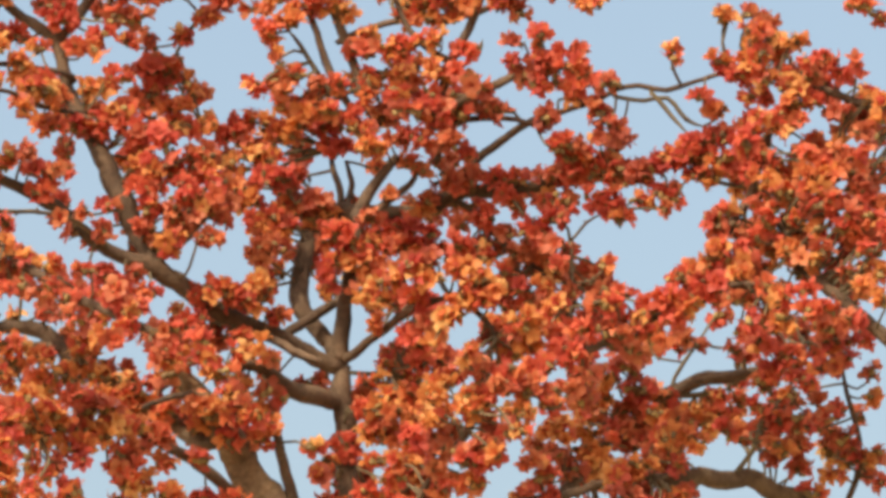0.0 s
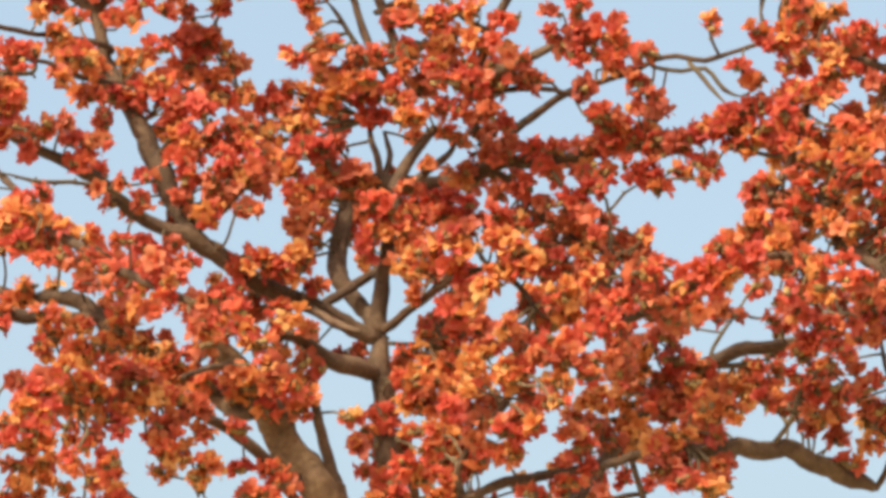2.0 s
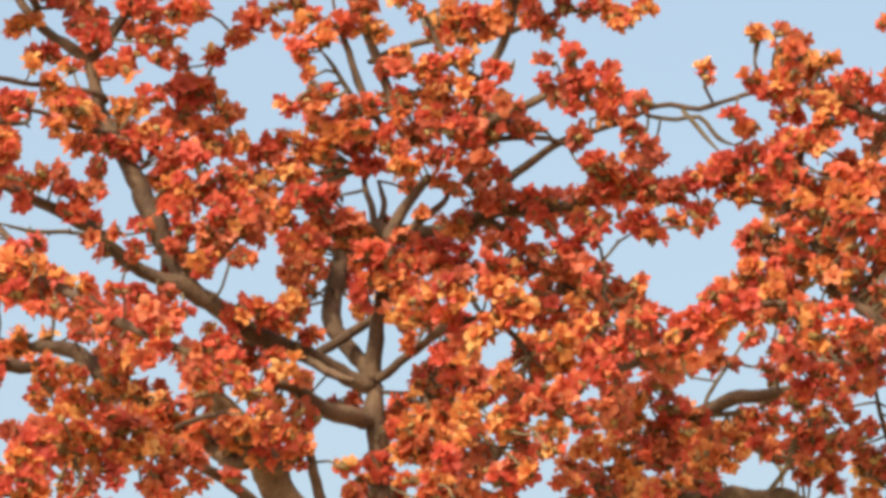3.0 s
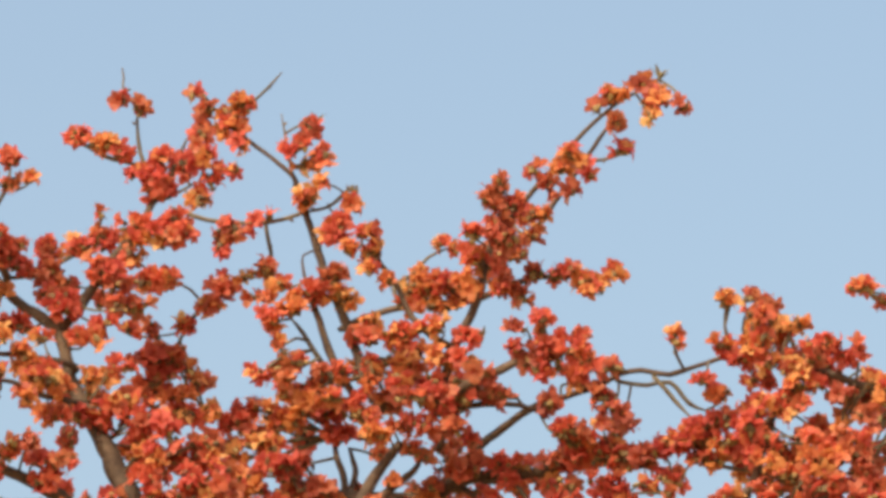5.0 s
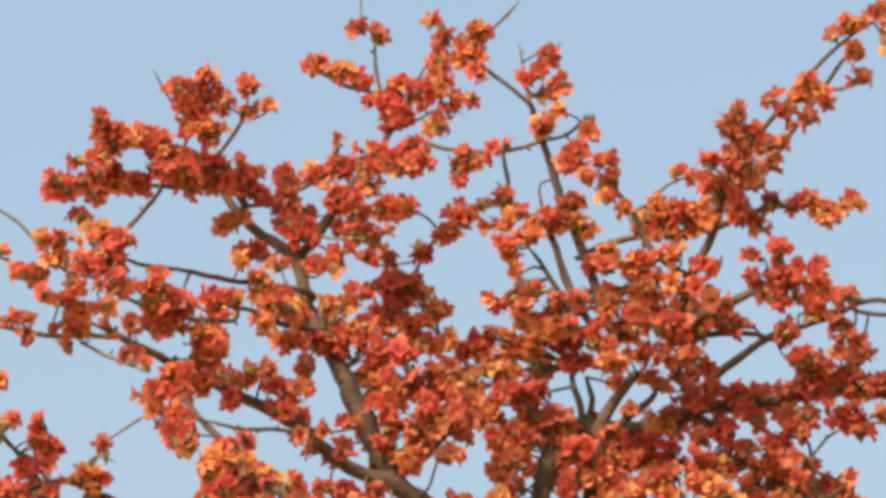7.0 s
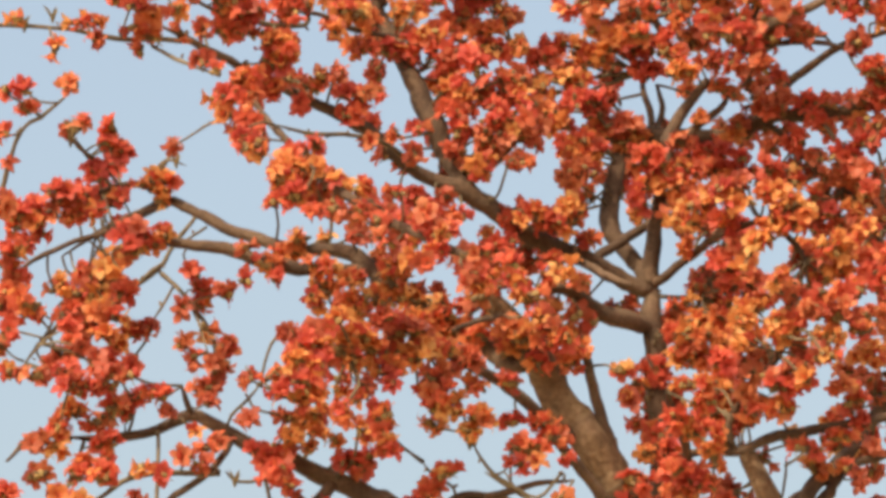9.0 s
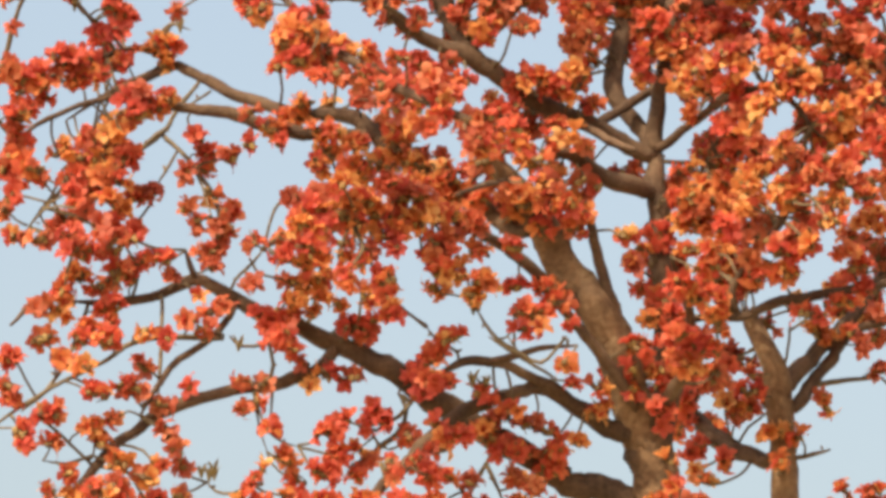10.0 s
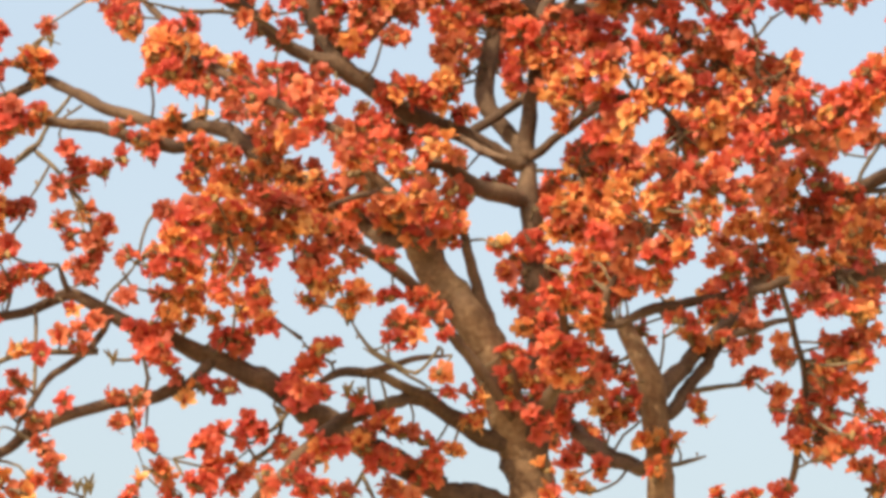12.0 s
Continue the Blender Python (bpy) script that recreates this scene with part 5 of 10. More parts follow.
sprays(part, [(2.35, -0.40, 12.55, 2.30, -0.44, 12.57, 0.046, 1),
             (0.63, 0.33, 11.74, 0.70, 0.28, 11.66, 0.085, 2),
             (0.52, 0.31, 11.36, 0.57, 0.29, 11.35, 0.046, 0),
             (1.51, -0.10, 12.22, 1.38, -0.06, 12.23, 0.070, 0),
             (1.43, 0.00, 12.14, 1.41, -0.02, 12.16, 0.029, 1),
             (1.70, -0.09, 12.22, 1.60, -0.16, 12.20, 0.035, 2),
             (1.56, -0.05, 12.09, 1.60, -0.08, 12.00, 0.066, 2),
             (2.21, -0.32, 12.06, 2.14, -0.38, 12.06, 0.046, 0),
             (2.38, -0.37, 12.26, 2.28, -0.44, 12.26, 0.053, 0),
             (2.47, -0.42, 12.16, 2.38, -0.44, 12.19, 0.066, 0),
             (2.33, -0.42, 12.51, 2.30, -0.47, 12.52, 0.038, 1)])
sprays(part, [(0.72, 0.33, 11.78, 0.80, 0.30, 11.68, 0.089, 2),
             (0.77, 0.18, 11.83, 0.73, 0.17, 11.86, 0.074, 0),
             (1.43, 0.40, 12.26, 1.45, 0.40, 12.27, 0.058, 2),
             (2.50, -0.10, 12.15, 2.49, -0.10, 12.13, 0.058, 0),
             (2.48, -0.51, 12.54, 2.45, -0.54, 12.53, 0.038, 2),
             (2.45, -0.52, 12.45, 2.47, -0.58, 12.41, 0.038, 2),
             (2.52, -0.57, 12.42, 2.59, -0.60, 12.38, 0.066, 1),
             (2.44, -0.44, 12.25, 2.52, -0.53, 12.24, 0.070, 1),
             (2.59, -0.22, 12.58, 2.63, -0.22, 12.57, 0.058, 2),
             (2.53, -0.15, 12.43, 2.49, -0.15, 12.45, 0.058, 1),
             (2.63, -0.22, 12.42, 2.66, -0.22, 12.42, 0.058, 1)])
part = limb("twig", [(1.13, 0.22, 12.03, 0.010), (1.02, 0.04, 12.11, 0.010), (0.92, -0.08, 12.13, 0.005)])
sprays(part, [(0.76, 0.18, 12.20, 0.75, 0.18, 12.22, 0.058, 2),
             (0.83, 0.26, 12.23, 0.80, 0.26, 12.22, 0.058, 2),
             (0.70, 0.15, 12.22, 0.68, 0.15, 12.21, 0.058, 2)])
part = limb("twig", [(2.07, -0.18, 12.19, 0.010), (2.03, -0.25, 12.25, 0.010), (2.00, -0.33, 12.33, 0.005)])
sprays(part, [(2.00, -0.42, 12.35, 2.01, -0.46, 12.28, 0.046, 0)])
part = limb("twig", [(1.90, -0.11, 12.18, 0.014), (1.90, -0.11, 12.15, 0.014), (2.02, -0.11, 12.01, 0.014), (2.12, -0.11, 11.89, 0.005)])
sprays(part, [(2.11, -0.13, 11.85, 2.24, -0.17, 11.83, 0.066, 0)])
part = limb("twig", [(1.66, -0.01, 12.19, 0.014), (1.68, -0.01, 12.16, 0.014), (1.85, -0.01, 12.13, 0.014), (1.99, -0.01, 12.15, 0.014), (2.11, -0.01,
    12.02, 0.014), (2.21, -0.01, 11.97, 0.005)])
sprays(part, [(1.63, -0.16, 11.95, 1.71, -0.15, 11.92, 0.049, 2),
             (2.32, -0.15, 12.03, 2.25, -0.22, 12.03, 0.053, 1),
             (1.70, 0.04, 11.94, 1.67, 0.04, 11.94, 0.058, 2),
             (2.44, 0.20, 12.03, 2.47, 0.20, 12.01, 0.058, 0)])
part = limb("twig", [(-0.63, -0.44, 8.98, 0.010), (-0.59, -0.44, 9.02, 0.010), (-0.76, -0.44, 9.12, 0.010), (-0.86, -0.44, 9.26, 0.005)])
sprays(part, [(-0.49, -0.52, 8.97, -0.46, -0.52, 8.95, 0.032, 0)])
part = limb("twig", [(0.00, 0.14, 10.47, 0.014), (0.06, 0.14, 10.46, 0.014), (0.23, 0.14, 10.46, 0.014), (0.33, 0.14, 10.50, 0.005)])
sprays(part, [(0.46, 0.06, 10.70, 0.44, 0.06, 10.73, 0.058, 2),
             (0.52, -0.00, 10.66, 0.56, -0.00, 10.67, 0.058, 0),
             (0.32, 0.41, 10.68, 0.31, 0.41, 10.68, 0.058, 2),
             (0.13, 0.03, 10.37, 0.27, 0.02, 10.38, 0.049, 0),
             (0.37, 0.07, 10.30, 0.20, 0.01, 10.28, 0.066, 1),
             (0.33, 0.08, 10.51, 0.27, 0.06, 10.50, 0.046, 2),
             (0.44, -0.07, 10.46, 0.52, -0.07, 10.47, 0.066, 0),
             (0.39, -0.11, 10.30, 0.47, -0.05, 10.27, 0.053, 1),
             (0.35, 0.44, 10.62, 0.40, 0.44, 10.64, 0.058, 0),
             (0.59, 0.10, 10.52, 0.63, 0.10, 10.50, 0.058, 0),
             (0.35, 0.29, 10.48, 0.37, 0.29, 10.50, 0.058, 0)])
sprays(part, [(0.61, 0.20, 10.47, 0.64, 0.20, 10.46, 0.058, 0),
             (0.37, 0.36, 10.46, 0.36, 0.36, 10.44, 0.058, 2),
             (0.46, 0.42, 10.47, 0.46, 0.42, 10.45, 0.058, 1),
             (0.18, 0.39, 10.37, 0.14, 0.39, 10.36, 0.058, 1),
             (0.46, -0.00, 10.23, 0.48, -0.00, 10.24, 0.058, 1),
             (0.44, -0.05, 10.14, 0.45, -0.05, 10.14, 0.058, 1)])
limb("twig", [(-0.75, -0.44, 9.12, 0.010), (-0.86, -0.44, 9.19, 0.010), (-0.97, -0.44, 9.26, 0.005)])
part = limb("branch", [(0.02, 0.22, 12.59, 0.021), (-0.04, 0.22, 12.57, 0.021), (0.17, 0.22, 12.66, 0.021), (0.42, 0.22, 12.71, 0.021), (0.66, 0.22,
    12.74, 0.008)])
sprays(part, [(0.18, 0.13, 12.58, 0.13, 0.10, 12.58, 0.053, 1)])
part = limb("twig", [(-0.48, -1.27, 9.05, 0.010), (-0.49, -1.27, 9.10, 0.010), (-0.63, -1.27, 8.95, 0.010), (-0.80, -1.27, 9.03, 0.013), (-0.93,
    -1.27, 9.13, 0.013), (-1.00, -1.27, 9.25, 0.006)])
sprays(part, [(-0.79, -1.21, 9.16, -0.62, -1.27, 9.15, 0.032, 0),
             (-1.08, -1.41, 9.45, -1.24, -1.38, 9.43, 0.085, 1),
             (-0.94, -1.43, 9.39, -1.01, -1.47, 9.38, 0.066, 1),
             (-0.99, -1.40, 9.31, -1.06, -1.48, 9.30, 0.046, 1),
             (-1.22, -1.21, 9.37, -1.28, -1.23, 9.40, 0.046, 1)])
part = limb("twig", [(-2.35, -0.71, 12.24, 0.010), (-2.37, -0.71, 12.20, 0.010), (-2.40, -0.71, 12.10, 0.005)])
sprays(part, [(-2.22, -0.71, 11.98, -2.20, -0.71, 11.99, 0.058, 0),
             (-2.29, -0.77, 11.89, -2.26, -0.77, 11.88, 0.058, 0)])
part = limb("branch", [(0.74, 0.90, 9.34, 0.013), (0.80, 0.85, 9.36, 0.010), (0.82, 0.71, 9.47, 0.010), (0.83, 0.60, 9.57, 0.005)])
sprays(part, [(0.91, 0.88, 9.75, 0.89, 0.88, 9.77, 0.058, 0)])
part = limb("twig", [(-2.93, -0.65, 9.47, 0.013), (-2.91, -0.68, 9.41, 0.013), (-2.90, -0.77, 9.18, 0.013), (-2.90, -0.87, 8.96, 0.013), (-2.90,
    -0.95, 8.78, 0.006)])
sprays(part, [(-2.97, -0.98, 8.95, -3.02, -1.01, 8.98, 0.040, 2)])
part = limb("branch", [(-2.13, 0.27, 12.89, 0.027), (-2.08, 0.22, 12.92, 0.027), (-2.18, 0.09, 13.03, 0.027), (-2.31, -0.05, 13.12, 0.024), (-2.44,
    -0.17, 13.18, 0.020), (-2.67, -0.36, 13.14, 0.020), (-2.86, -0.52, 13.12, 0.017), (-2.96, -0.63, 13.19, 0.006)])
sprays(part, [(-2.76, -0.55, 13.13, -2.86, -0.65, 13.15, 0.093, 0),
             (-2.69, -0.44, 13.16, -2.56, -0.47, 13.13, 0.085, 0),
             (-2.57, -0.34, 13.12, -2.44, -0.30, 13.08, 0.093, 0),
             (-2.89, -0.62, 13.13, -2.83, -0.63, 13.07, 0.085, 2),
             (-2.60, -0.41, 13.01, -2.43, -0.44, 12.98, 0.105, 0),
             (-2.42, -0.06, 13.07, -2.13, -0.15, 13.02, 0.128, 0),
             (-2.95, -0.69, 13.23, -2.92, -0.75, 13.20, 0.042, 0),
             (-2.94, -0.68, 13.13, -2.96, -0.71, 13.12, 0.025, 0),
             (-2.95, -0.62, 13.02, -2.87, -0.69, 12.98, 0.042, 0),
             (-2.11, -0.05, 13.07, -2.06, -0.02, 12.97, 0.070, 0),
             (-2.03, 0.16, 12.97, -1.97, 0.22, 13.00, 0.070, 0)])
part = limb("twig", [(-2.14, 0.13, 13.01, 0.014), (-2.41, -0.03, 12.96, 0.014), (-2.64, -0.18, 12.94, 0.014), (-2.88, -0.33, 12.96, 0.014), (-3.10,
    -0.47, 12.90, 0.006)])
sprays(part, [(-2.25, 0.01, 13.00, -2.07, -0.04, 13.02, 0.109, 2),
             (-2.75, -0.30, 12.92, -2.66, -0.34, 12.88, 0.074, 0),
             (-2.91, -0.39, 12.98, -2.85, -0.44, 12.93, 0.070, 0),
             (-2.90, -0.37, 12.89, -2.81, -0.47, 12.87, 0.049, 1),
             (-3.09, -0.59, 12.99, -3.00, -0.61, 12.98, 0.032, 0),
             (-3.15, -0.60, 12.83, -3.18, -0.65, 12.86, 0.074, 0),
             (-3.10, -0.56, 12.80, -3.10, -0.64, 12.79, 0.039, 0),
             (-3.21, -0.61, 12.79, -3.22, -0.63, 12.79, 0.039, 0),
             (-3.02, -0.43, 12.92, -2.87, -0.46, 12.91, 0.046, 0),
             (-3.03, -0.59, 12.84, -3.02, -0.59, 12.82, 0.032, 2),
             (-2.95, -0.56, 12.79, -2.94, -0.53, 12.77, 0.035, 2)])
part = limb("twig", [(-2.58, -0.14, 12.95, 0.014), (-2.58, -0.16, 12.91, 0.014), (-2.67, -0.27, 12.75, 0.014), (-2.79, -0.41, 12.57, 0.014), (-2.95,
    -0.59, 12.35, 0.006)])
sprays(part, [(-2.55, -0.19, 12.98, -2.37, -0.20, 12.94, 0.085, 1),
             (-3.00, -0.53, 12.65, -3.09, -0.52, 12.63, 0.035, 0),
             (-2.87, -0.57, 12.54, -2.89, -0.64, 12.53, 0.032, 0),
             (-2.89, -0.63, 12.52, -2.96, -0.58, 12.54, 0.053, 0),
             (-2.96, -0.61, 12.47, -2.92, -0.67, 12.44, 0.046, 0),
             (-2.94, -0.67, 12.29, -3.00, -0.73, 12.29, 0.083, 0)])
part = limb("bough", [(0.78, 0.90, 9.10, 0.045), (0.84, 0.94, 9.11, 0.045), (0.97, 1.07, 9.27, 0.042), (1.07, 1.18, 9.44, 0.039), (1.23, 1.34, 9.65,
    0.032), (1.45, 1.49, 9.76, 0.025), (1.70, 1.65, 9.85, 0.010)])
sprays(part, [(1.66, 1.52, 9.88, 1.68, 1.51, 9.87, 0.039, 0),
             (1.27, 1.23, 9.55, 1.30, 1.16, 9.50, 0.053, 2),
             (1.21, 1.20, 9.61, 1.20, 1.16, 9.61, 0.032, 1),
             (1.38, 1.37, 9.79, 1.39, 1.35, 9.78, 0.039, 2),
             (1.39, 1.85, 9.72, 1.35, 1.85, 9.72, 0.058, 2),
             (1.04, 1.00, 9.19, 1.05, 1.02, 9.09, 0.039, 1)])
part = limb("twig", [(0.95, 1.05, 9.25, 0.021), (1.09, 1.23, 9.31, 0.018), (1.27, 1.46, 9.37, 0.014), (1.41, 1.65, 9.42, 0.006)])
sprays(part, [(1.31, 1.53, 9.42, 1.45, 1.52, 9.44, 0.046, 2),
             (1.53, 1.89, 9.42, 1.57, 1.89, 9.40, 0.058, 2)])
part = limb("twig", [(0.78, 0.90, 8.77, 0.014), (0.86, 0.90, 8.77, 0.014), (0.98, 0.90, 8.80, 0.014), (1.08, 0.90, 8.83, 0.006)])
sprays(part, [(0.90, 0.74, 8.86, 0.87, 0.71, 8.87, 0.042, 1)])
part = limb("branch", [(-0.86, -0.62, 10.18, 0.020), (-0.84, -0.66, 10.18, 0.020), (-1.00, -0.94, 10.07, 0.020), (-1.15, -1.22, 9.96, 0.009)])
sprays(part, [(-0.97, -0.87, 10.23, -1.03, -0.89, 10.22, 0.032, 2),
             (-0.90, -0.74, 10.10, -0.77, -0.74, 10.10, 0.070, 1),
             (-0.70, -0.88, 10.12, -0.62, -0.88, 10.09, 0.049, 1),
             (-0.77, -0.72, 10.25, -0.63, -0.79, 10.26, 0.070, 1)])
part = limb("twig", [(-2.05, -0.93, 11.95, 0.015), (-2.06, -0.99, 11.86, 0.017), (-2.25, -1.14, 11.83, 0.017), (-2.44, -1.30, 11.84, 0.016), (-2.63,
    -1.47, 11.86, 0.013), (-2.85, -1.68, 11.95, 0.006)])
sprays(part, [(-2.76, -1.62, 11.92, -2.68, -1.61, 11.90, 0.101, 2),
             (-2.79, -1.68, 11.78, -2.75, -1.71, 11.79, 0.049, 1),
             (-2.55, -1.52, 11.87, -2.43, -1.52, 11.91, 0.093, 0),
             (-2.47, -1.42, 11.85, -2.32, -1.43, 11.86, 0.105, 0),
             (-2.34, -1.36, 11.74, -2.54, -1.37, 11.70, 0.093, 0),
             (-2.17, -1.21, 11.64, -2.21, -1.32, 11.65, 0.105, 1),
             (-2.18, -1.19, 11.75, -2.14, -1.20, 11.71, 0.046, 2)])
part = limb("twig", [(-1.39, -0.30, 8.96, 0.017), (-1.40, -0.32, 8.94, 0.017), (-1.50, -0.39, 8.79, 0.014), (-1.63, -0.45, 8.69, 0.006)])
sprays(part, [(-1.39, -0.45, 8.94, -1.35, -0.48, 8.90, 0.053, 0),
             (-1.63, -0.51, 8.81, -1.62, -0.54, 8.80, 0.046, 0)])
part = limb("twig", [(-1.63, -0.45, 8.69, 0.010), (-1.67, -0.45, 8.69, 0.010), (-1.62, -0.45, 8.60, 0.010), (-1.55, -0.45, 8.57, 0.005)])
sprays(part, [(-1.79, -0.60, 8.71, -1.81, -0.60, 8.72, 0.032, 0),
             (-1.68, -0.51, 8.72, -1.60, -0.55, 8.73, 0.070, 0),
             (-1.45, -0.47, 8.66, -1.43, -0.54, 8.62, 0.028, 2),
             (-1.72, -0.45, 8.58, -1.77, -0.47, 8.56, 0.039, 1)])
part = limb("branch", [(-2.42, -1.10, 11.58, 0.017), (-2.40, -1.14, 11.60, 0.017), (-2.35, -1.36, 11.37, 0.016), (-2.25, -1.58, 11.16, 0.020), (-2.06,
    -1.89, 10.91, 0.019), (-1.91, -2.15, 10.70, 0.010)])
sprays(part, [(-2.27, -1.20, 11.61, -2.21, -1.26, 11.52, 0.081, 0),
             (-2.32, -1.18, 11.46, -2.20, -1.19, 11.42, 0.066, 0),
             (-2.30, -1.38, 11.41, -2.44, -1.41, 11.42, 0.070, 1),
             (-2.30, -1.40, 11.31, -2.53, -1.47, 11.30, 0.081, 0),
             (-2.26, -1.65, 11.12, -2.35, -1.64, 11.14, 0.066, 0),
             (-2.26, -1.92, 10.93, -2.24, -1.90, 10.84, 0.029, 1),
             (-1.92, -2.06, 10.71, -2.12, -2.01, 10.71, 0.101, 1),
             (-2.00, -2.03, 10.62, -2.13, -2.09, 10.66, 0.097, 1),
             (-1.99, -2.17, 10.54, -2.07, -2.17, 10.52, 0.074, 0),
             (-2.28, -1.37, 11.06, -2.32, -1.37, 11.06, 0.058, 2),
             (-2.31, -1.40, 11.02, -2.33, -1.40, 11.00, 0.058, 1)])
part = limb("branch", [(-2.20, -1.68, 11.08, 0.020), (-2.06, -1.81, 10.91, 0.020), (-1.88, -1.98, 10.70, 0.019), (-1.77, -2.07, 10.59, 0.023), (-1.63,
    -2.18, 10.48, 0.029), (-1.46, -2.31, 10.35, 0.029), (-1.26, -2.47, 10.23, 0.026), (-1.09, -2.60, 10.12, 0.026), (-0.93, -2.73, 10.03, 0.011)])
sprays(part, [(-1.96, -1.91, 10.85, -2.09, -1.97, 10.80, 0.081, 0),
             (-1.92, -2.01, 10.62, -2.15, -2.02, 10.64, 0.053, 1),
             (-1.77, -2.11, 10.63, -1.79, -2.10, 10.65, 0.022, 1),
             (-1.66, -2.27, 10.55, -1.61, -2.27, 10.56, 0.046, 1),
             (-1.39, -2.49, 10.48, -1.46, -2.54, 10.46, 0.049, 0),
             (-1.51, -2.37, 10.31, -1.55, -2.39, 10.38, 0.042, 0),
             (-1.59, -2.30, 10.41, -1.66, -2.30, 10.44, 0.032, 2),
             (-1.44, -2.46, 10.19, -1.50, -2.51, 10.21, 0.046, 2),
             (-1.29, -2.54, 10.30, -1.25, -2.57, 10.32, 0.049, 0),
             (-1.25, -2.66, 10.06, -1.29, -2.68, 10.02, 0.078, 1),
             (-1.19, -2.61, 10.32, -1.27, -2.63, 10.31, 0.066, 0)])
sprays(part, [(-1.22, -2.57, 10.22, -1.15, -2.66, 10.21, 0.053, 0),
             (-1.15, -2.66, 10.09, -1.25, -2.65, 10.11, 0.049, 0),
             (-0.86, -2.84, 10.06, -1.02, -2.83, 10.04, 0.042, 2),
             (-0.79, -2.89, 9.99, -0.72, -2.91, 9.96, 0.049, 0),
             (-1.91, -1.64, 10.79, -1.88, -1.64, 10.76, 0.058, 1),
             (-1.87, -1.67, 10.70, -1.87, -1.67, 10.69, 0.058, 2),
             (-1.77, -1.75, 10.67, -1.76, -1.75, 10.67, 0.058, 1),
             (-1.69, -1.72, 10.61, -1.65, -1.72, 10.63, 0.058, 2),
             (-1.66, -1.79, 10.57, -1.62, -1.79, 10.59, 0.058, 2),
             (-1.53, -1.97, 10.50, -1.53, -1.97, 10.48, 0.058, 0),
             (-1.48, -1.89, 10.49, -1.46, -1.89, 10.48, 0.058, 2)])
sprays(part, [(-1.40, -1.94, 10.46, -1.36, -1.94, 10.45, 0.058, 0),
             (-1.49, -1.92, 10.39, -1.48, -1.92, 10.40, 0.058, 0),
             (-1.41, -2.04, 10.41, -1.39, -2.04, 10.39, 0.058, 0),
             (-1.31, -2.13, 10.34, -1.31, -2.13, 10.37, 0.058, 0),
             (-1.12, -2.15, 10.33, -1.10, -2.15, 10.34, 0.058, 0),
             (-1.44, -1.99, 10.30, -1.40, -1.99, 10.32, 0.058, 2),
             (-1.34, -1.99, 10.29, -1.33, -1.99, 10.30, 0.058, 0),
             (-1.90, -1.71, 10.62, -1.90, -1.71, 10.60, 0.058, 0)])
part = limb("twig", [(-1.13, -0.86, 9.01, 0.010), (-1.14, -0.90, 9.08, 0.010), (-1.26, -0.96, 9.14, 0.010), (-1.32, -1.01, 9.21, 0.004)])
sprays(part, [(-1.52, -1.19, 9.35, -1.62, -1.10, 9.39, 0.056, 1),
             (-1.51, -1.25, 9.25, -1.48, -1.30, 9.22, 0.066, 0),
             (-1.22, -1.09, 9.10, -1.11, -1.04, 9.14, 0.042, 0),
             (-1.26, -1.00, 9.05, -1.22, -1.02, 9.03, 0.046, 0)])
part = limb("twig", [(-2.08, 0.22, 12.92, 0.014), (-2.00, 0.27, 12.93, 0.014), (-1.79, 0.39, 13.05, 0.014), (-1.66, 0.47, 13.15, 0.014), (-1.57, 0.52,
    13.22, 0.006)])
sprays(part, [(-1.42, 0.68, 13.27, -1.41, 0.68, 13.30, 0.058, 1),
             (-1.87, 0.27, 13.10, -1.81, 0.28, 13.11, 0.085, 0),
             (-1.70, 0.42, 13.16, -1.60, 0.31, 13.14, 0.056, 0),
             (-1.51, 0.41, 13.35, -1.52, 0.43, 13.39, 0.046, 0),
             (-1.53, 0.47, 13.25, -1.51, 0.43, 13.18, 0.081, 0),
             (-1.91, 0.20, 12.91, -1.74, 0.19, 12.95, 0.066, 2)])
part = limb("twig", [(-1.78, -2.06, 10.60, 0.010), (-1.80, -2.06, 10.57, 0.010), (-1.81, -2.06, 10.42, 0.013), (-1.82, -2.06, 10.26, 0.006)])
sprays(part, [(-1.68, -1.86, 10.51, -1.65, -1.86, 10.52, 0.058, 2),
             (-1.86, -2.18, 10.45, -1.95, -2.22, 10.41, 0.042, 0),
             (-1.77, -2.14, 10.43, -1.79, -2.18, 10.49, 0.049, 2)])
limb("twig", [(-2.26, -0.76, 9.15, 0.010), (-2.29, -0.76, 9.14, 0.010), (-2.43, -0.76, 9.13, 0.010), (-2.50, -0.76, 9.19, 0.005)])
part = limb("twig", [(-1.44, -0.34, 8.88, 0.014), (-1.51, -0.34, 8.93, 0.014), (-1.46, -0.34, 8.83, 0.014), (-1.51, -0.34, 8.69, 0.017), (-1.63,
    -0.34, 8.59, 0.017), (-1.68, -0.34, 8.54, 0.006)])
sprays(part, [(-1.79, -0.44, 8.43, -1.74, -0.44, 8.39, 0.053, 0),
             (-1.72, -0.40, 8.50, -1.64, -0.44, 8.51, 0.039, 1)])
part = limb("twig", [(-2.94, -1.36, 11.68, 0.010), (-2.93, -1.43, 11.62, 0.010), (-2.77, -1.67, 11.48, 0.013), (-2.58, -1.96, 11.34, 0.006)])
sprays(part, [(-2.89, -1.48, 11.65, -2.98, -1.52, 11.66, 0.038, 1),
             (-2.62, -1.99, 11.41, -2.55, -2.07, 11.34, 0.038, 2),
             (-2.48, -2.10, 11.28, -2.51, -2.13, 11.29, 0.049, 0)])
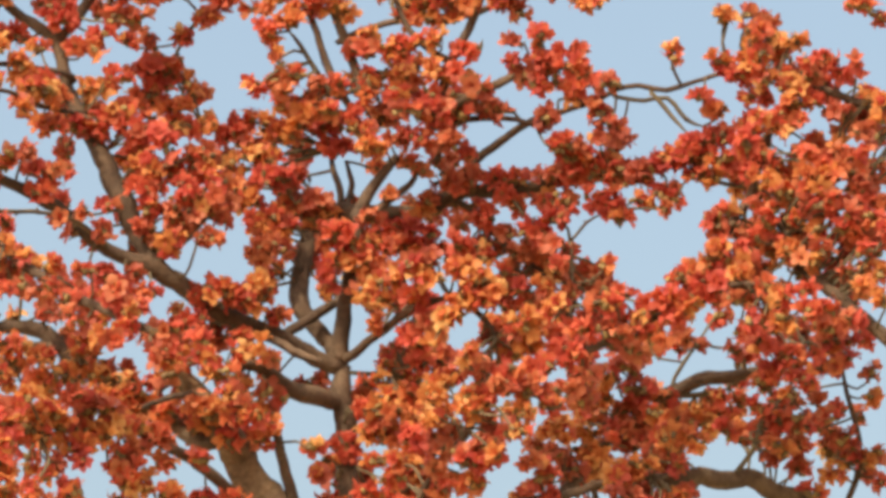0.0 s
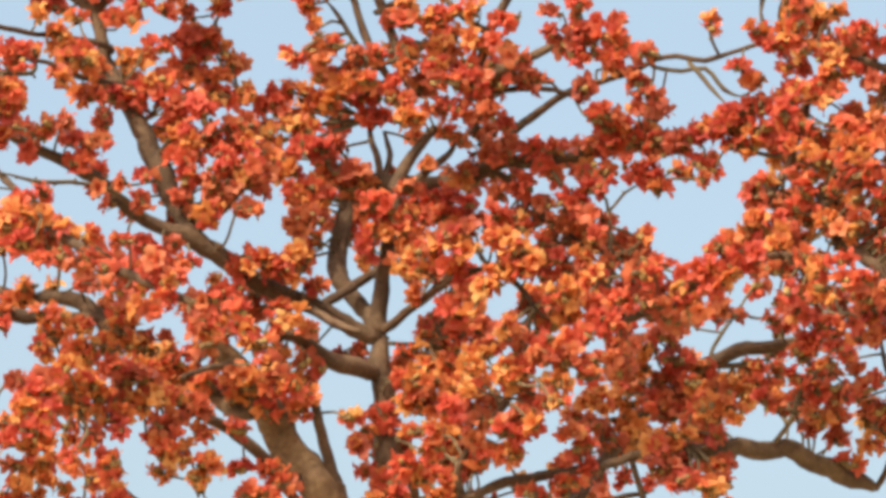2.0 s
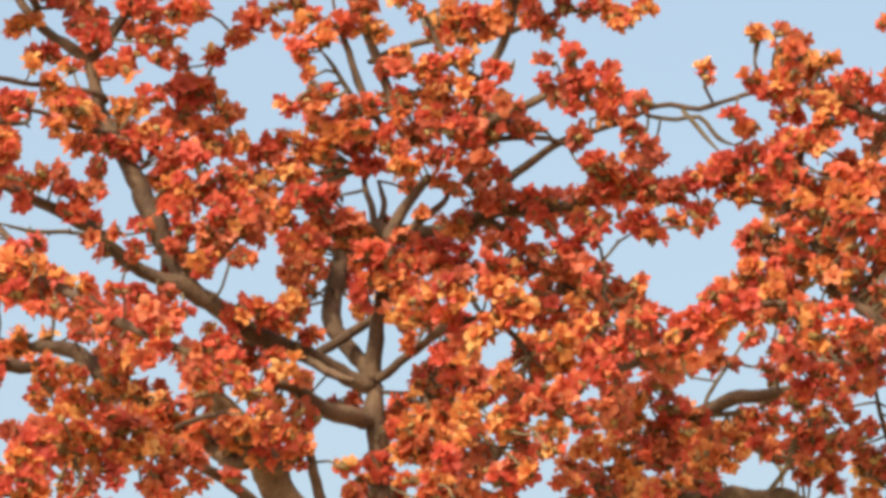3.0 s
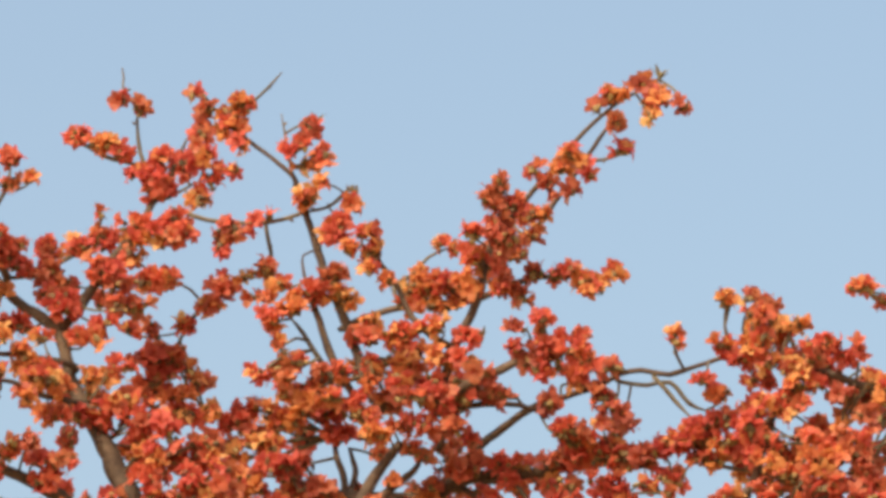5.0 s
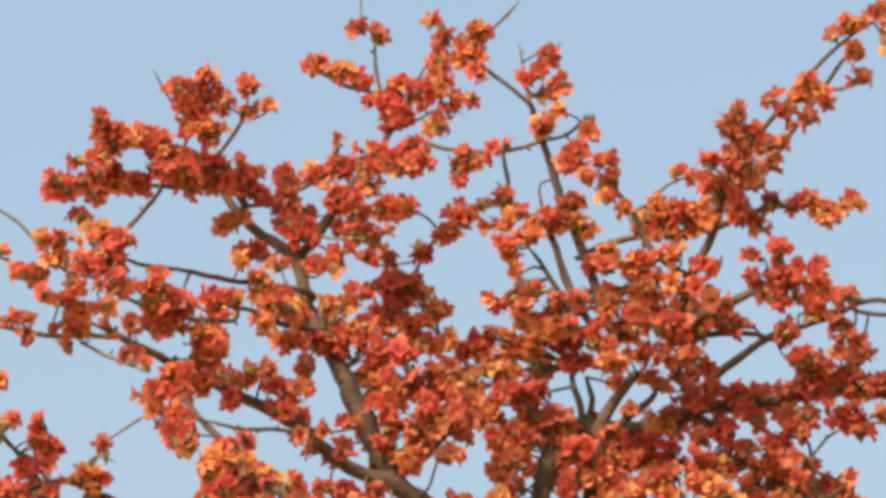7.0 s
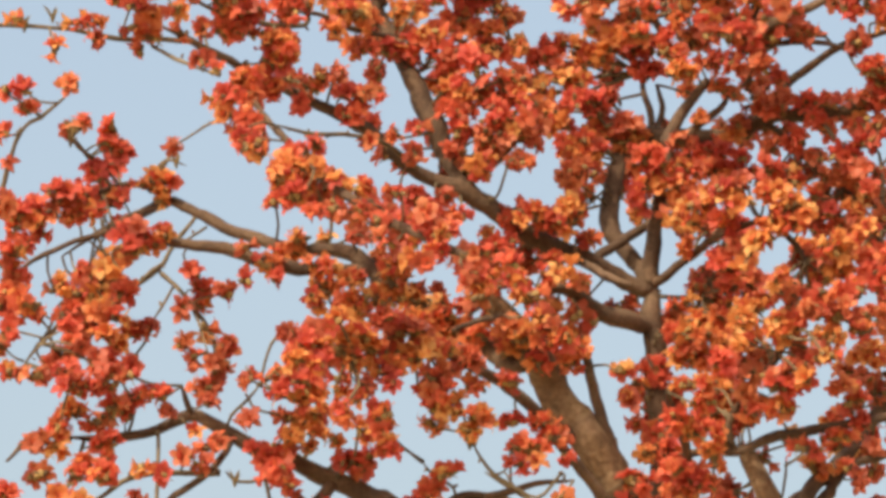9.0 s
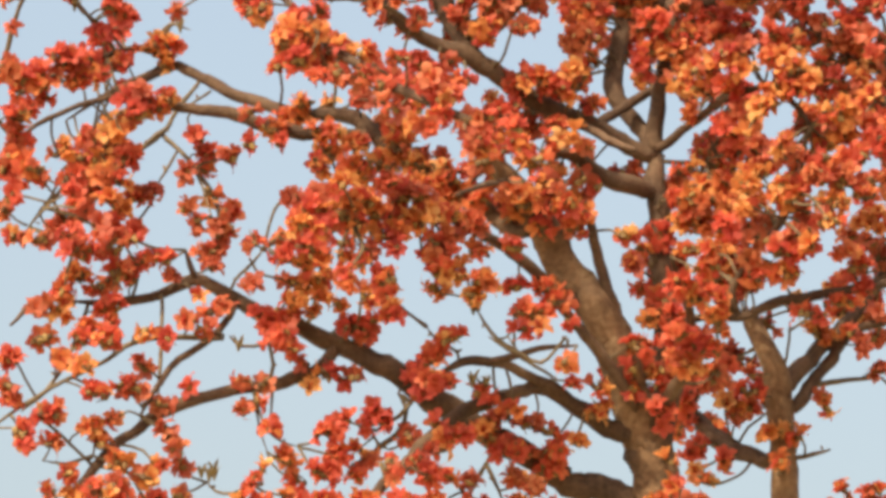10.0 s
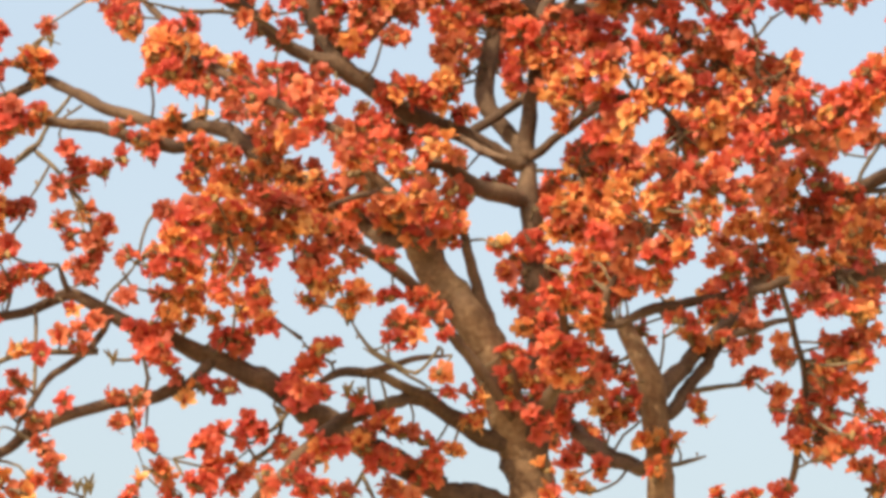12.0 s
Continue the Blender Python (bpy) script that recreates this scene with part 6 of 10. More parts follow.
part = limb("branch", [(1.21, 0.18, 12.06, 0.014), (1.23, 0.14, 12.01, 0.014), (1.02, -0.01, 12.02, 0.017), (0.81, -0.15, 11.98, 0.020), (0.64, -0.27,
    11.92, 0.009)])
sprays(part, [(1.27, 0.10, 12.04, 1.25, 0.02, 12.06, 0.070, 2),
             (0.79, -0.23, 12.04, 0.91, -0.23, 12.01, 0.066, 2),
             (0.72, -0.26, 12.00, 0.73, -0.33, 11.95, 0.049, 0),
             (0.92, -0.22, 12.05, 0.97, -0.21, 12.01, 0.053, 2),
             (1.28, -0.03, 11.83, 1.42, -0.12, 11.84, 0.074, 0),
             (0.63, -0.40, 11.82, 0.70, -0.45, 11.74, 0.056, 2),
             (0.71, 0.04, 12.00, 0.68, 0.04, 12.02, 0.058, 2)])
part = limb("branch", [(0.66, 0.22, 12.74, 0.017), (0.77, 0.19, 12.73, 0.021), (1.01, 0.11, 12.81, 0.021), (1.22, 0.04, 12.84, 0.017), (1.43, -0.03,
    12.83, 0.017), (1.60, -0.08, 12.79, 0.006)])
sprays(part, [(0.71, 0.10, 12.67, 0.32, 0.09, 12.67, 0.053, 1),
             (0.71, 0.04, 12.76, 0.60, 0.07, 12.83, 0.097, 0),
             (1.05, 0.00, 12.75, 0.92, -0.00, 12.77, 0.093, 1),
             (1.10, -0.05, 12.70, 1.09, -0.13, 12.64, 0.049, 2),
             (1.21, 0.01, 12.84, 1.14, -0.04, 12.83, 0.053, 2),
             (1.28, -0.08, 12.81, 1.36, -0.12, 12.82, 0.066, 2),
             (1.40, -0.13, 12.83, 1.39, -0.17, 12.83, 0.046, 0),
             (1.52, -0.08, 12.78, 1.47, -0.19, 12.76, 0.074, 1),
             (1.61, -0.13, 12.81, 1.66, -0.15, 12.79, 0.053, 1),
             (1.60, -0.15, 12.71, 1.49, -0.18, 12.69, 0.046, 1)])
part = limb("twig", [(-2.52, -0.56, 9.47, 0.010), (-2.48, -0.65, 9.55, 0.010), (-2.37, -0.77, 9.63, 0.010), (-2.30, -0.86, 9.70, 0.005)])
sprays(part, [(-2.16, -0.72, 9.54, -2.11, -0.71, 9.52, 0.046, 2),
             (-2.15, -0.98, 10.00, -2.08, -1.07, 9.96, 0.049, 2),
             (-2.20, -0.95, 9.76, -2.10, -0.96, 9.74, 0.049, 1),
             (-2.39, -0.77, 9.50, -2.34, -0.83, 9.48, 0.034, 2),
             (-2.33, -1.02, 9.68, -2.34, -1.03, 9.71, 0.025, 2),
             (-2.21, -1.04, 9.64, -2.13, -1.02, 9.61, 0.056, 0),
             (-2.09, -1.06, 9.69, -1.96, -1.07, 9.67, 0.085, 0),
             (-2.06, -0.98, 9.59, -1.93, -1.02, 9.58, 0.078, 1),
             (-1.85, -0.70, 9.77, -1.83, -0.70, 9.77, 0.058, 0)])
part = limb("branch", [(-2.47, -0.55, 9.45, 0.024), (-2.51, -0.62, 9.34, 0.024), (-2.63, -0.75, 9.16, 0.023), (-2.78, -0.88, 9.03, 0.023), (-2.90,
    -1.02, 8.83, 0.020), (-2.98, -1.15, 8.64, 0.009)])
sprays(part, [(-2.84, -1.14, 8.58, -2.82, -1.17, 8.51, 0.043, 2),
             (-2.77, -1.19, 8.43, -2.78, -1.27, 8.42, 0.025, 2),
             (-3.14, -1.22, 8.60, -3.15, -1.24, 8.61, 0.046, 1),
             (-2.89, -1.09, 8.74, -2.86, -1.06, 8.71, 0.052, 2),
             (-2.50, -0.75, 9.35, -2.55, -0.76, 9.36, 0.034, 2),
             (-2.98, -1.26, 8.76, -3.03, -1.21, 8.84, 0.049, 2),
             (-3.09, -1.20, 8.79, -3.05, -1.25, 8.80, 0.063, 0)])
part = limb("twig", [(-2.58, -0.70, 9.22, 0.017), (-2.54, -0.74, 9.18, 0.017), (-2.82, -0.93, 9.15, 0.017), (-3.04, -1.09, 9.08, 0.017), (-3.22,
    -1.24, 8.92, 0.013), (-3.41, -1.39, 8.79, 0.013), (-3.61, -1.56, 8.63, 0.013), (-3.82, -1.75, 8.42, 0.006)])
sprays(part, [(-3.61, -1.60, 8.39, -3.60, -1.51, 8.40, 0.042, 0),
             (-2.59, -0.85, 9.31, -2.62, -0.86, 9.33, 0.040, 0),
             (-2.97, -1.22, 9.14, -2.95, -1.22, 9.11, 0.043, 1),
             (-2.69, -0.98, 9.24, -2.77, -1.05, 9.22, 0.034, 2),
             (-2.66, -0.92, 9.21, -2.60, -0.89, 9.20, 0.049, 2),
             (-2.84, -1.01, 9.13, -2.82, -1.08, 9.11, 0.025, 0),
             (-3.21, -1.26, 9.07, -3.15, -1.36, 9.04, 0.075, 0),
             (-3.33, -1.36, 8.87, -3.27, -1.44, 8.86, 0.038, 1),
             (-3.68, -1.71, 8.70, -3.71, -1.76, 8.71, 0.054, 2),
             (-3.67, -1.64, 8.61, -3.68, -1.68, 8.63, 0.054, 0),
             (-3.65, -1.79, 8.44, -3.59, -1.84, 8.39, 0.059, 0)])
sprays(part, [(-3.26, -1.47, 8.73, -3.22, -1.52, 8.69, 0.059, 0),
             (-3.16, -1.45, 8.69, -3.16, -1.53, 8.69, 0.046, 0)])
part = limb("bough", [(-0.72, -0.52, 9.94, 0.051), (-0.81, -0.47, 9.89, 0.051), (-1.12, -0.31, 10.13, 0.051), (-1.40, -0.18, 10.34, 0.051), (-1.62,
    -0.07, 10.53, 0.051), (-1.78, 0.01, 10.67, 0.051), (-1.94, 0.08, 10.74, 0.044), (-2.15, 0.17, 10.74, 0.041), (-2.36, 0.26, 10.82, 0.038), (-2.58,
    0.35, 10.92, 0.038), (-2.80, 0.44, 11.04, 0.034), (-3.00, 0.53, 11.15, 0.031), (-3.16, 0.60, 11.09, 0.021), (-3.41, 0.71, 11.00, 0.017), (-3.67,
    0.83, 10.86, 0.006)])
sprays(part, [(-0.97, -0.28, 10.39, -0.95, -0.28, 10.40, 0.058, 2),
             (-0.96, -0.17, 10.27, -0.95, -0.17, 10.28, 0.058, 1),
             (-0.75, -0.09, 10.04, -0.71, -0.09, 10.04, 0.058, 0),
             (-1.42, 0.12, 10.17, -1.44, 0.12, 10.17, 0.058, 1),
             (-1.19, -0.13, 9.96, -1.18, -0.13, 9.95, 0.058, 2),
             (-1.67, 0.27, 10.89, -1.63, 0.27, 10.88, 0.058, 0),
             (-2.30, 0.04, 11.01, -2.30, -0.04, 11.00, 0.032, 1),
             (-1.82, -0.17, 10.75, -1.68, -0.22, 10.72, 0.053, 2),
             (-1.47, -0.24, 10.47, -1.57, -0.26, 10.46, 0.085, 1),
             (-2.11, 0.07, 10.80, -2.17, 0.00, 10.78, 0.049, 1),
             (-2.18, 0.13, 10.73, -2.28, 0.10, 10.71, 0.074, 1)])
sprays(part, [(-1.57, -0.26, 10.32, -1.68, -0.21, 10.35, 0.074, 1),
             (-1.38, -0.24, 10.33, -1.47, -0.28, 10.35, 0.074, 1),
             (-1.36, -0.38, 10.22, -1.46, -0.37, 10.21, 0.066, 1),
             (-1.22, -0.41, 10.28, -1.32, -0.41, 10.28, 0.056, 1),
             (-1.15, -0.41, 10.21, -1.32, -0.42, 10.20, 0.078, 0),
             (-1.15, -0.43, 10.12, -1.26, -0.37, 10.12, 0.066, 1),
             (-0.98, -0.47, 10.06, -1.08, -0.46, 10.07, 0.066, 0),
             (-3.57, 0.66, 10.73, -3.50, 0.66, 10.74, 0.059, 0),
             (-1.84, 0.36, 10.93, -1.80, 0.36, 10.93, 0.058, 2),
             (-2.01, 0.42, 10.87, -2.00, 0.42, 10.88, 0.058, 1),
             (-1.70, 0.33, 10.59, -1.69, 0.33, 10.59, 0.058, 1)])
sprays(part, [(-1.29, 0.15, 10.48, -1.27, 0.15, 10.47, 0.058, 1),
             (-1.12, 0.03, 10.37, -1.10, 0.03, 10.36, 0.058, 0),
             (-1.08, 0.05, 10.23, -1.04, 0.05, 10.25, 0.058, 0),
             (-0.93, -0.10, 10.12, -0.92, -0.10, 10.11, 0.058, 0),
             (-0.87, -0.15, 10.01, -0.82, -0.15, 10.03, 0.058, 2),
             (-3.58, 0.99, 10.73, -3.57, 0.99, 10.72, 0.058, 2),
             (-1.54, -0.21, 10.61, -1.51, -0.23, 10.64, 0.053, 1),
             (-1.60, -0.14, 10.59, -1.57, -0.23, 10.57, 0.032, 1),
             (-1.71, -0.26, 10.36, -1.81, -0.33, 10.34, 0.085, 1),
             (-1.68, 0.29, 10.74, -1.66, 0.29, 10.72, 0.058, 1),
             (-1.80, 0.28, 10.68, -1.79, 0.28, 10.70, 0.058, 1)])
sprays(part, [(-1.76, 0.26, 10.65, -1.73, 0.26, 10.67, 0.058, 1),
             (-1.70, 0.35, 10.67, -1.69, 0.35, 10.68, 0.058, 2),
             (-3.36, 0.88, 11.05, -3.31, 0.88, 11.06, 0.058, 2),
             (-3.39, 0.92, 10.88, -3.37, 0.92, 10.87, 0.058, 1),
             (-3.42, 0.83, 11.26, -3.39, 0.83, 11.27, 0.058, 0),
             (-3.49, 0.88, 11.20, -3.53, 0.88, 11.20, 0.058, 1),
             (-3.40, 0.91, 11.21, -3.36, 0.91, 11.21, 0.058, 2),
             (-3.72, 0.65, 11.06, -3.75, 0.65, 11.07, 0.058, 2),
             (-3.44, 0.72, 11.32, -3.45, 0.72, 11.34, 0.058, 0)])
part = limb("bough", [(-1.64, -0.06, 10.55, 0.024), (-1.81, -0.07, 10.57, 0.034), (-2.13, -0.10, 10.58, 0.044), (-2.40, -0.13, 10.63, 0.041), (-2.64,
    -0.15, 10.69, 0.037), (-2.86, -0.17, 10.72, 0.031), (-3.05, -0.19, 10.72, 0.024), (-3.25, -0.21, 10.66, 0.008)])
sprays(part, [(-3.16, -0.27, 10.73, -3.09, -0.33, 10.74, 0.071, 0),
             (-3.08, -0.28, 10.70, -2.97, -0.28, 10.69, 0.062, 1),
             (-2.96, -0.26, 10.77, -2.92, -0.33, 10.72, 0.043, 1),
             (-3.16, -0.29, 10.62, -3.04, -0.31, 10.64, 0.040, 1),
             (-2.36, -0.20, 10.58, -2.26, -0.21, 10.57, 0.046, 1),
             (-2.42, -0.29, 10.66, -2.44, -0.34, 10.66, 0.031, 2),
             (-2.27, -0.24, 10.47, -2.27, -0.27, 10.48, 0.028, 0),
             (-2.05, -0.25, 10.55, -1.91, -0.25, 10.54, 0.053, 1),
             (-1.75, -0.15, 10.48, -1.85, -0.16, 10.48, 0.056, 1),
             (-2.01, -0.26, 10.43, -1.91, -0.26, 10.41, 0.074, 1),
             (-2.01, -0.34, 10.33, -2.04, -0.40, 10.34, 0.042, 1)])
sprays(part, [(-1.91, -0.25, 10.29, -1.81, -0.27, 10.29, 0.070, 1),
             (-2.43, -0.37, 10.44, -2.47, -0.38, 10.44, 0.034, 0),
             (-3.19, -0.27, 10.75, -3.14, -0.37, 10.65, 0.067, 0),
             (-3.20, -0.28, 10.52, -3.30, -0.36, 10.52, 0.046, 1),
             (-2.01, -0.23, 10.32, -2.00, -0.23, 10.32, 0.058, 1),
             (-1.74, 0.02, 10.33, -1.72, 0.02, 10.32, 0.058, 1),
             (-2.79, -0.19, 10.55, -2.74, -0.14, 10.53, 0.040, 0)])
part = limb("branch", [(-2.95, 0.51, 11.14, 0.024), (-3.14, 0.39, 11.02, 0.021), (-3.34, 0.27, 10.88, 0.021), (-3.53, 0.16, 10.80, 0.017), (-3.73,
    0.04, 10.67, 0.017), (-3.91, -0.09, 10.50, 0.006)])
sprays(part, [(-3.02, 0.46, 11.12, -3.05, 0.42, 11.12, 0.034, 1),
             (-3.94, -0.19, 10.32, -3.92, -0.19, 10.31, 0.067, 0),
             (-3.25, 0.33, 11.11, -3.28, 0.29, 11.11, 0.050, 0),
             (-3.39, 0.20, 11.01, -3.40, 0.20, 11.02, 0.038, 1),
             (-3.34, 0.40, 10.61, -3.29, 0.40, 10.60, 0.058, 2),
             (-3.40, 0.37, 10.56, -3.37, 0.37, 10.54, 0.058, 0),
             (-3.41, 0.39, 10.59, -3.40, 0.39, 10.59, 0.058, 2),
             (-3.66, 0.27, 10.52, -3.67, 0.27, 10.52, 0.058, 2),
             (-3.88, -0.19, 10.41, -3.92, -0.24, 10.40, 0.063, 0),
             (-3.89, 0.25, 10.44, -3.91, 0.25, 10.42, 0.058, 2)])
part = limb("branch", [(-3.01, 0.54, 11.14, 0.021), (-3.04, 0.52, 11.19, 0.021), (-3.24, 0.45, 11.23, 0.017), (-3.42, 0.39, 11.16, 0.017), (-3.62,
    0.31, 11.07, 0.017), (-3.82, 0.24, 10.93, 0.008)])
sprays(part, [(-3.11, 0.43, 11.18, -2.99, 0.45, 11.18, 0.046, 1),
             (-3.69, 0.16, 11.10, -3.57, 0.17, 11.11, 0.071, 0),
             (-3.48, 0.30, 11.12, -3.53, 0.29, 11.14, 0.059, 0),
             (-3.54, 0.25, 11.07, -3.64, 0.18, 11.05, 0.079, 2),
             (-3.77, 0.11, 10.99, -3.75, 0.11, 10.99, 0.059, 0),
             (-3.83, 0.09, 10.96, -3.94, 0.12, 10.94, 0.079, 0),
             (-3.80, 0.14, 10.91, -3.73, 0.11, 10.89, 0.054, 1),
             (-3.61, 0.26, 10.97, -3.47, 0.22, 10.99, 0.059, 1),
             (-3.73, 0.20, 10.85, -3.74, 0.14, 10.84, 0.033, 2),
             (-3.92, 0.40, 10.93, -3.92, 0.40, 10.95, 0.058, 0),
             (-3.16, 0.41, 11.23, -2.97, 0.43, 11.25, 0.058, 1)])
sprays(part, [(-3.87, 0.40, 10.83, -3.90, 0.40, 10.81, 0.058, 0)])
part = limb("twig", [(-3.29, 0.43, 11.22, 0.010), (-3.40, 0.24, 11.32, 0.010), (-3.51, 0.08, 11.37, 0.010), (-3.55, -0.02, 11.42, 0.005)])
sprays(part, [(-3.24, 0.26, 11.36, -3.21, 0.21, 11.35, 0.031, 0),
             (-3.47, -0.22, 11.45, -3.46, -0.23, 11.44, 0.022, 2),
             (-3.36, 0.09, 11.40, -3.28, 0.12, 11.41, 0.057, 0),
             (-3.31, 0.12, 11.35, -3.24, 0.17, 11.35, 0.063, 0),
             (-3.56, 0.02, 11.47, -3.55, 0.04, 11.46, 0.029, 2),
             (-3.30, 0.15, 11.48, -3.31, 0.06, 11.52, 0.041, 0),
             (-3.44, 0.19, 11.25, -3.40, 0.15, 11.24, 0.046, 0)])
part = limb("twig", [(-3.13, 0.49, 11.21, 0.010), (-3.12, 0.49, 11.24, 0.010), (-3.02, 0.49, 11.35, 0.010), (-2.95, 0.49, 11.49, 0.005)])
sprays(part, [(-2.95, 0.42, 11.48, -2.96, 0.40, 11.46, 0.037, 2)])
part = limb("twig", [(-3.01, 0.49, 11.37, 0.010), (-3.08, 0.49, 11.30, 0.010), (-3.18, 0.49, 11.22, 0.005)])
sprays(part, [(-3.33, 0.74, 11.39, -3.35, 0.74, 11.40, 0.058, 0)])
limb("twig", [(-3.10, 0.49, 11.28, 0.010), (-3.00, 0.41, 11.37, 0.010), (-2.87, 0.34, 11.32, 0.003)])
limb("twig", [(-3.34, 0.41, 11.19, 0.014), (-3.35, 0.39, 11.22, 0.014), (-3.45, 0.27, 11.34, 0.014), (-3.54, 0.17, 11.42, 0.014), (-3.59, 0.11, 11.48,
    0.005)])
part = limb("twig", [(-2.81, 0.45, 11.04, 0.014), (-2.83, 0.41, 10.98, 0.014), (-2.92, 0.33, 10.83, 0.017), (-3.02, 0.22, 10.63, 0.014), (-3.14, 0.13,
    10.52, 0.014), (-3.34, 0.00, 10.36, 0.005)])
sprays(part, [(-3.28, 0.27, 10.43, -3.30, 0.27, 10.41, 0.058, 0),
             (-3.41, 0.25, 10.38, -3.43, 0.25, 10.36, 0.058, 1),
             (-3.37, 0.29, 10.29, -3.40, 0.29, 10.30, 0.058, 1),
             (-3.28, 0.09, 10.13, -3.25, 0.09, 10.13, 0.058, 1)])
part = limb("twig", [(-3.02, 0.22, 10.63, 0.014), (-2.86, 0.04, 10.47, 0.014), (-2.74, -0.16, 10.25, 0.010), (-2.65, -0.38, 9.99, 0.005)])
sprays(part, [(-2.80, -0.20, 10.31, -2.87, -0.21, 10.30, 0.034, 2),
             (-2.79, -0.44, 10.02, -2.81, -0.50, 10.01, 0.031, 2),
             (-2.72, -0.46, 9.94, -2.73, -0.48, 9.96, 0.028, 2),
             (-2.75, -0.01, 10.46, -2.68, -0.05, 10.45, 0.052, 2),
             (-2.61, -0.08, 10.42, -2.54, -0.13, 10.41, 0.052, 2),
             (-2.75, -0.03, 10.36, -2.70, -0.00, 10.35, 0.034, 1)])
part = limb("twig", [(-2.99, 0.19, 10.60, 0.014), (-2.88, 0.14, 10.50, 0.014), (-2.75, 0.06, 10.33, 0.014), (-2.64, -0.02, 10.13, 0.014), (-2.64,
    -0.11, 9.87, 0.006)])
sprays(part, [(-2.71, -0.07, 10.23, -2.68, -0.09, 10.19, 0.043, 1),
             (-2.54, -0.10, 10.10, -2.59, -0.15, 10.09, 0.037, 2),
             (-2.66, -0.19, 9.96, -2.63, -0.21, 9.92, 0.052, 2),
             (-2.57, -0.17, 9.97, -2.54, -0.14, 9.96, 0.037, 2),
             (-2.65, -0.19, 9.82, -2.73, -0.17, 9.81, 0.055, 2),
             (-2.63, -0.15, 9.88, -2.61, -0.16, 9.86, 0.040, 0)])
limb("twig", [(-2.74, 0.41, 10.95, 0.010), (-2.81, 0.34, 10.88, 0.010), (-2.87, 0.26, 10.81, 0.007)])
part = limb("twig", [(-2.92, 0.15, 10.51, 0.010), (-2.99, 0.15, 10.38, 0.010), (-3.04, 0.15, 10.29, 0.003)])
sprays(part, [(-3.13, 0.02, 10.20, -3.18, 0.03, 10.19, 0.065, 0),
             (-3.03, 0.06, 10.23, -3.08, 0.02, 10.22, 0.052, 2),
             (-3.18, 0.03, 9.99, -3.14, -0.08, 9.95, 0.040, 0)])
part = limb("twig", [(-2.97, 0.27, 10.72, 0.015), (-3.00, 0.22, 10.66, 0.017), (-3.07, 0.09, 10.58, 0.017), (-3.18, -0.04, 10.42, 0.014), (-3.31,
    -0.18, 10.27, 0.006)])
sprays(part, [(-3.19, -0.11, 10.44, -3.17, -0.13, 10.41, 0.031, 0),
             (-3.19, -0.11, 10.38, -3.23, -0.11, 10.43, 0.063, 0),
             (-3.34, -0.24, 10.30, -3.31, -0.30, 10.23, 0.059, 1),
             (-3.23, -0.25, 10.23, -3.24, -0.30, 10.24, 0.046, 0),
             (-3.31, -0.29, 10.11, -3.25, -0.34, 10.11, 0.059, 1),
             (-3.39, -0.18, 10.49, -3.40, -0.21, 10.49, 0.046, 2)])
part = limb("twig", [(2.12, 0.00, 11.78, 0.010), (2.16, 0.00, 11.67, 0.010), (2.36, 0.00, 11.61, 0.014), (2.50, 0.00, 11.58, 0.006)])
sprays(part, [(2.03, -0.10, 11.48, 1.90, -0.07, 11.53, 0.049, 0),
             (2.14, -0.08, 11.65, 2.28, -0.12, 11.62, 0.074, 1),
             (2.45, -0.08, 11.63, 2.43, -0.17, 11.62, 0.038, 1),
             (2.36, 0.29, 11.76, 2.37, 0.29, 11.78, 0.058, 1),
             (2.46, 0.19, 11.72, 2.43, 0.19, 11.74, 0.058, 1),
             (2.43, 0.29, 11.67, 2.42, 0.29, 11.69, 0.058, 1),
             (2.51, 0.23, 11.78, 2.52, 0.23, 11.79, 0.058, 2),
             (2.63, 0.24, 11.77, 2.61, 0.24, 11.79, 0.058, 0),
             (2.54, 0.22, 11.59, 2.52, 0.22, 11.62, 0.058, 2),
             (2.57, 0.12, 11.59, 2.59, 0.12, 11.56, 0.058, 2)])
part = limb("twig", [(-2.95, 0.49, 11.49, 0.007), (-2.85, 0.49, 11.55, 0.007), (-2.78, 0.49, 11.60, 0.010), (-2.68, 0.49, 11.66, 0.005)])
sprays(part, [(-2.70, 0.43, 11.69, -2.61, 0.36, 11.63, 0.066, 1),
             (-2.53, 0.30, 11.50, -2.55, 0.27, 11.50, 0.025, 2)])
part = limb("bough", [(-0.36, -0.28, 9.41, 0.054), (-0.26, -0.33, 9.47, 0.054), (-0.28, -0.37, 9.56, 0.041), (-0.32, -0.44, 9.72, 0.034), (-0.36,
    -0.51, 9.88, 0.030), (-0.39, -0.58, 10.04, 0.012)])
sprays(part, [(-0.47, -0.82, 10.00, -0.63, -0.80, 9.99, 0.066, 1),
             (-0.44, -0.63, 9.97, -0.38, -0.69, 9.97, 0.042, 1),
             (-0.41, -0.62, 9.87, -0.50, -0.69, 9.88, 0.053, 1),
             (-0.20, -0.71, 9.83, -0.14, -0.68, 9.82, 0.049, 1)])
part = limb("twig", [(0.11, 0.17, 12.26, 0.017), (-0.02, 0.23, 12.24, 0.017), (0.06, 0.27, 12.33, 0.014), (0.17, 0.32, 12.41, 0.006)])
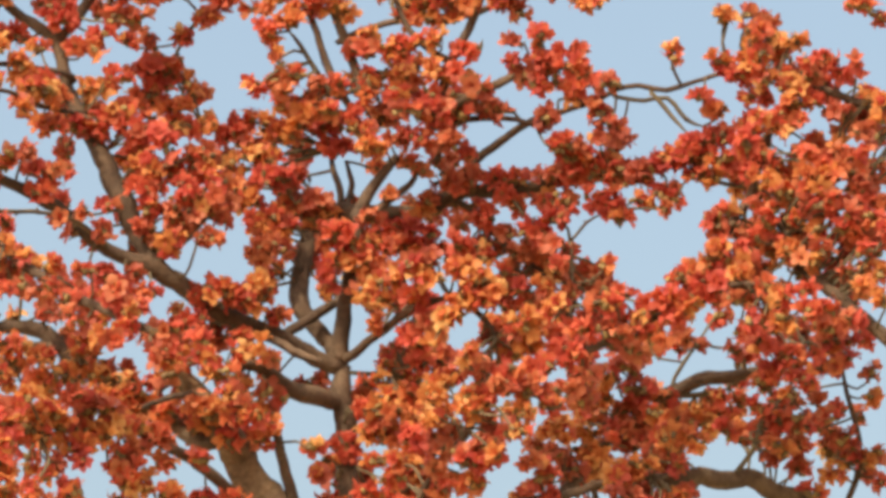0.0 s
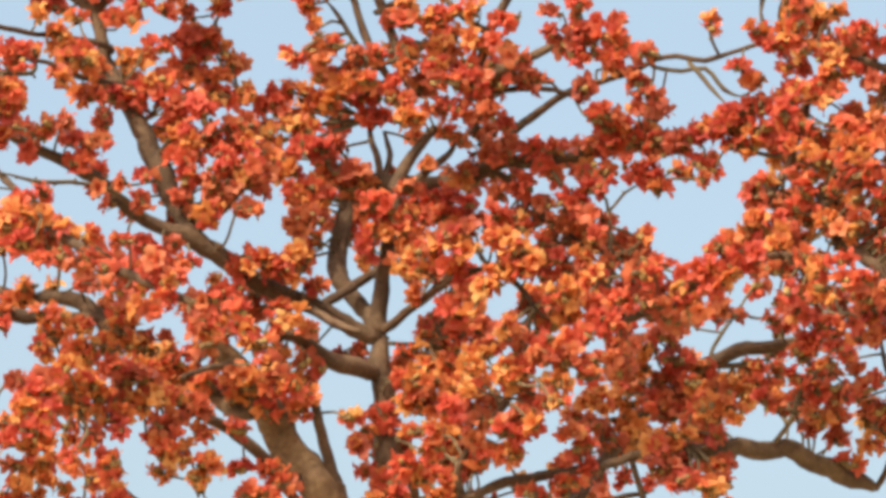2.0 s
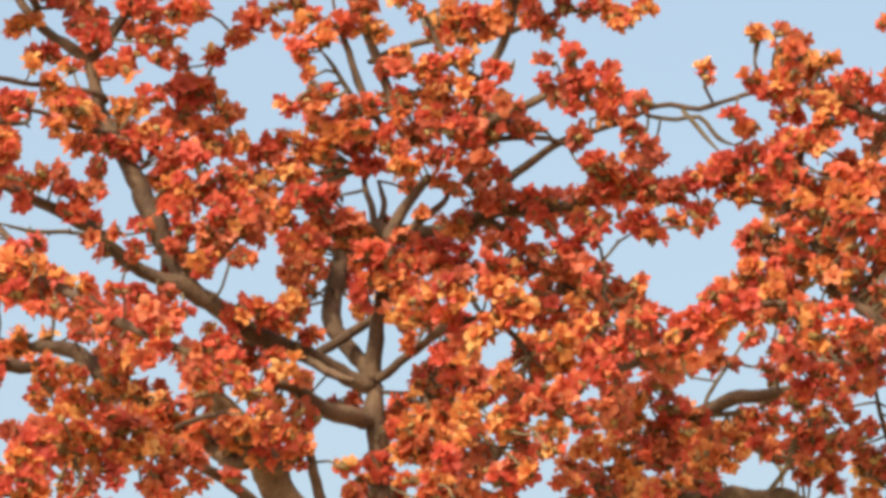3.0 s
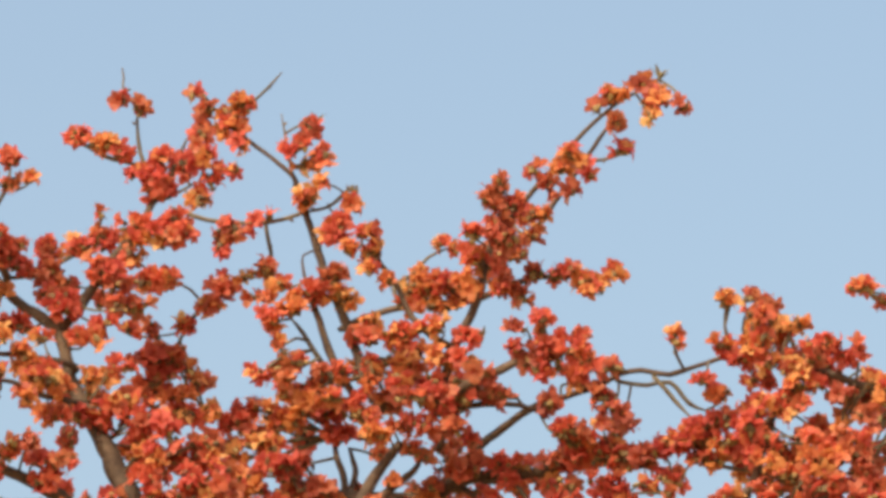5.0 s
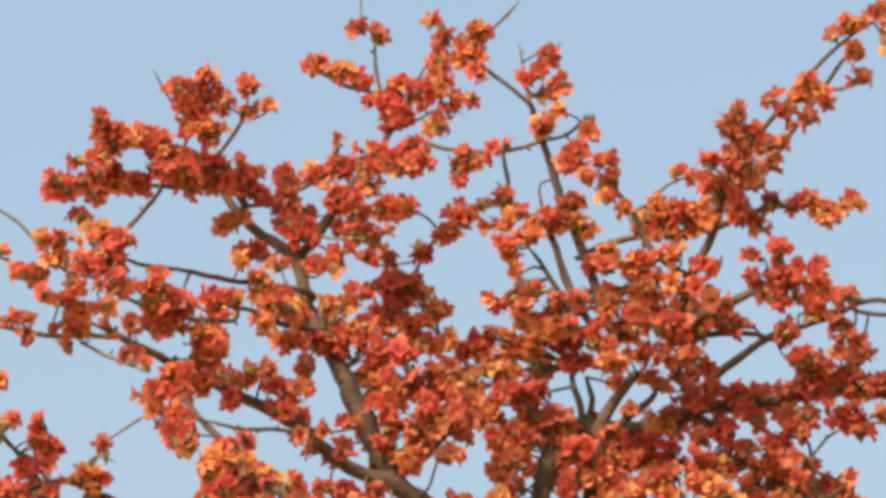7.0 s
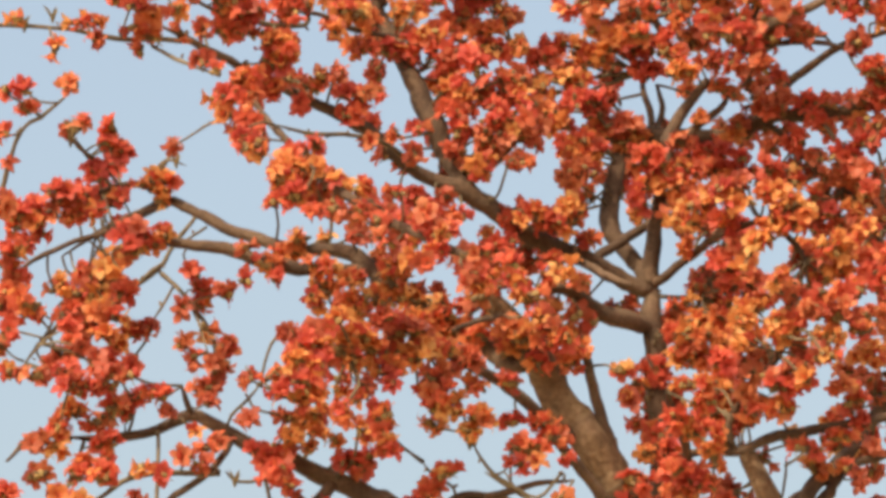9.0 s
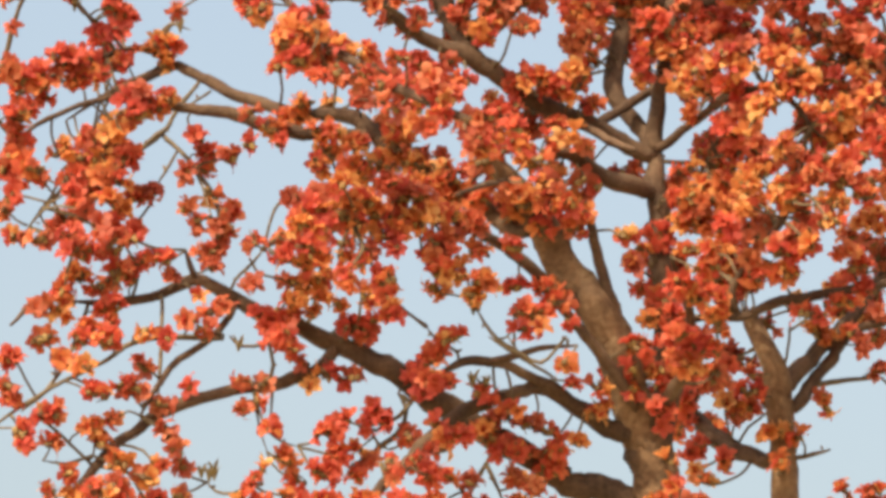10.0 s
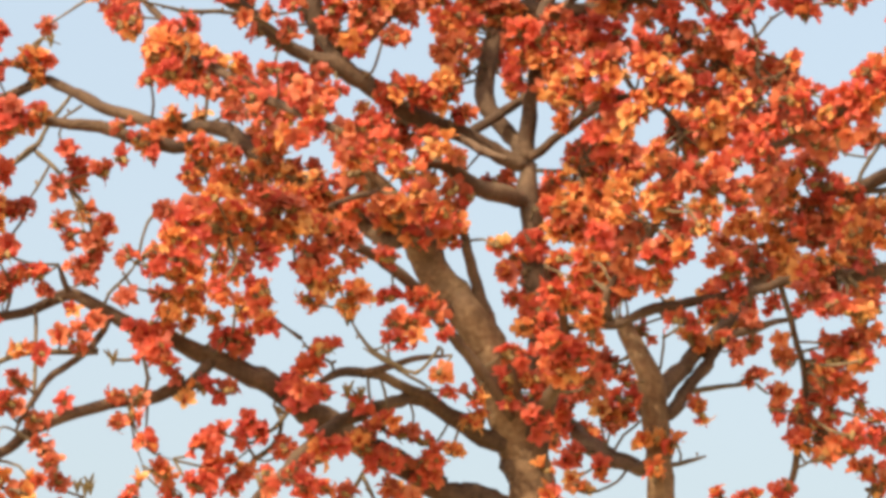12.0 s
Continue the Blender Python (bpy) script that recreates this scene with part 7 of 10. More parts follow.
sprays(part, [(0.29, 0.44, 12.13, 0.29, 0.44, 12.12, 0.058, 2),
             (0.44, 0.32, 12.24, 0.46, 0.32, 12.25, 0.058, 0),
             (0.29, 0.19, 12.36, 0.46, 0.12, 12.36, 0.093, 1),
             (0.19, 0.47, 12.36, 0.22, 0.47, 12.37, 0.058, 1),
             (0.09, 0.54, 12.39, 0.05, 0.54, 12.37, 0.058, 1),
             (0.24, 0.40, 12.19, 0.27, 0.40, 12.17, 0.058, 2),
             (0.33, 0.38, 12.22, 0.31, 0.38, 12.20, 0.058, 2)])
part = limb("twig", [(-0.02, 0.23, 12.24, 0.017), (-0.04, 0.23, 12.21, 0.017), (-0.16, 0.23, 12.39, 0.017), (-0.26, 0.23, 12.55, 0.014), (-0.33, 0.23,
    12.64, 0.006)])
sprays(part, [(-0.41, 0.08, 12.58, -0.48, 0.12, 12.62, 0.066, 0),
             (-0.37, 0.14, 12.67, -0.27, 0.08, 12.64, 0.053, 1),
             (-0.40, -0.03, 12.39, -0.44, -0.02, 12.43, 0.035, 1),
             (-0.23, 0.08, 12.31, -0.32, 0.00, 12.31, 0.046, 0),
             (-0.52, 0.11, 12.25, -0.58, 0.13, 12.27, 0.053, 0),
             (-0.39, 0.06, 12.22, -0.33, 0.01, 12.19, 0.035, 2),
             (-0.40, 0.15, 12.30, -0.44, 0.15, 12.29, 0.058, 2),
             (-0.16, 0.47, 12.29, -0.17, 0.47, 12.31, 0.058, 2),
             (-0.10, 0.52, 12.31, -0.14, 0.52, 12.31, 0.058, 2),
             (-0.33, 0.37, 12.21, -0.38, 0.37, 12.20, 0.058, 1),
             (-0.19, 0.36, 12.22, -0.18, 0.36, 12.20, 0.058, 1)])
sprays(part, [(-0.45, 0.32, 12.78, -0.59, 0.33, 12.82, 0.046, 2)])
part = limb("twig", [(-2.29, -0.03, 13.11, 0.014), (-2.21, -0.03, 13.21, 0.014), (-2.12, -0.03, 13.34, 0.014), (-2.07, -0.03, 13.44, 0.014), (-2.05,
    -0.03, 13.59, 0.005)])
sprays(part, [(-2.19, -0.20, 13.44, -2.28, -0.16, 13.47, 0.070, 2),
             (-2.04, -0.16, 13.55, -2.07, -0.17, 13.59, 0.074, 0),
             (-2.09, -0.08, 13.43, -2.03, -0.10, 13.44, 0.056, 2),
             (-1.92, -0.20, 13.41, -1.93, -0.26, 13.40, 0.046, 1)])
part = limb("twig", [(-1.30, 0.61, 14.13, 0.007), (-1.39, 0.61, 14.24, 0.007), (-1.39, 0.61, 14.33, 0.007), (-1.40, 0.61, 14.39, 0.003)])
sprays(part, [(-1.41, 0.49, 14.15, -1.38, 0.43, 14.12, 0.049, 0)])
part = limb("bough", [(0.78, 0.90, 8.81, 0.049), (0.70, 1.00, 8.78, 0.050), (0.53, 1.22, 8.87, 0.057), (0.37, 1.44, 9.00, 0.060), (0.25, 1.65, 9.18,
    0.040)])
sprays(part, [(0.70, 1.31, 9.14, 0.63, 1.31, 9.32, 0.052, 0),
             (0.19, 1.80, 9.40, 0.18, 1.80, 9.42, 0.058, 0),
             (0.21, 1.85, 9.39, 0.42, 1.85, 9.42, 0.066, 2),
             (0.25, 1.46, 9.24, 0.14, 1.45, 9.21, 0.070, 0),
             (0.21, 1.50, 9.14, 0.22, 1.47, 9.12, 0.039, 0),
             (0.30, 1.32, 8.92, 0.21, 1.34, 8.90, 0.070, 0),
             (0.35, 1.01, 8.62, 0.26, 1.01, 8.66, 0.053, 1),
             (0.43, 1.16, 9.14, 0.60, 1.25, 9.16, 0.066, 1),
             (0.51, 1.17, 9.08, 0.49, 1.11, 9.07, 0.032, 2),
             (0.44, 1.09, 8.76, 0.42, 1.03, 8.78, 0.042, 0),
             (0.15, 1.85, 9.17, 0.13, 1.85, 9.19, 0.058, 2)])
sprays(part, [(0.19, 1.87, 9.18, 0.14, 1.87, 9.17, 0.058, 0),
             (0.35, 1.95, 9.18, 0.35, 1.95, 9.16, 0.058, 2),
             (0.14, 1.96, 9.12, 0.11, 1.96, 9.12, 0.058, 0),
             (0.38, 1.82, 9.10, 0.38, 1.82, 9.08, 0.058, 0),
             (0.29, 1.20, 8.74, 0.27, 1.20, 8.73, 0.058, 1)])
part = limb("branch", [(1.01, 0.11, 12.81, 0.021), (0.96, 0.09, 12.95, 0.021), (1.15, 0.06, 13.12, 0.020), (1.30, 0.03, 13.31, 0.017), (1.44, 0.00,
    13.50, 0.014), (1.58, -0.03, 13.70, 0.014), (1.67, -0.04, 13.83, 0.005)])
sprays(part, [(1.20, -0.03, 13.10, 1.13, -0.07, 13.05, 0.049, 1),
             (1.18, -0.10, 13.19, 1.11, -0.07, 13.21, 0.066, 1),
             (1.22, -0.05, 13.22, 1.24, -0.11, 13.18, 0.038, 1),
             (0.93, -0.00, 12.97, 0.95, -0.04, 12.88, 0.085, 2),
             (1.02, -0.05, 12.95, 1.08, -0.05, 12.95, 0.056, 1),
             (1.52, -0.16, 13.42, 1.52, -0.18, 13.44, 0.029, 0),
             (1.39, -0.05, 13.36, 1.41, -0.12, 13.33, 0.032, 2),
             (1.67, -0.14, 13.80, 1.67, -0.19, 13.74, 0.046, 2),
             (1.02, 0.22, 13.26, 1.02, 0.22, 13.28, 0.058, 2)])
part = limb("twig", [(1.51, -0.01, 13.57, 0.010), (1.61, -0.01, 13.58, 0.010), (1.72, -0.01, 13.61, 0.005)])
sprays(part, [(1.74, -0.06, 13.61, 1.69, -0.17, 13.58, 0.032, 0)])
part = limb("branch", [(-0.16, 0.29, 13.10, 0.007), (-0.26, 0.28, 13.06, 0.007), (-0.25, 0.27, 12.95, 0.010), (-0.19, 0.24, 12.72, 0.021), (-0.12,
    0.21, 12.53, 0.024), (-0.04, 0.18, 12.29, 0.027), (0.12, 0.14, 12.01, 0.014)])
sprays(part, [(-0.11, 0.17, 13.17, -0.10, 0.09, 13.14, 0.035, 0),
             (-0.13, 0.09, 12.26, -0.16, 0.09, 12.28, 0.029, 2),
             (-0.03, 0.07, 12.09, -0.25, 0.15, 12.10, 0.053, 1),
             (-0.16, 0.17, 12.79, -0.23, 0.14, 12.80, 0.093, 0),
             (-0.27, 0.14, 12.71, -0.32, 0.16, 12.75, 0.053, 1),
             (0.04, 0.07, 11.99, 0.18, 0.05, 11.95, 0.089, 1),
             (0.08, 0.05, 12.09, 0.11, 0.04, 12.09, 0.053, 0),
             (-0.01, 0.12, 12.24, -0.02, 0.02, 12.26, 0.035, 1),
             (-0.38, 0.24, 12.83, -0.39, 0.19, 12.85, 0.046, 1)])
part = limb("branch", [(0.23, -0.79, 9.30, 0.023), (0.37, -0.75, 9.33, 0.023), (0.57, -0.70, 9.35, 0.027), (0.77, -0.64, 9.45, 0.033), (1.01, -0.58,
    9.50, 0.033), (1.24, -0.52, 9.55, 0.030), (1.45, -0.46, 9.61, 0.027), (1.68, -0.40, 9.69, 0.023), (1.92, -0.34, 9.71, 0.009)])
sprays(part, [(0.39, -0.81, 9.11, 0.38, -0.83, 9.11, 0.049, 0),
             (0.29, -0.57, 9.48, 0.31, -0.57, 9.51, 0.058, 1),
             (0.39, -0.86, 9.32, 0.34, -0.90, 9.30, 0.046, 1),
             (0.39, -0.87, 9.29, 0.40, -0.88, 9.22, 0.053, 1),
             (1.21, -0.66, 9.73, 1.11, -0.72, 9.74, 0.046, 0),
             (1.28, -0.62, 9.67, 1.17, -0.66, 9.64, 0.049, 0),
             (1.72, -0.48, 9.73, 1.61, -0.52, 9.69, 0.074, 1),
             (1.85, -0.45, 9.76, 1.75, -0.54, 9.76, 0.046, 1),
             (1.64, -0.57, 9.54, 1.78, -0.52, 9.56, 0.070, 2),
             (1.21, -0.62, 9.54, 1.31, -0.62, 9.52, 0.049, 0),
             (1.04, -0.64, 9.43, 1.21, -0.68, 9.43, 0.042, 0)])
sprays(part, [(0.87, -0.78, 9.34, 1.04, -0.72, 9.35, 0.042, 0),
             (0.69, -0.33, 9.68, 0.69, -0.33, 9.69, 0.058, 1),
             (1.72, -0.15, 9.68, 1.71, -0.15, 9.70, 0.058, 2),
             (1.89, -0.45, 9.93, 1.97, -0.51, 9.92, 0.066, 1),
             (2.02, -0.39, 9.79, 2.06, -0.37, 9.77, 0.046, 1),
             (2.01, -0.49, 9.32, 2.11, -0.54, 9.31, 0.070, 2),
             (2.04, -0.39, 9.50, 2.09, -0.39, 9.49, 0.058, 2)])
part = limb("branch", [(1.51, -0.45, 9.67, 0.020), (1.53, -0.40, 9.58, 0.020), (1.58, -0.33, 9.42, 0.020), (1.65, -0.23, 9.20, 0.020), (1.67, -0.15,
    9.04, 0.020), (1.63, -0.07, 8.85, 0.020), (1.60, 0.05, 8.60, 0.024), (1.53, 0.15, 8.37, 0.012)])
sprays(part, [(1.78, -0.47, 9.26, 1.85, -0.39, 9.29, 0.032, 2),
             (1.53, -0.46, 9.30, 1.51, -0.45, 9.29, 0.032, 2),
             (1.58, -0.39, 9.15, 1.48, -0.33, 9.18, 0.046, 2),
             (1.51, -0.23, 8.90, 1.46, -0.23, 8.90, 0.032, 0),
             (1.74, -0.40, 9.06, 1.88, -0.35, 9.08, 0.074, 0),
             (1.81, -0.40, 9.17, 1.91, -0.44, 9.16, 0.046, 0),
             (1.98, -0.51, 9.14, 2.04, -0.49, 9.16, 0.039, 1),
             (1.85, -0.32, 9.01, 1.95, -0.33, 9.01, 0.053, 0),
             (1.80, -0.25, 8.92, 1.81, -0.26, 8.85, 0.053, 0),
             (1.98, -0.28, 8.95, 2.01, -0.27, 8.91, 0.039, 1),
             (2.05, -0.32, 8.82, 2.12, -0.26, 8.84, 0.049, 1)])
sprays(part, [(1.91, -0.42, 8.72, 2.04, -0.34, 8.72, 0.053, 0),
             (2.09, -0.17, 8.70, 2.14, -0.20, 8.75, 0.066, 0),
             (1.84, -0.22, 8.65, 1.91, -0.15, 8.69, 0.039, 0),
             (1.74, -0.24, 8.61, 1.85, -0.18, 8.61, 0.035, 0),
             (1.65, -0.20, 8.94, 1.61, -0.25, 8.92, 0.032, 0),
             (1.70, -0.14, 8.85, 1.71, -0.20, 8.80, 0.042, 1),
             (1.56, -0.08, 8.76, 1.68, -0.18, 8.74, 0.046, 0),
             (1.63, -0.06, 8.72, 1.64, -0.09, 8.70, 0.032, 1),
             (1.51, 0.04, 8.45, 1.58, -0.00, 8.48, 0.042, 0),
             (1.57, 0.10, 8.37, 1.46, 0.01, 8.34, 0.042, 0),
             (1.83, -0.28, 9.30, 1.85, -0.28, 9.29, 0.058, 2)])
sprays(part, [(1.86, -0.15, 9.26, 1.89, -0.15, 9.28, 0.058, 0),
             (1.72, 0.01, 9.19, 1.71, 0.01, 9.21, 0.058, 0),
             (1.94, -0.17, 9.22, 1.95, -0.17, 9.19, 0.058, 0),
             (2.00, -0.34, 9.15, 2.00, -0.34, 9.15, 0.058, 1),
             (1.73, 0.15, 9.06, 1.74, 0.15, 9.07, 0.058, 2),
             (1.76, 0.10, 9.07, 1.79, 0.10, 9.06, 0.058, 0),
             (1.70, 0.17, 9.01, 1.73, 0.17, 9.03, 0.058, 0),
             (1.65, 0.23, 8.92, 1.63, 0.23, 8.94, 0.058, 2),
             (1.79, 0.20, 8.86, 1.80, 0.20, 8.85, 0.058, 0),
             (1.78, 0.15, 8.80, 1.80, 0.15, 8.79, 0.058, 2),
             (1.86, -0.28, 8.72, 1.88, -0.28, 8.72, 0.058, 0)])
sprays(part, [(1.91, 0.16, 8.78, 1.93, 0.16, 8.78, 0.058, 0),
             (1.78, 0.34, 8.73, 1.79, 0.34, 8.75, 0.058, 2),
             (1.93, 0.00, 8.69, 1.96, 0.00, 8.68, 0.058, 2),
             (1.94, -0.29, 9.30, 1.98, -0.29, 9.31, 0.058, 2)])
part = limb("branch", [(0.65, -0.27, 11.92, 0.020), (0.64, -0.30, 11.98, 0.030), (0.78, -0.40, 12.06, 0.030), (0.95, -0.50, 12.11, 0.027), (1.12,
    -0.60, 12.16, 0.020), (1.32, -0.72, 12.15, 0.008)])
sprays(part, [(0.68, -0.35, 11.98, 0.56, -0.39, 11.93, 0.070, 2),
             (0.87, -0.55, 12.07, 0.81, -0.61, 12.09, 0.035, 2),
             (1.11, -0.75, 12.29, 1.04, -0.69, 12.31, 0.038, 2),
             (1.20, -0.84, 12.34, 1.21, -0.90, 12.30, 0.046, 0),
             (1.21, -0.78, 12.25, 1.19, -0.81, 12.28, 0.035, 1),
             (1.06, -0.66, 12.18, 1.04, -0.75, 12.19, 0.032, 2),
             (1.31, -0.71, 12.11, 1.09, -0.71, 12.11, 0.070, 2),
             (1.26, -0.77, 12.18, 1.21, -0.75, 12.20, 0.066, 0),
             (1.31, -0.72, 12.05, 1.14, -0.73, 12.05, 0.046, 0),
             (1.33, -0.87, 12.22, 1.38, -0.87, 12.20, 0.032, 0),
             (1.42, -0.83, 12.20, 1.44, -0.87, 12.19, 0.022, 2)])
sprays(part, [(1.38, -0.91, 12.11, 1.48, -0.89, 12.06, 0.066, 0),
             (0.77, -0.35, 12.16, 0.70, -0.42, 12.21, 0.053, 0)])
part = limb("bough", [(1.86, -0.36, 9.70, 0.041), (2.03, -0.23, 9.73, 0.047), (2.24, -0.07, 9.77, 0.058), (2.45, 0.09, 9.79, 0.058), (2.67, 0.25,
    9.75, 0.058), (2.84, 0.40, 9.69, 0.062), (3.02, 0.54, 9.63, 0.031)])
sprays(part, [(1.89, 0.09, 9.92, 1.85, 0.09, 9.92, 0.058, 2),
             (1.88, 0.01, 9.79, 1.88, 0.01, 9.81, 0.058, 1),
             (1.81, -0.04, 9.73, 1.80, -0.04, 9.73, 0.058, 2),
             (1.86, -0.02, 9.74, 1.81, -0.02, 9.75, 0.058, 2),
             (1.87, -0.08, 9.66, 1.83, -0.08, 9.66, 0.058, 2),
             (2.06, -0.41, 9.95, 2.14, -0.45, 9.91, 0.074, 1),
             (1.88, -0.58, 9.47, 1.78, -0.62, 9.45, 0.074, 0),
             (1.94, -0.61, 9.43, 2.01, -0.58, 9.40, 0.074, 1),
             (2.02, -0.35, 9.62, 2.09, -0.36, 9.62, 0.046, 1),
             (2.76, 0.07, 9.85, 2.79, 0.05, 9.81, 0.049, 2),
             (2.81, 0.21, 9.74, 2.91, 0.26, 9.73, 0.039, 0)])
sprays(part, [(2.00, -0.01, 9.97, 1.97, -0.01, 9.96, 0.058, 1),
             (2.01, 0.02, 9.95, 2.03, 0.02, 9.97, 0.058, 2),
             (2.02, 0.16, 9.97, 1.98, 0.16, 9.95, 0.058, 1),
             (1.96, 0.10, 9.84, 1.94, 0.10, 9.84, 0.058, 1),
             (2.07, 0.25, 9.88, 2.05, 0.25, 9.87, 0.058, 1),
             (1.98, 0.04, 9.73, 1.94, 0.04, 9.75, 0.058, 1),
             (2.03, 0.12, 9.78, 2.00, 0.12, 9.78, 0.058, 1),
             (2.00, 0.20, 9.74, 1.98, 0.20, 9.72, 0.058, 2),
             (2.04, 0.15, 9.62, 2.02, 0.15, 9.62, 0.058, 1),
             (2.77, 0.18, 9.92, 2.81, 0.18, 9.90, 0.058, 2),
             (2.68, 0.23, 10.11, 2.65, 0.23, 10.12, 0.058, 0)])
sprays(part, [(2.42, 0.21, 10.05, 2.42, 0.21, 10.07, 0.058, 2),
             (2.52, 0.26, 10.07, 2.55, 0.26, 10.08, 0.058, 2),
             (2.63, 0.22, 9.97, 2.65, 0.22, 9.98, 0.058, 2)])
part = limb("twig", [(2.38, 0.03, 9.78, 0.017), (2.38, 0.02, 9.81, 0.017), (2.48, -0.06, 9.93, 0.017), (2.55, -0.16, 10.12, 0.017), (2.71, -0.27,
    10.27, 0.008)])
sprays(part, [(2.71, -0.41, 10.30, 2.81, -0.41, 10.30, 0.070, 0),
             (2.74, -0.37, 10.22, 2.67, -0.37, 10.20, 0.049, 1),
             (2.57, -0.30, 10.12, 2.51, -0.30, 10.15, 0.070, 0),
             (2.68, -0.28, 10.07, 2.61, -0.34, 10.07, 0.056, 0),
             (2.57, -0.29, 9.95, 2.64, -0.25, 9.93, 0.056, 2),
             (2.81, -0.30, 10.10, 2.71, -0.38, 10.06, 0.042, 2),
             (2.37, -0.16, 10.01, 2.31, -0.21, 10.03, 0.056, 1),
             (2.67, -0.19, 9.90, 2.69, -0.17, 9.89, 0.042, 1),
             (2.66, 0.14, 10.25, 2.62, 0.14, 10.28, 0.058, 0),
             (2.71, 0.12, 10.26, 2.74, 0.12, 10.27, 0.058, 2),
             (2.87, -0.04, 10.23, 2.89, -0.04, 10.24, 0.058, 2)])
sprays(part, [(2.45, 0.25, 10.14, 2.44, 0.25, 10.15, 0.058, 1),
             (2.52, 0.16, 10.11, 2.52, 0.16, 10.12, 0.058, 0),
             (2.57, 0.12, 10.11, 2.56, 0.12, 10.12, 0.058, 2),
             (2.72, 0.04, 10.10, 2.72, 0.04, 10.11, 0.058, 2),
             (2.75, -0.28, 10.01, 2.80, -0.28, 10.03, 0.058, 2),
             (2.73, -0.02, 9.99, 2.77, -0.02, 9.97, 0.058, 2),
             (2.74, 0.06, 10.02, 2.79, 0.06, 10.01, 0.058, 2)])
part = limb("twig", [(0.35, 0.22, 12.69, 0.014), (0.31, 0.22, 12.85, 0.014), (0.42, 0.22, 12.91, 0.014), (0.52, 0.22, 13.03, 0.010), (0.66, 0.22,
    13.09, 0.005)])
sprays(part, [(0.57, 0.16, 13.09, 0.61, 0.12, 13.08, 0.038, 1),
             (0.67, 0.13, 13.06, 0.69, 0.09, 13.03, 0.046, 0),
             (0.46, 0.17, 12.89, 0.43, 0.11, 12.89, 0.053, 1),
             (0.39, 0.15, 12.81, 0.53, 0.14, 12.79, 0.105, 1)])
part = limb("twig", [(-2.44, -0.17, 13.18, 0.010), (-2.40, -0.26, 13.31, 0.010), (-2.50, -0.34, 13.42, 0.010), (-2.61, -0.47, 13.59, 0.003)])
sprays(part, [(-2.48, -0.54, 13.46, -2.41, -0.51, 13.47, 0.053, 0),
             (-2.30, -0.57, 13.51, -2.25, -0.53, 13.55, 0.049, 1),
             (-2.34, -0.50, 13.45, -2.27, -0.50, 13.43, 0.085, 2),
             (-2.40, -0.44, 13.37, -2.31, -0.43, 13.37, 0.085, 0),
             (-2.35, -0.37, 13.34, -2.33, -0.37, 13.29, 0.070, 0),
             (-2.36, -0.39, 13.23, -2.23, -0.43, 13.16, 0.097, 1)])
part = limb("branch", [(0.51, -0.72, 9.35, 0.023), (0.49, -0.76, 9.51, 0.023), (0.64, -0.84, 9.73, 0.023), (0.77, -0.90, 9.89, 0.023), (0.84, -0.95,
    10.05, 0.020), (0.91, -1.02, 10.28, 0.009)])
sprays(part, [(0.44, -0.54, 9.79, 0.42, -0.54, 9.81, 0.058, 1),
             (0.37, -0.61, 9.72, 0.34, -0.61, 9.73, 0.058, 2),
             (0.45, -0.58, 9.71, 0.41, -0.58, 9.72, 0.058, 1),
             (0.46, -0.46, 9.67, 0.46, -0.46, 9.70, 0.058, 2),
             (0.37, -0.51, 9.59, 0.32, -0.51, 9.58, 0.058, 0),
             (0.41, -0.43, 9.60, 0.38, -0.43, 9.59, 0.058, 1),
             (0.74, -0.86, 9.59, 0.84, -0.89, 9.55, 0.066, 1),
             (0.64, -1.13, 10.26, 0.61, -1.09, 10.30, 0.032, 2),
             (0.78, -1.16, 10.30, 0.74, -1.22, 10.26, 0.032, 1),
             (0.60, -1.03, 10.05, 0.54, -1.05, 10.07, 0.066, 1),
             (0.97, -1.11, 10.20, 1.04, -1.20, 10.20, 0.049, 0)])
sprays(part, [(0.91, -1.10, 10.21, 0.85, -1.13, 10.20, 0.032, 2),
             (0.94, -1.19, 10.10, 1.01, -1.20, 10.07, 0.074, 2),
             (0.84, -1.02, 10.06, 0.91, -1.07, 10.03, 0.056, 0),
             (0.74, -1.04, 10.06, 0.78, -1.09, 10.05, 0.049, 1),
             (0.84, -1.07, 9.96, 0.71, -1.04, 9.98, 0.046, 1),
             (1.00, -1.18, 9.92, 1.14, -1.15, 9.94, 0.066, 1),
             (1.04, -1.24, 9.82, 1.10, -1.19, 9.80, 0.053, 1),
             (0.47, -1.02, 9.80, 0.39, -1.00, 9.84, 0.074, 0),
             (0.59, -1.03, 9.94, 0.51, -0.99, 9.93, 0.046, 1),
             (0.71, -0.95, 9.75, 0.57, -0.90, 9.77, 0.056, 2),
             (0.84, -1.04, 9.75, 0.94, -1.06, 9.75, 0.070, 2)])
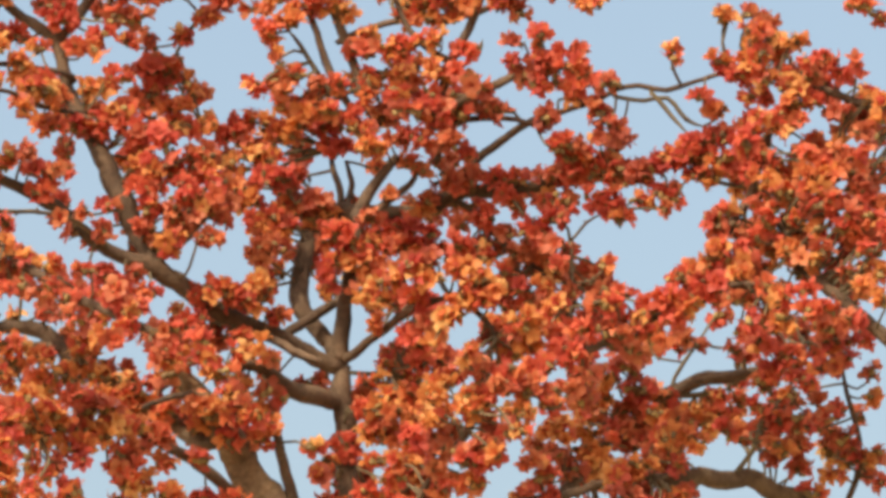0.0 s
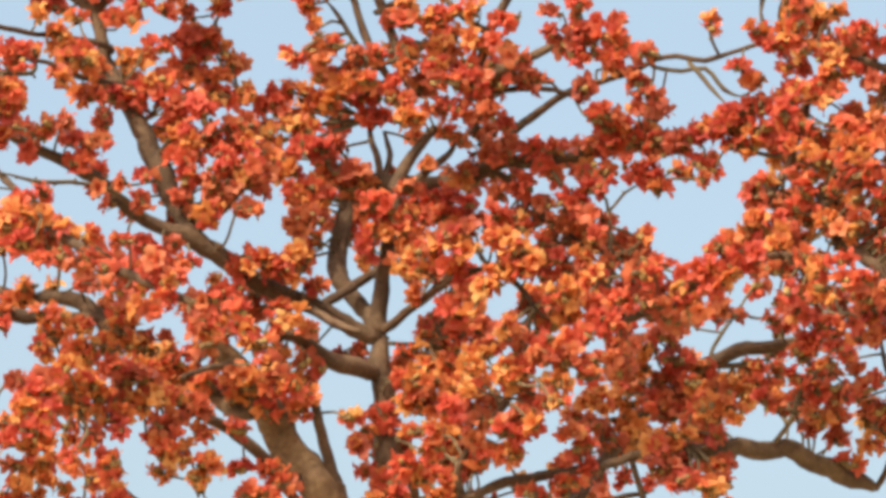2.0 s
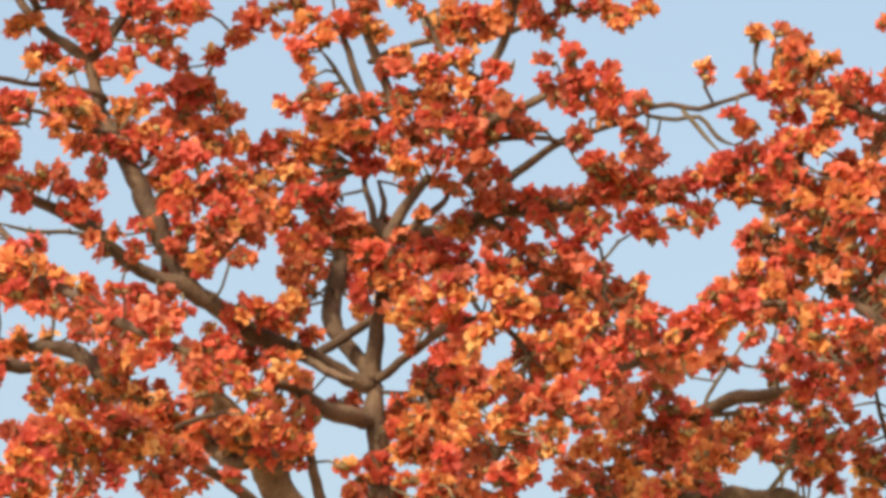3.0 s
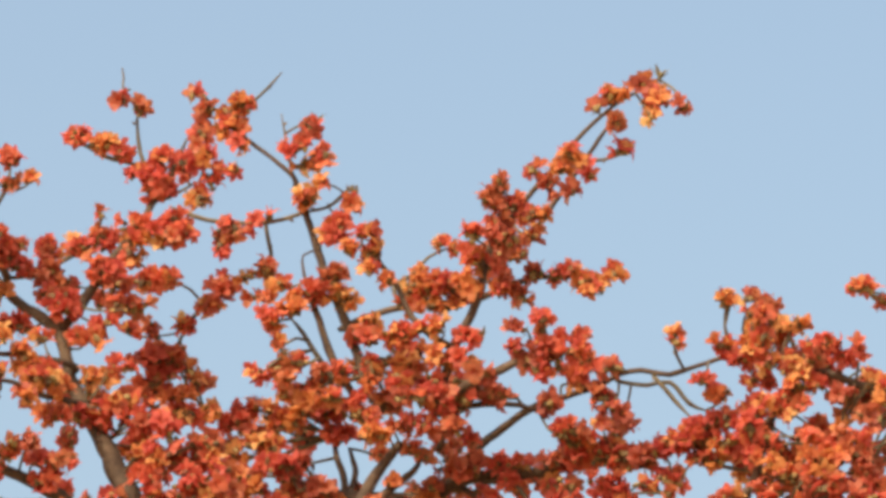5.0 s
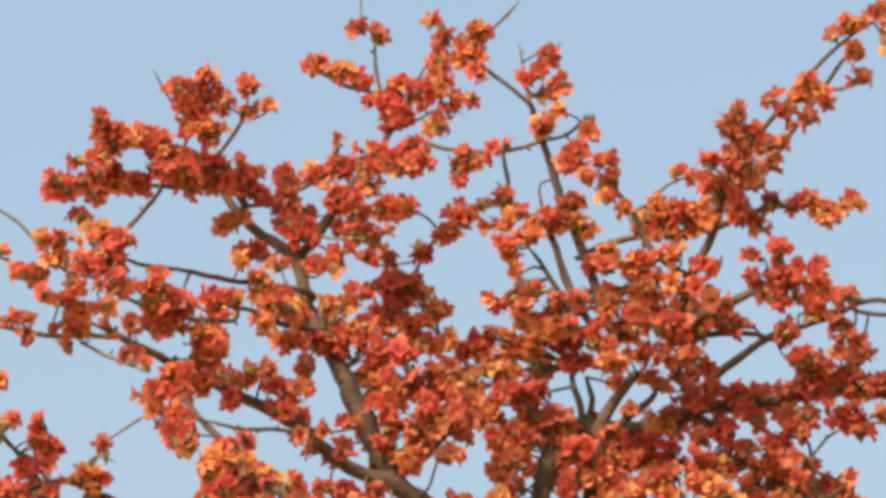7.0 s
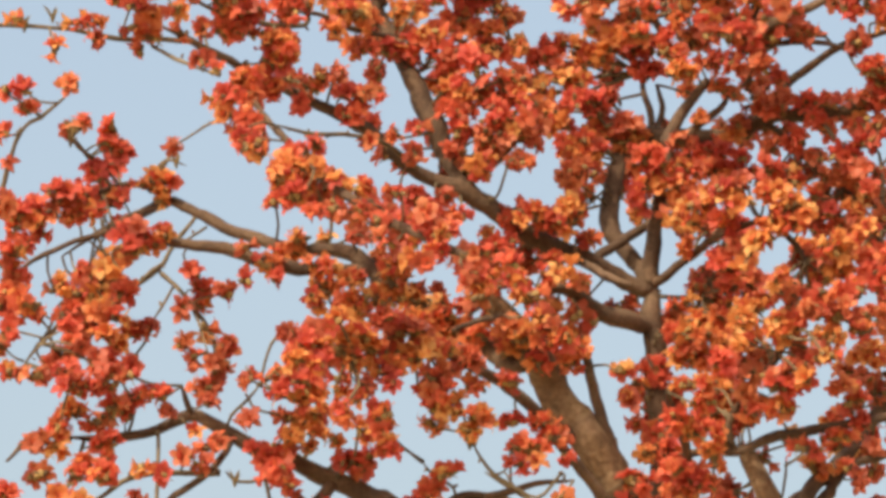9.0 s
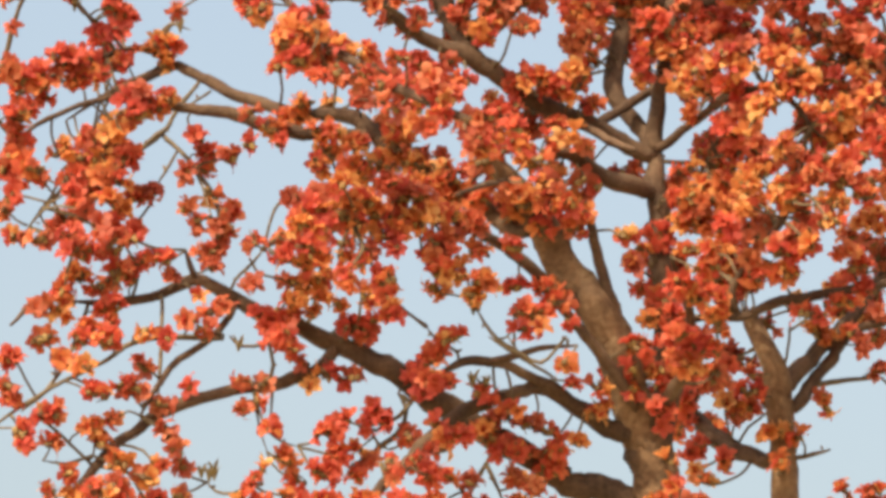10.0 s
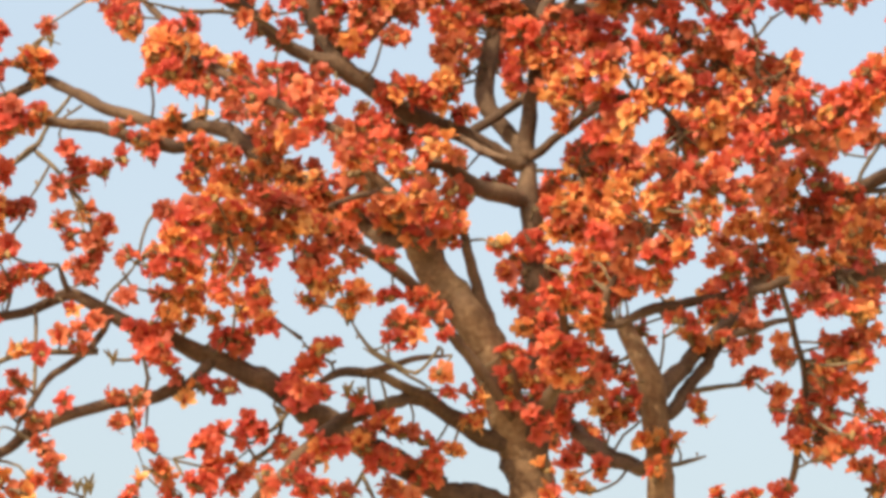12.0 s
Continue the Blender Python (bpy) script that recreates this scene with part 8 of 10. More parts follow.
sprays(part, [(0.92, -1.12, 9.70, 0.95, -1.21, 9.67, 0.046, 1),
             (0.46, -0.86, 9.43, 0.40, -0.85, 9.40, 0.046, 0),
             (0.59, -0.88, 9.56, 0.64, -0.89, 9.52, 0.056, 1),
             (0.70, -1.08, 9.65, 0.90, -0.99, 9.68, 0.066, 0),
             (0.60, -0.90, 9.67, 0.54, -0.91, 9.65, 0.039, 2),
             (0.81, -0.81, 10.28, 0.81, -0.81, 10.29, 0.058, 2),
             (1.04, -0.80, 10.24, 1.06, -0.80, 10.22, 0.058, 0),
             (0.55, -0.81, 10.20, 0.53, -0.81, 10.18, 0.058, 1),
             (0.66, -0.80, 10.17, 0.62, -0.80, 10.19, 0.058, 1),
             (0.54, -0.80, 10.04, 0.53, -0.80, 10.04, 0.058, 1),
             (0.59, -0.61, 10.05, 0.60, -0.61, 10.07, 0.058, 1)])
sprays(part, [(0.85, -0.67, 10.08, 0.81, -0.67, 10.09, 0.058, 1),
             (0.82, -0.64, 10.00, 0.82, -0.64, 10.00, 0.058, 2),
             (0.91, -0.61, 10.00, 0.92, -0.61, 10.01, 0.058, 2),
             (0.52, -0.59, 9.94, 0.53, -0.59, 9.95, 0.058, 0),
             (0.59, -0.63, 9.90, 0.61, -0.63, 9.92, 0.058, 2),
             (0.67, -0.55, 9.92, 0.67, -0.55, 9.94, 0.058, 2),
             (0.90, -0.58, 9.89, 0.91, -0.58, 9.92, 0.058, 2),
             (0.99, -1.02, 9.85, 1.03, -1.02, 9.83, 0.058, 1),
             (0.57, -0.62, 9.74, 0.55, -0.62, 9.76, 0.058, 2),
             (0.54, -0.55, 9.62, 0.49, -0.55, 9.63, 0.058, 1),
             (0.46, -0.41, 9.61, 0.46, -0.41, 9.63, 0.058, 0)])
sprays(part, [(0.36, -0.49, 9.50, 0.34, -0.49, 9.52, 0.058, 2),
             (1.11, -1.12, 10.08, 1.17, -1.15, 10.04, 0.078, 2)])
part = limb("twig", [(-2.85, -1.68, 11.95, 0.010), (-3.01, -1.68, 11.99, 0.010), (-3.18, -1.68, 12.15, 0.010), (-3.30, -1.68, 12.29, 0.010), (-3.51,
    -1.68, 12.43, 0.007), (-3.66, -1.68, 12.55, 0.003)])
sprays(part, [(-3.08, -1.84, 12.15, -2.98, -1.82, 12.14, 0.053, 1),
             (-3.15, -1.81, 12.16, -3.14, -1.85, 12.13, 0.028, 1),
             (-3.00, -1.76, 12.04, -3.10, -1.81, 12.01, 0.054, 1),
             (-2.98, -1.79, 11.90, -2.90, -1.80, 11.86, 0.070, 0)])
part = limb("twig", [(-3.10, -1.68, 12.07, 0.010), (-3.18, -1.68, 11.98, 0.010), (-3.35, -1.68, 12.05, 0.010), (-3.53, -1.68, 12.15, 0.003)])
sprays(part, [(-3.30, -1.76, 11.95, -3.23, -1.83, 11.94, 0.054, 0),
             (-3.39, -1.75, 12.08, -3.41, -1.76, 12.09, 0.032, 0),
             (-3.19, -1.74, 11.95, -3.15, -1.79, 11.94, 0.035, 2),
             (-3.11, -1.82, 11.78, -3.12, -1.89, 11.82, 0.038, 0)])
part = limb("branch", [(0.64, -0.27, 11.92, 0.020), (0.55, -0.27, 11.93, 0.034), (0.66, -0.27, 12.25, 0.030), (0.73, -0.27, 12.42, 0.027), (0.82,
    -0.27, 12.64, 0.027), (0.89, -0.27, 12.92, 0.027), (1.01, -0.27, 13.10, 0.020), (1.12, -0.27, 13.25, 0.017), (1.24, -0.27, 13.39, 0.017), (1.40,
    -0.27, 13.59, 0.014), (1.54, -0.27, 13.73, 0.014), (1.68, -0.27, 13.85, 0.010), (1.86, -0.27, 13.96, 0.010), (2.00, -0.27, 14.05, 0.003)])
sprays(part, [(0.97, -0.43, 13.26, 0.95, -0.50, 13.31, 0.056, 2),
             (0.92, -0.38, 13.18, 0.88, -0.42, 13.22, 0.074, 2),
             (1.02, -0.41, 13.19, 1.05, -0.42, 13.17, 0.066, 0),
             (0.95, -0.32, 13.05, 0.92, -0.37, 13.08, 0.074, 2),
             (0.81, -0.47, 12.94, 0.78, -0.47, 12.96, 0.074, 0),
             (0.92, -0.41, 12.96, 1.05, -0.40, 12.96, 0.081, 2),
             (0.85, -0.32, 12.82, 0.81, -0.32, 12.86, 0.085, 1),
             (0.77, -0.39, 12.66, 0.74, -0.38, 12.70, 0.093, 1),
             (1.17, -0.42, 13.38, 1.14, -0.40, 13.41, 0.035, 0),
             (1.26, -0.36, 13.33, 1.26, -0.38, 13.28, 0.046, 2),
             (1.34, -0.34, 13.41, 1.33, -0.42, 13.40, 0.038, 1)])
sprays(part, [(1.39, -0.43, 13.50, 1.44, -0.42, 13.45, 0.074, 1),
             (1.73, -0.33, 13.88, 1.62, -0.41, 13.87, 0.070, 1),
             (1.57, -0.38, 13.78, 1.56, -0.42, 13.80, 0.025, 2),
             (1.82, -0.35, 13.98, 1.85, -0.41, 13.93, 0.049, 1),
             (1.89, -0.38, 13.86, 1.96, -0.42, 13.81, 0.074, 1),
             (1.88, -0.45, 13.73, 1.90, -0.51, 13.69, 0.046, 1),
             (2.07, -0.47, 13.81, 2.09, -0.50, 13.76, 0.046, 2),
             (0.63, -0.36, 12.22, 0.53, -0.41, 12.21, 0.078, 1),
             (0.53, -0.37, 12.10, 0.56, -0.41, 12.00, 0.056, 0),
             (0.49, -0.52, 11.93, 0.32, -0.50, 11.94, 0.035, 2),
             (0.48, -0.38, 11.92, 0.46, -0.44, 11.92, 0.035, 1)])
sprays(part, [(0.70, -0.36, 12.37, 0.79, -0.41, 12.32, 0.053, 0)])
part = limb("branch", [(0.68, -0.27, 12.31, 0.024), (0.59, -0.26, 12.36, 0.024), (0.42, -0.22, 12.51, 0.020), (0.32, -0.18, 12.74, 0.017), (0.21,
    -0.15, 12.90, 0.017), (0.11, -0.12, 13.01, 0.008)])
sprays(part, [(0.09, -0.30, 13.03, 0.19, -0.31, 13.02, 0.049, 0),
             (0.03, -0.25, 12.92, 0.02, -0.27, 12.97, 0.053, 1),
             (0.21, -0.23, 12.91, 0.16, -0.22, 12.92, 0.053, 1),
             (0.14, -0.29, 12.81, 0.16, -0.34, 12.77, 0.038, 1),
             (0.27, -0.22, 12.77, 0.29, -0.28, 12.72, 0.046, 1),
             (0.39, -0.32, 12.38, 0.29, -0.29, 12.39, 0.089, 0),
             (0.60, -0.39, 12.39, 0.50, -0.39, 12.40, 0.081, 1)])
part = limb("branch", [(-3.42, -0.75, 9.39, 0.020), (-3.53, -0.83, 9.40, 0.020), (-3.66, -0.92, 9.35, 0.020), (-3.77, -1.05, 9.19, 0.009)])
sprays(part, [(-3.41, -1.05, 9.63, -3.32, -0.98, 9.65, 0.084, 0),
             (-3.42, -0.89, 9.50, -3.35, -0.91, 9.51, 0.075, 1),
             (-3.48, -0.88, 9.43, -3.48, -0.97, 9.42, 0.054, 0),
             (-3.64, -1.01, 9.30, -3.54, -0.96, 9.33, 0.059, 2),
             (-3.47, -0.88, 9.35, -3.51, -0.92, 9.32, 0.059, 1)])
part = limb("twig", [(-0.71, 0.44, 13.96, 0.010), (-0.58, 0.44, 14.10, 0.010), (-0.47, 0.44, 14.21, 0.010), (-0.39, 0.44, 14.30, 0.003)])
sprays(part, [(-0.68, 0.38, 14.08, -0.59, 0.27, 14.03, 0.056, 1)])
part = limb("twig", [(1.23, 0.11, 11.38, 0.010), (1.36, 0.06, 11.38, 0.010), (1.40, -0.01, 11.20, 0.014), (1.40, -0.10, 10.97, 0.014), (1.39, -0.19,
    10.74, 0.006)])
sprays(part, [(1.39, 0.13, 11.51, 1.28, 0.16, 11.54, 0.089, 0),
             (1.26, -0.06, 11.23, 1.23, 0.00, 11.23, 0.046, 2),
             (1.35, -0.04, 11.38, 1.26, -0.04, 11.38, 0.053, 0),
             (1.38, -0.09, 11.19, 1.31, -0.15, 11.19, 0.025, 2),
             (1.60, -0.22, 11.03, 1.58, -0.28, 11.04, 0.046, 1),
             (1.34, -0.17, 11.05, 1.30, -0.24, 11.02, 0.042, 0),
             (1.41, -0.18, 10.88, 1.36, -0.16, 10.95, 0.046, 2),
             (1.34, -0.31, 10.76, 1.29, -0.29, 10.80, 0.053, 1),
             (1.60, -0.30, 10.83, 1.58, -0.35, 10.88, 0.053, 2),
             (1.25, -0.41, 10.60, 1.19, -0.41, 10.63, 0.049, 2),
             (1.36, -0.34, 10.62, 1.29, -0.32, 10.60, 0.066, 0)])
sprays(part, [(1.45, 0.17, 11.01, 1.49, 0.17, 11.02, 0.058, 2),
             (1.52, 0.09, 11.02, 1.57, 0.09, 11.04, 0.058, 2),
             (1.31, 0.06, 10.84, 1.28, 0.06, 10.83, 0.058, 1),
             (1.39, 0.19, 10.85, 1.34, 0.19, 10.85, 0.058, 1),
             (1.30, 0.03, 10.77, 1.27, 0.03, 10.74, 0.058, 0),
             (1.37, 0.09, 10.77, 1.36, 0.09, 10.76, 0.058, 0),
             (1.57, 0.16, 11.06, 1.58, 0.16, 10.93, 0.048, 0),
             (1.53, 0.10, 10.91, 1.66, 0.10, 10.86, 0.055, 0),
             (1.45, 0.15, 10.77, 1.48, 0.15, 10.77, 0.058, 0),
             (1.50, 0.04, 10.75, 1.53, 0.04, 10.76, 0.058, 0),
             (1.60, 0.10, 10.79, 1.59, 0.10, 10.77, 0.058, 2)])
sprays(part, [(1.46, 0.02, 10.68, 1.44, 0.02, 10.65, 0.058, 0),
             (1.47, 0.11, 10.64, 1.44, 0.11, 10.62, 0.058, 0)])
part = limb("twig", [(1.40, 0.01, 11.26, 0.010), (1.50, -0.08, 11.35, 0.010), (1.58, -0.14, 11.39, 0.005)])
sprays(part, [(1.79, -0.19, 11.46, 1.90, -0.11, 11.46, 0.049, 1),
             (1.95, -0.19, 11.41, 1.97, -0.26, 11.38, 0.025, 2),
             (1.52, -0.26, 11.46, 1.69, -0.23, 11.45, 0.081, 0),
             (1.65, -0.22, 11.35, 1.72, -0.29, 11.31, 0.046, 1)])
part = limb("branch", [(0.67, -0.60, 10.78, 0.017), (0.79, -0.60, 10.70, 0.017), (0.88, -0.60, 10.61, 0.020), (0.94, -0.60, 10.51, 0.012)])
sprays(part, [(0.56, -0.65, 10.46, 0.59, -0.67, 10.44, 0.039, 1),
             (0.78, -0.76, 10.34, 0.75, -0.76, 10.34, 0.058, 1),
             (0.91, -0.30, 10.45, 0.91, -0.30, 10.43, 0.058, 2),
             (0.95, -0.38, 10.42, 0.99, -0.38, 10.42, 0.058, 0),
             (0.70, -0.67, 10.28, 0.67, -0.67, 10.28, 0.058, 2),
             (0.84, -0.62, 10.22, 0.81, -0.62, 10.23, 0.058, 0),
             (0.78, -0.73, 10.82, 0.91, -0.74, 10.82, 0.097, 1),
             (0.68, -0.69, 10.75, 0.85, -0.73, 10.72, 0.089, 1),
             (0.74, -0.74, 10.63, 0.62, -0.69, 10.61, 0.056, 1),
             (0.89, -0.74, 10.68, 0.85, -0.75, 10.68, 0.046, 0),
             (1.08, -0.83, 10.57, 1.15, -0.83, 10.52, 0.081, 1)])
sprays(part, [(1.05, -0.68, 10.49, 1.18, -0.72, 10.44, 0.093, 1),
             (0.89, -0.35, 10.65, 0.92, -0.35, 10.64, 0.058, 1),
             (0.99, -0.33, 10.66, 1.00, -0.33, 10.65, 0.058, 1),
             (0.90, -0.38, 10.60, 0.92, -0.38, 10.60, 0.058, 2),
             (0.99, -0.30, 10.52, 1.03, -0.30, 10.52, 0.058, 1),
             (1.06, -0.38, 10.47, 1.06, -0.38, 10.44, 0.058, 1),
             (0.85, -0.31, 10.57, 1.02, -0.31, 10.54, 0.044, 2)])
part = limb("twig", [(-0.89, -0.19, 8.72, 0.014), (-0.99, -0.19, 8.53, 0.014), (-1.04, -0.19, 8.45, 0.014), (-1.09, -0.19, 8.33, 0.006)])
sprays(part, [(-1.19, -0.36, 8.40, -1.25, -0.37, 8.47, 0.046, 1),
             (-1.09, -0.28, 8.42, -1.07, -0.35, 8.39, 0.032, 2),
             (-1.23, -0.39, 8.26, -1.33, -0.40, 8.27, 0.046, 1),
             (-1.10, -0.32, 8.27, -0.96, -0.35, 8.26, 0.049, 0)])
part = limb("twig", [(-0.99, -0.19, 8.53, 0.014), (-0.94, -0.19, 8.43, 0.014), (-0.89, -0.19, 8.31, 0.006)])
sprays(part, [(-0.70, -0.31, 8.38, -0.66, -0.37, 8.37, 0.046, 1),
             (-0.69, -0.34, 8.26, -0.59, -0.36, 8.25, 0.042, 0),
             (-0.80, -0.28, 8.43, -0.85, -0.36, 8.44, 0.039, 2),
             (-0.86, -0.38, 8.27, -0.76, -0.34, 8.27, 0.049, 1)])
part = limb("twig", [(-3.34, 0.00, 10.36, 0.010), (-3.56, 0.00, 10.40, 0.010), (-3.66, 0.00, 10.20, 0.010), (-3.80, 0.00, 10.00, 0.003)])
sprays(part, [(-3.44, 0.18, 10.39, -3.44, 0.18, 10.40, 0.058, 2),
             (-3.49, 0.32, 10.32, -3.45, 0.32, 10.29, 0.058, 1),
             (-3.92, -0.09, 10.08, -3.93, -0.11, 10.08, 0.050, 2),
             (-3.51, -0.11, 10.41, -3.45, -0.16, 10.39, 0.046, 0),
             (-3.39, -0.09, 10.39, -3.40, -0.16, 10.39, 0.046, 1),
             (-3.85, -0.14, 9.91, -3.87, -0.22, 9.90, 0.033, 1),
             (-3.58, -0.16, 10.47, -3.56, -0.20, 10.45, 0.038, 1),
             (-3.50, 0.20, 10.41, -3.51, 0.20, 10.42, 0.058, 0),
             (-3.52, 0.19, 10.27, -3.50, 0.19, 10.25, 0.058, 0),
             (-3.42, 0.03, 10.14, -3.42, 0.03, 10.12, 0.058, 2),
             (-3.60, 0.31, 10.12, -3.58, 0.31, 10.10, 0.058, 2)])
sprays(part, [(-3.53, 0.31, 10.13, -3.48, 0.31, 10.15, 0.058, 0),
             (-3.68, 0.25, 10.03, -3.64, 0.25, 10.05, 0.058, 0)])
part = limb("twig", [(-3.57, 0.00, 10.38, 0.014), (-3.59, -0.15, 10.20, 0.014), (-3.67, -0.31, 10.05, 0.010), (-3.74, -0.45, 9.91, 0.005)])
sprays(part, [(-3.35, -0.38, 9.93, -3.25, -0.28, 9.94, 0.084, 0),
             (-3.69, -0.14, 10.28, -3.82, -0.15, 10.28, 0.063, 0),
             (-3.85, -0.22, 10.16, -3.90, -0.23, 10.16, 0.075, 0),
             (-3.55, -0.17, 10.28, -3.47, -0.21, 10.28, 0.046, 0),
             (-3.53, -0.32, 10.15, -3.49, -0.31, 10.11, 0.059, 0),
             (-3.43, -0.42, 10.02, -3.37, -0.33, 10.02, 0.038, 2),
             (-3.62, -0.55, 9.81, -3.70, -0.60, 9.80, 0.050, 2),
             (-3.50, -0.52, 9.83, -3.44, -0.49, 9.87, 0.084, 0),
             (-3.70, -0.31, 10.30, -3.79, -0.29, 10.32, 0.067, 1)])
part = limb("branch", [(3.02, 0.54, 9.63, 0.021), (3.13, 0.47, 9.83, 0.021), (3.16, 0.39, 10.09, 0.017), (3.09, 0.31, 10.36, 0.017), (3.05, 0.24,
    10.56, 0.008)])
sprays(part, [(2.89, 0.53, 10.45, 2.87, 0.53, 10.45, 0.058, 0),
             (2.95, 0.17, 10.67, 3.08, 0.09, 10.66, 0.070, 0),
             (3.08, 0.08, 10.51, 2.91, 0.11, 10.49, 0.070, 0),
             (3.23, 0.15, 10.43, 3.22, 0.10, 10.49, 0.039, 2),
             (2.97, 0.12, 10.17, 2.92, 0.11, 10.16, 0.053, 0),
             (3.08, 0.23, 10.09, 3.01, 0.28, 10.07, 0.056, 2),
             (3.01, 0.22, 10.25, 3.04, 0.17, 10.25, 0.039, 0),
             (3.21, 0.21, 10.34, 3.22, 0.14, 10.31, 0.032, 1),
             (3.04, 0.36, 9.84, 2.98, 0.32, 9.90, 0.042, 1),
             (3.26, 0.37, 9.96, 3.16, 0.30, 9.93, 0.070, 1),
             (3.26, 0.27, 10.00, 3.28, 0.27, 9.99, 0.042, 2)])
sprays(part, [(3.29, 0.29, 9.82, 3.31, 0.29, 9.79, 0.046, 0),
             (3.11, 0.32, 10.04, 3.12, 0.29, 10.03, 0.032, 2),
             (3.18, 0.54, 10.77, 3.22, 0.54, 10.75, 0.058, 0),
             (2.89, 0.40, 10.23, 2.85, 0.40, 10.22, 0.058, 2),
             (3.17, 0.68, 10.31, 3.19, 0.68, 10.30, 0.058, 2),
             (2.91, 0.31, 10.15, 2.88, 0.31, 10.17, 0.058, 2),
             (3.02, 0.62, 10.20, 2.98, 0.62, 10.22, 0.058, 2),
             (2.97, 0.67, 10.14, 2.94, 0.67, 10.11, 0.058, 2),
             (3.00, 0.74, 10.07, 3.00, 0.74, 10.09, 0.058, 1),
             (3.07, 0.61, 10.08, 3.04, 0.61, 10.07, 0.058, 2),
             (3.13, 0.61, 10.07, 3.12, 0.61, 10.07, 0.058, 2)])
sprays(part, [(3.06, 0.75, 10.03, 3.06, 0.75, 10.05, 0.058, 1),
             (3.12, 0.66, 10.00, 3.10, 0.66, 10.02, 0.058, 1),
             (3.21, 0.70, 9.95, 3.23, 0.70, 9.94, 0.058, 2)])
part = limb("branch", [(2.49, -0.36, 12.23, 0.017), (2.70, -0.40, 12.13, 0.017), (2.66, -0.43, 11.98, 0.020), (2.59, -0.47, 11.80, 0.017), (2.53,
    -0.51, 11.61, 0.020), (2.49, -0.53, 11.46, 0.024), (2.41, -0.57, 11.31, 0.027), (2.30, -0.61, 11.13, 0.030), (2.16, -0.66, 10.91, 0.015)])
sprays(part, [(2.21, -0.70, 11.19, 2.31, -0.79, 11.19, 0.078, 2),
             (2.31, -0.71, 11.27, 2.33, -0.72, 11.26, 0.035, 0),
             (2.45, -0.68, 11.67, 2.41, -0.66, 11.74, 0.049, 0),
             (2.53, -0.59, 12.27, 2.57, -0.58, 12.30, 0.039, 1),
             (2.49, -0.43, 12.18, 2.59, -0.53, 12.13, 0.056, 0),
             (2.66, -0.49, 12.18, 2.72, -0.54, 12.13, 0.066, 0),
             (2.62, -0.53, 11.92, 2.72, -0.52, 11.90, 0.085, 0),
             (2.60, -0.53, 11.83, 2.72, -0.58, 11.80, 0.056, 1),
             (2.75, -0.54, 11.86, 2.78, -0.61, 11.84, 0.046, 2),
             (2.55, -0.61, 11.83, 2.53, -0.63, 11.90, 0.049, 0),
             (2.50, -0.55, 11.75, 2.48, -0.58, 11.79, 0.046, 0)])
sprays(part, [(2.46, -0.55, 11.70, 2.47, -0.63, 11.60, 0.035, 0),
             (2.59, -0.61, 11.62, 2.53, -0.65, 11.64, 0.042, 0),
             (2.79, -0.71, 11.62, 2.83, -0.65, 11.60, 0.046, 0),
             (2.84, -0.70, 11.54, 2.91, -0.75, 11.51, 0.078, 0),
             (2.62, -0.65, 11.45, 2.55, -0.74, 11.45, 0.049, 1),
             (2.48, -0.58, 11.50, 2.45, -0.68, 11.51, 0.035, 0),
             (2.41, -0.23, 11.29, 2.42, -0.23, 11.28, 0.058, 2),
             (2.74, -0.42, 12.39, 2.73, -0.42, 12.41, 0.058, 1),
             (2.65, -0.16, 12.36, 2.69, -0.16, 12.33, 0.058, 2),
             (2.70, -0.06, 12.41, 2.73, -0.06, 12.39, 0.058, 0),
             (2.56, -0.20, 12.11, 2.60, -0.20, 12.09, 0.058, 0)])
sprays(part, [(2.52, -0.23, 11.95, 2.49, -0.23, 11.96, 0.058, 0),
             (2.51, -0.22, 11.80, 2.50, -0.22, 11.81, 0.058, 0),
             (2.56, -0.33, 11.77, 2.52, -0.33, 11.79, 0.058, 2),
             (2.86, -0.32, 11.77, 2.91, -0.32, 11.77, 0.058, 0),
             (2.77, -0.48, 11.66, 2.78, -0.48, 11.66, 0.058, 0),
             (2.63, -0.26, 11.68, 2.64, -0.26, 11.66, 0.058, 0),
             (2.71, -0.34, 11.61, 2.70, -0.34, 11.58, 0.058, 1),
             (2.67, -0.35, 11.58, 2.71, -0.35, 11.56, 0.058, 2),
             (2.81, -0.20, 12.26, 2.81, -0.20, 12.27, 0.058, 2),
             (2.46, -0.34, 11.08, 2.50, -0.34, 11.08, 0.058, 1),
             (2.22, -0.41, 10.78, 2.26, -0.41, 10.77, 0.058, 0)])
sprays(part, [(2.74, -0.46, 11.43, 2.77, -0.46, 11.44, 0.058, 1),
             (2.69, -0.43, 11.36, 2.73, -0.43, 11.35, 0.058, 2),
             (2.49, -0.24, 11.27, 2.51, -0.24, 11.25, 0.058, 2),
             (2.47, -0.31, 11.17, 2.44, -0.31, 11.15, 0.058, 2)])
part = limb("branch", [(2.70, -0.40, 12.13, 0.017), (2.73, -0.42, 12.13, 0.017), (2.93, -0.49, 12.07, 0.024), (3.10, -0.55, 11.99, 0.027), (3.29,
    -0.63, 11.88, 0.030), (3.46, -0.70, 11.74, 0.017)])
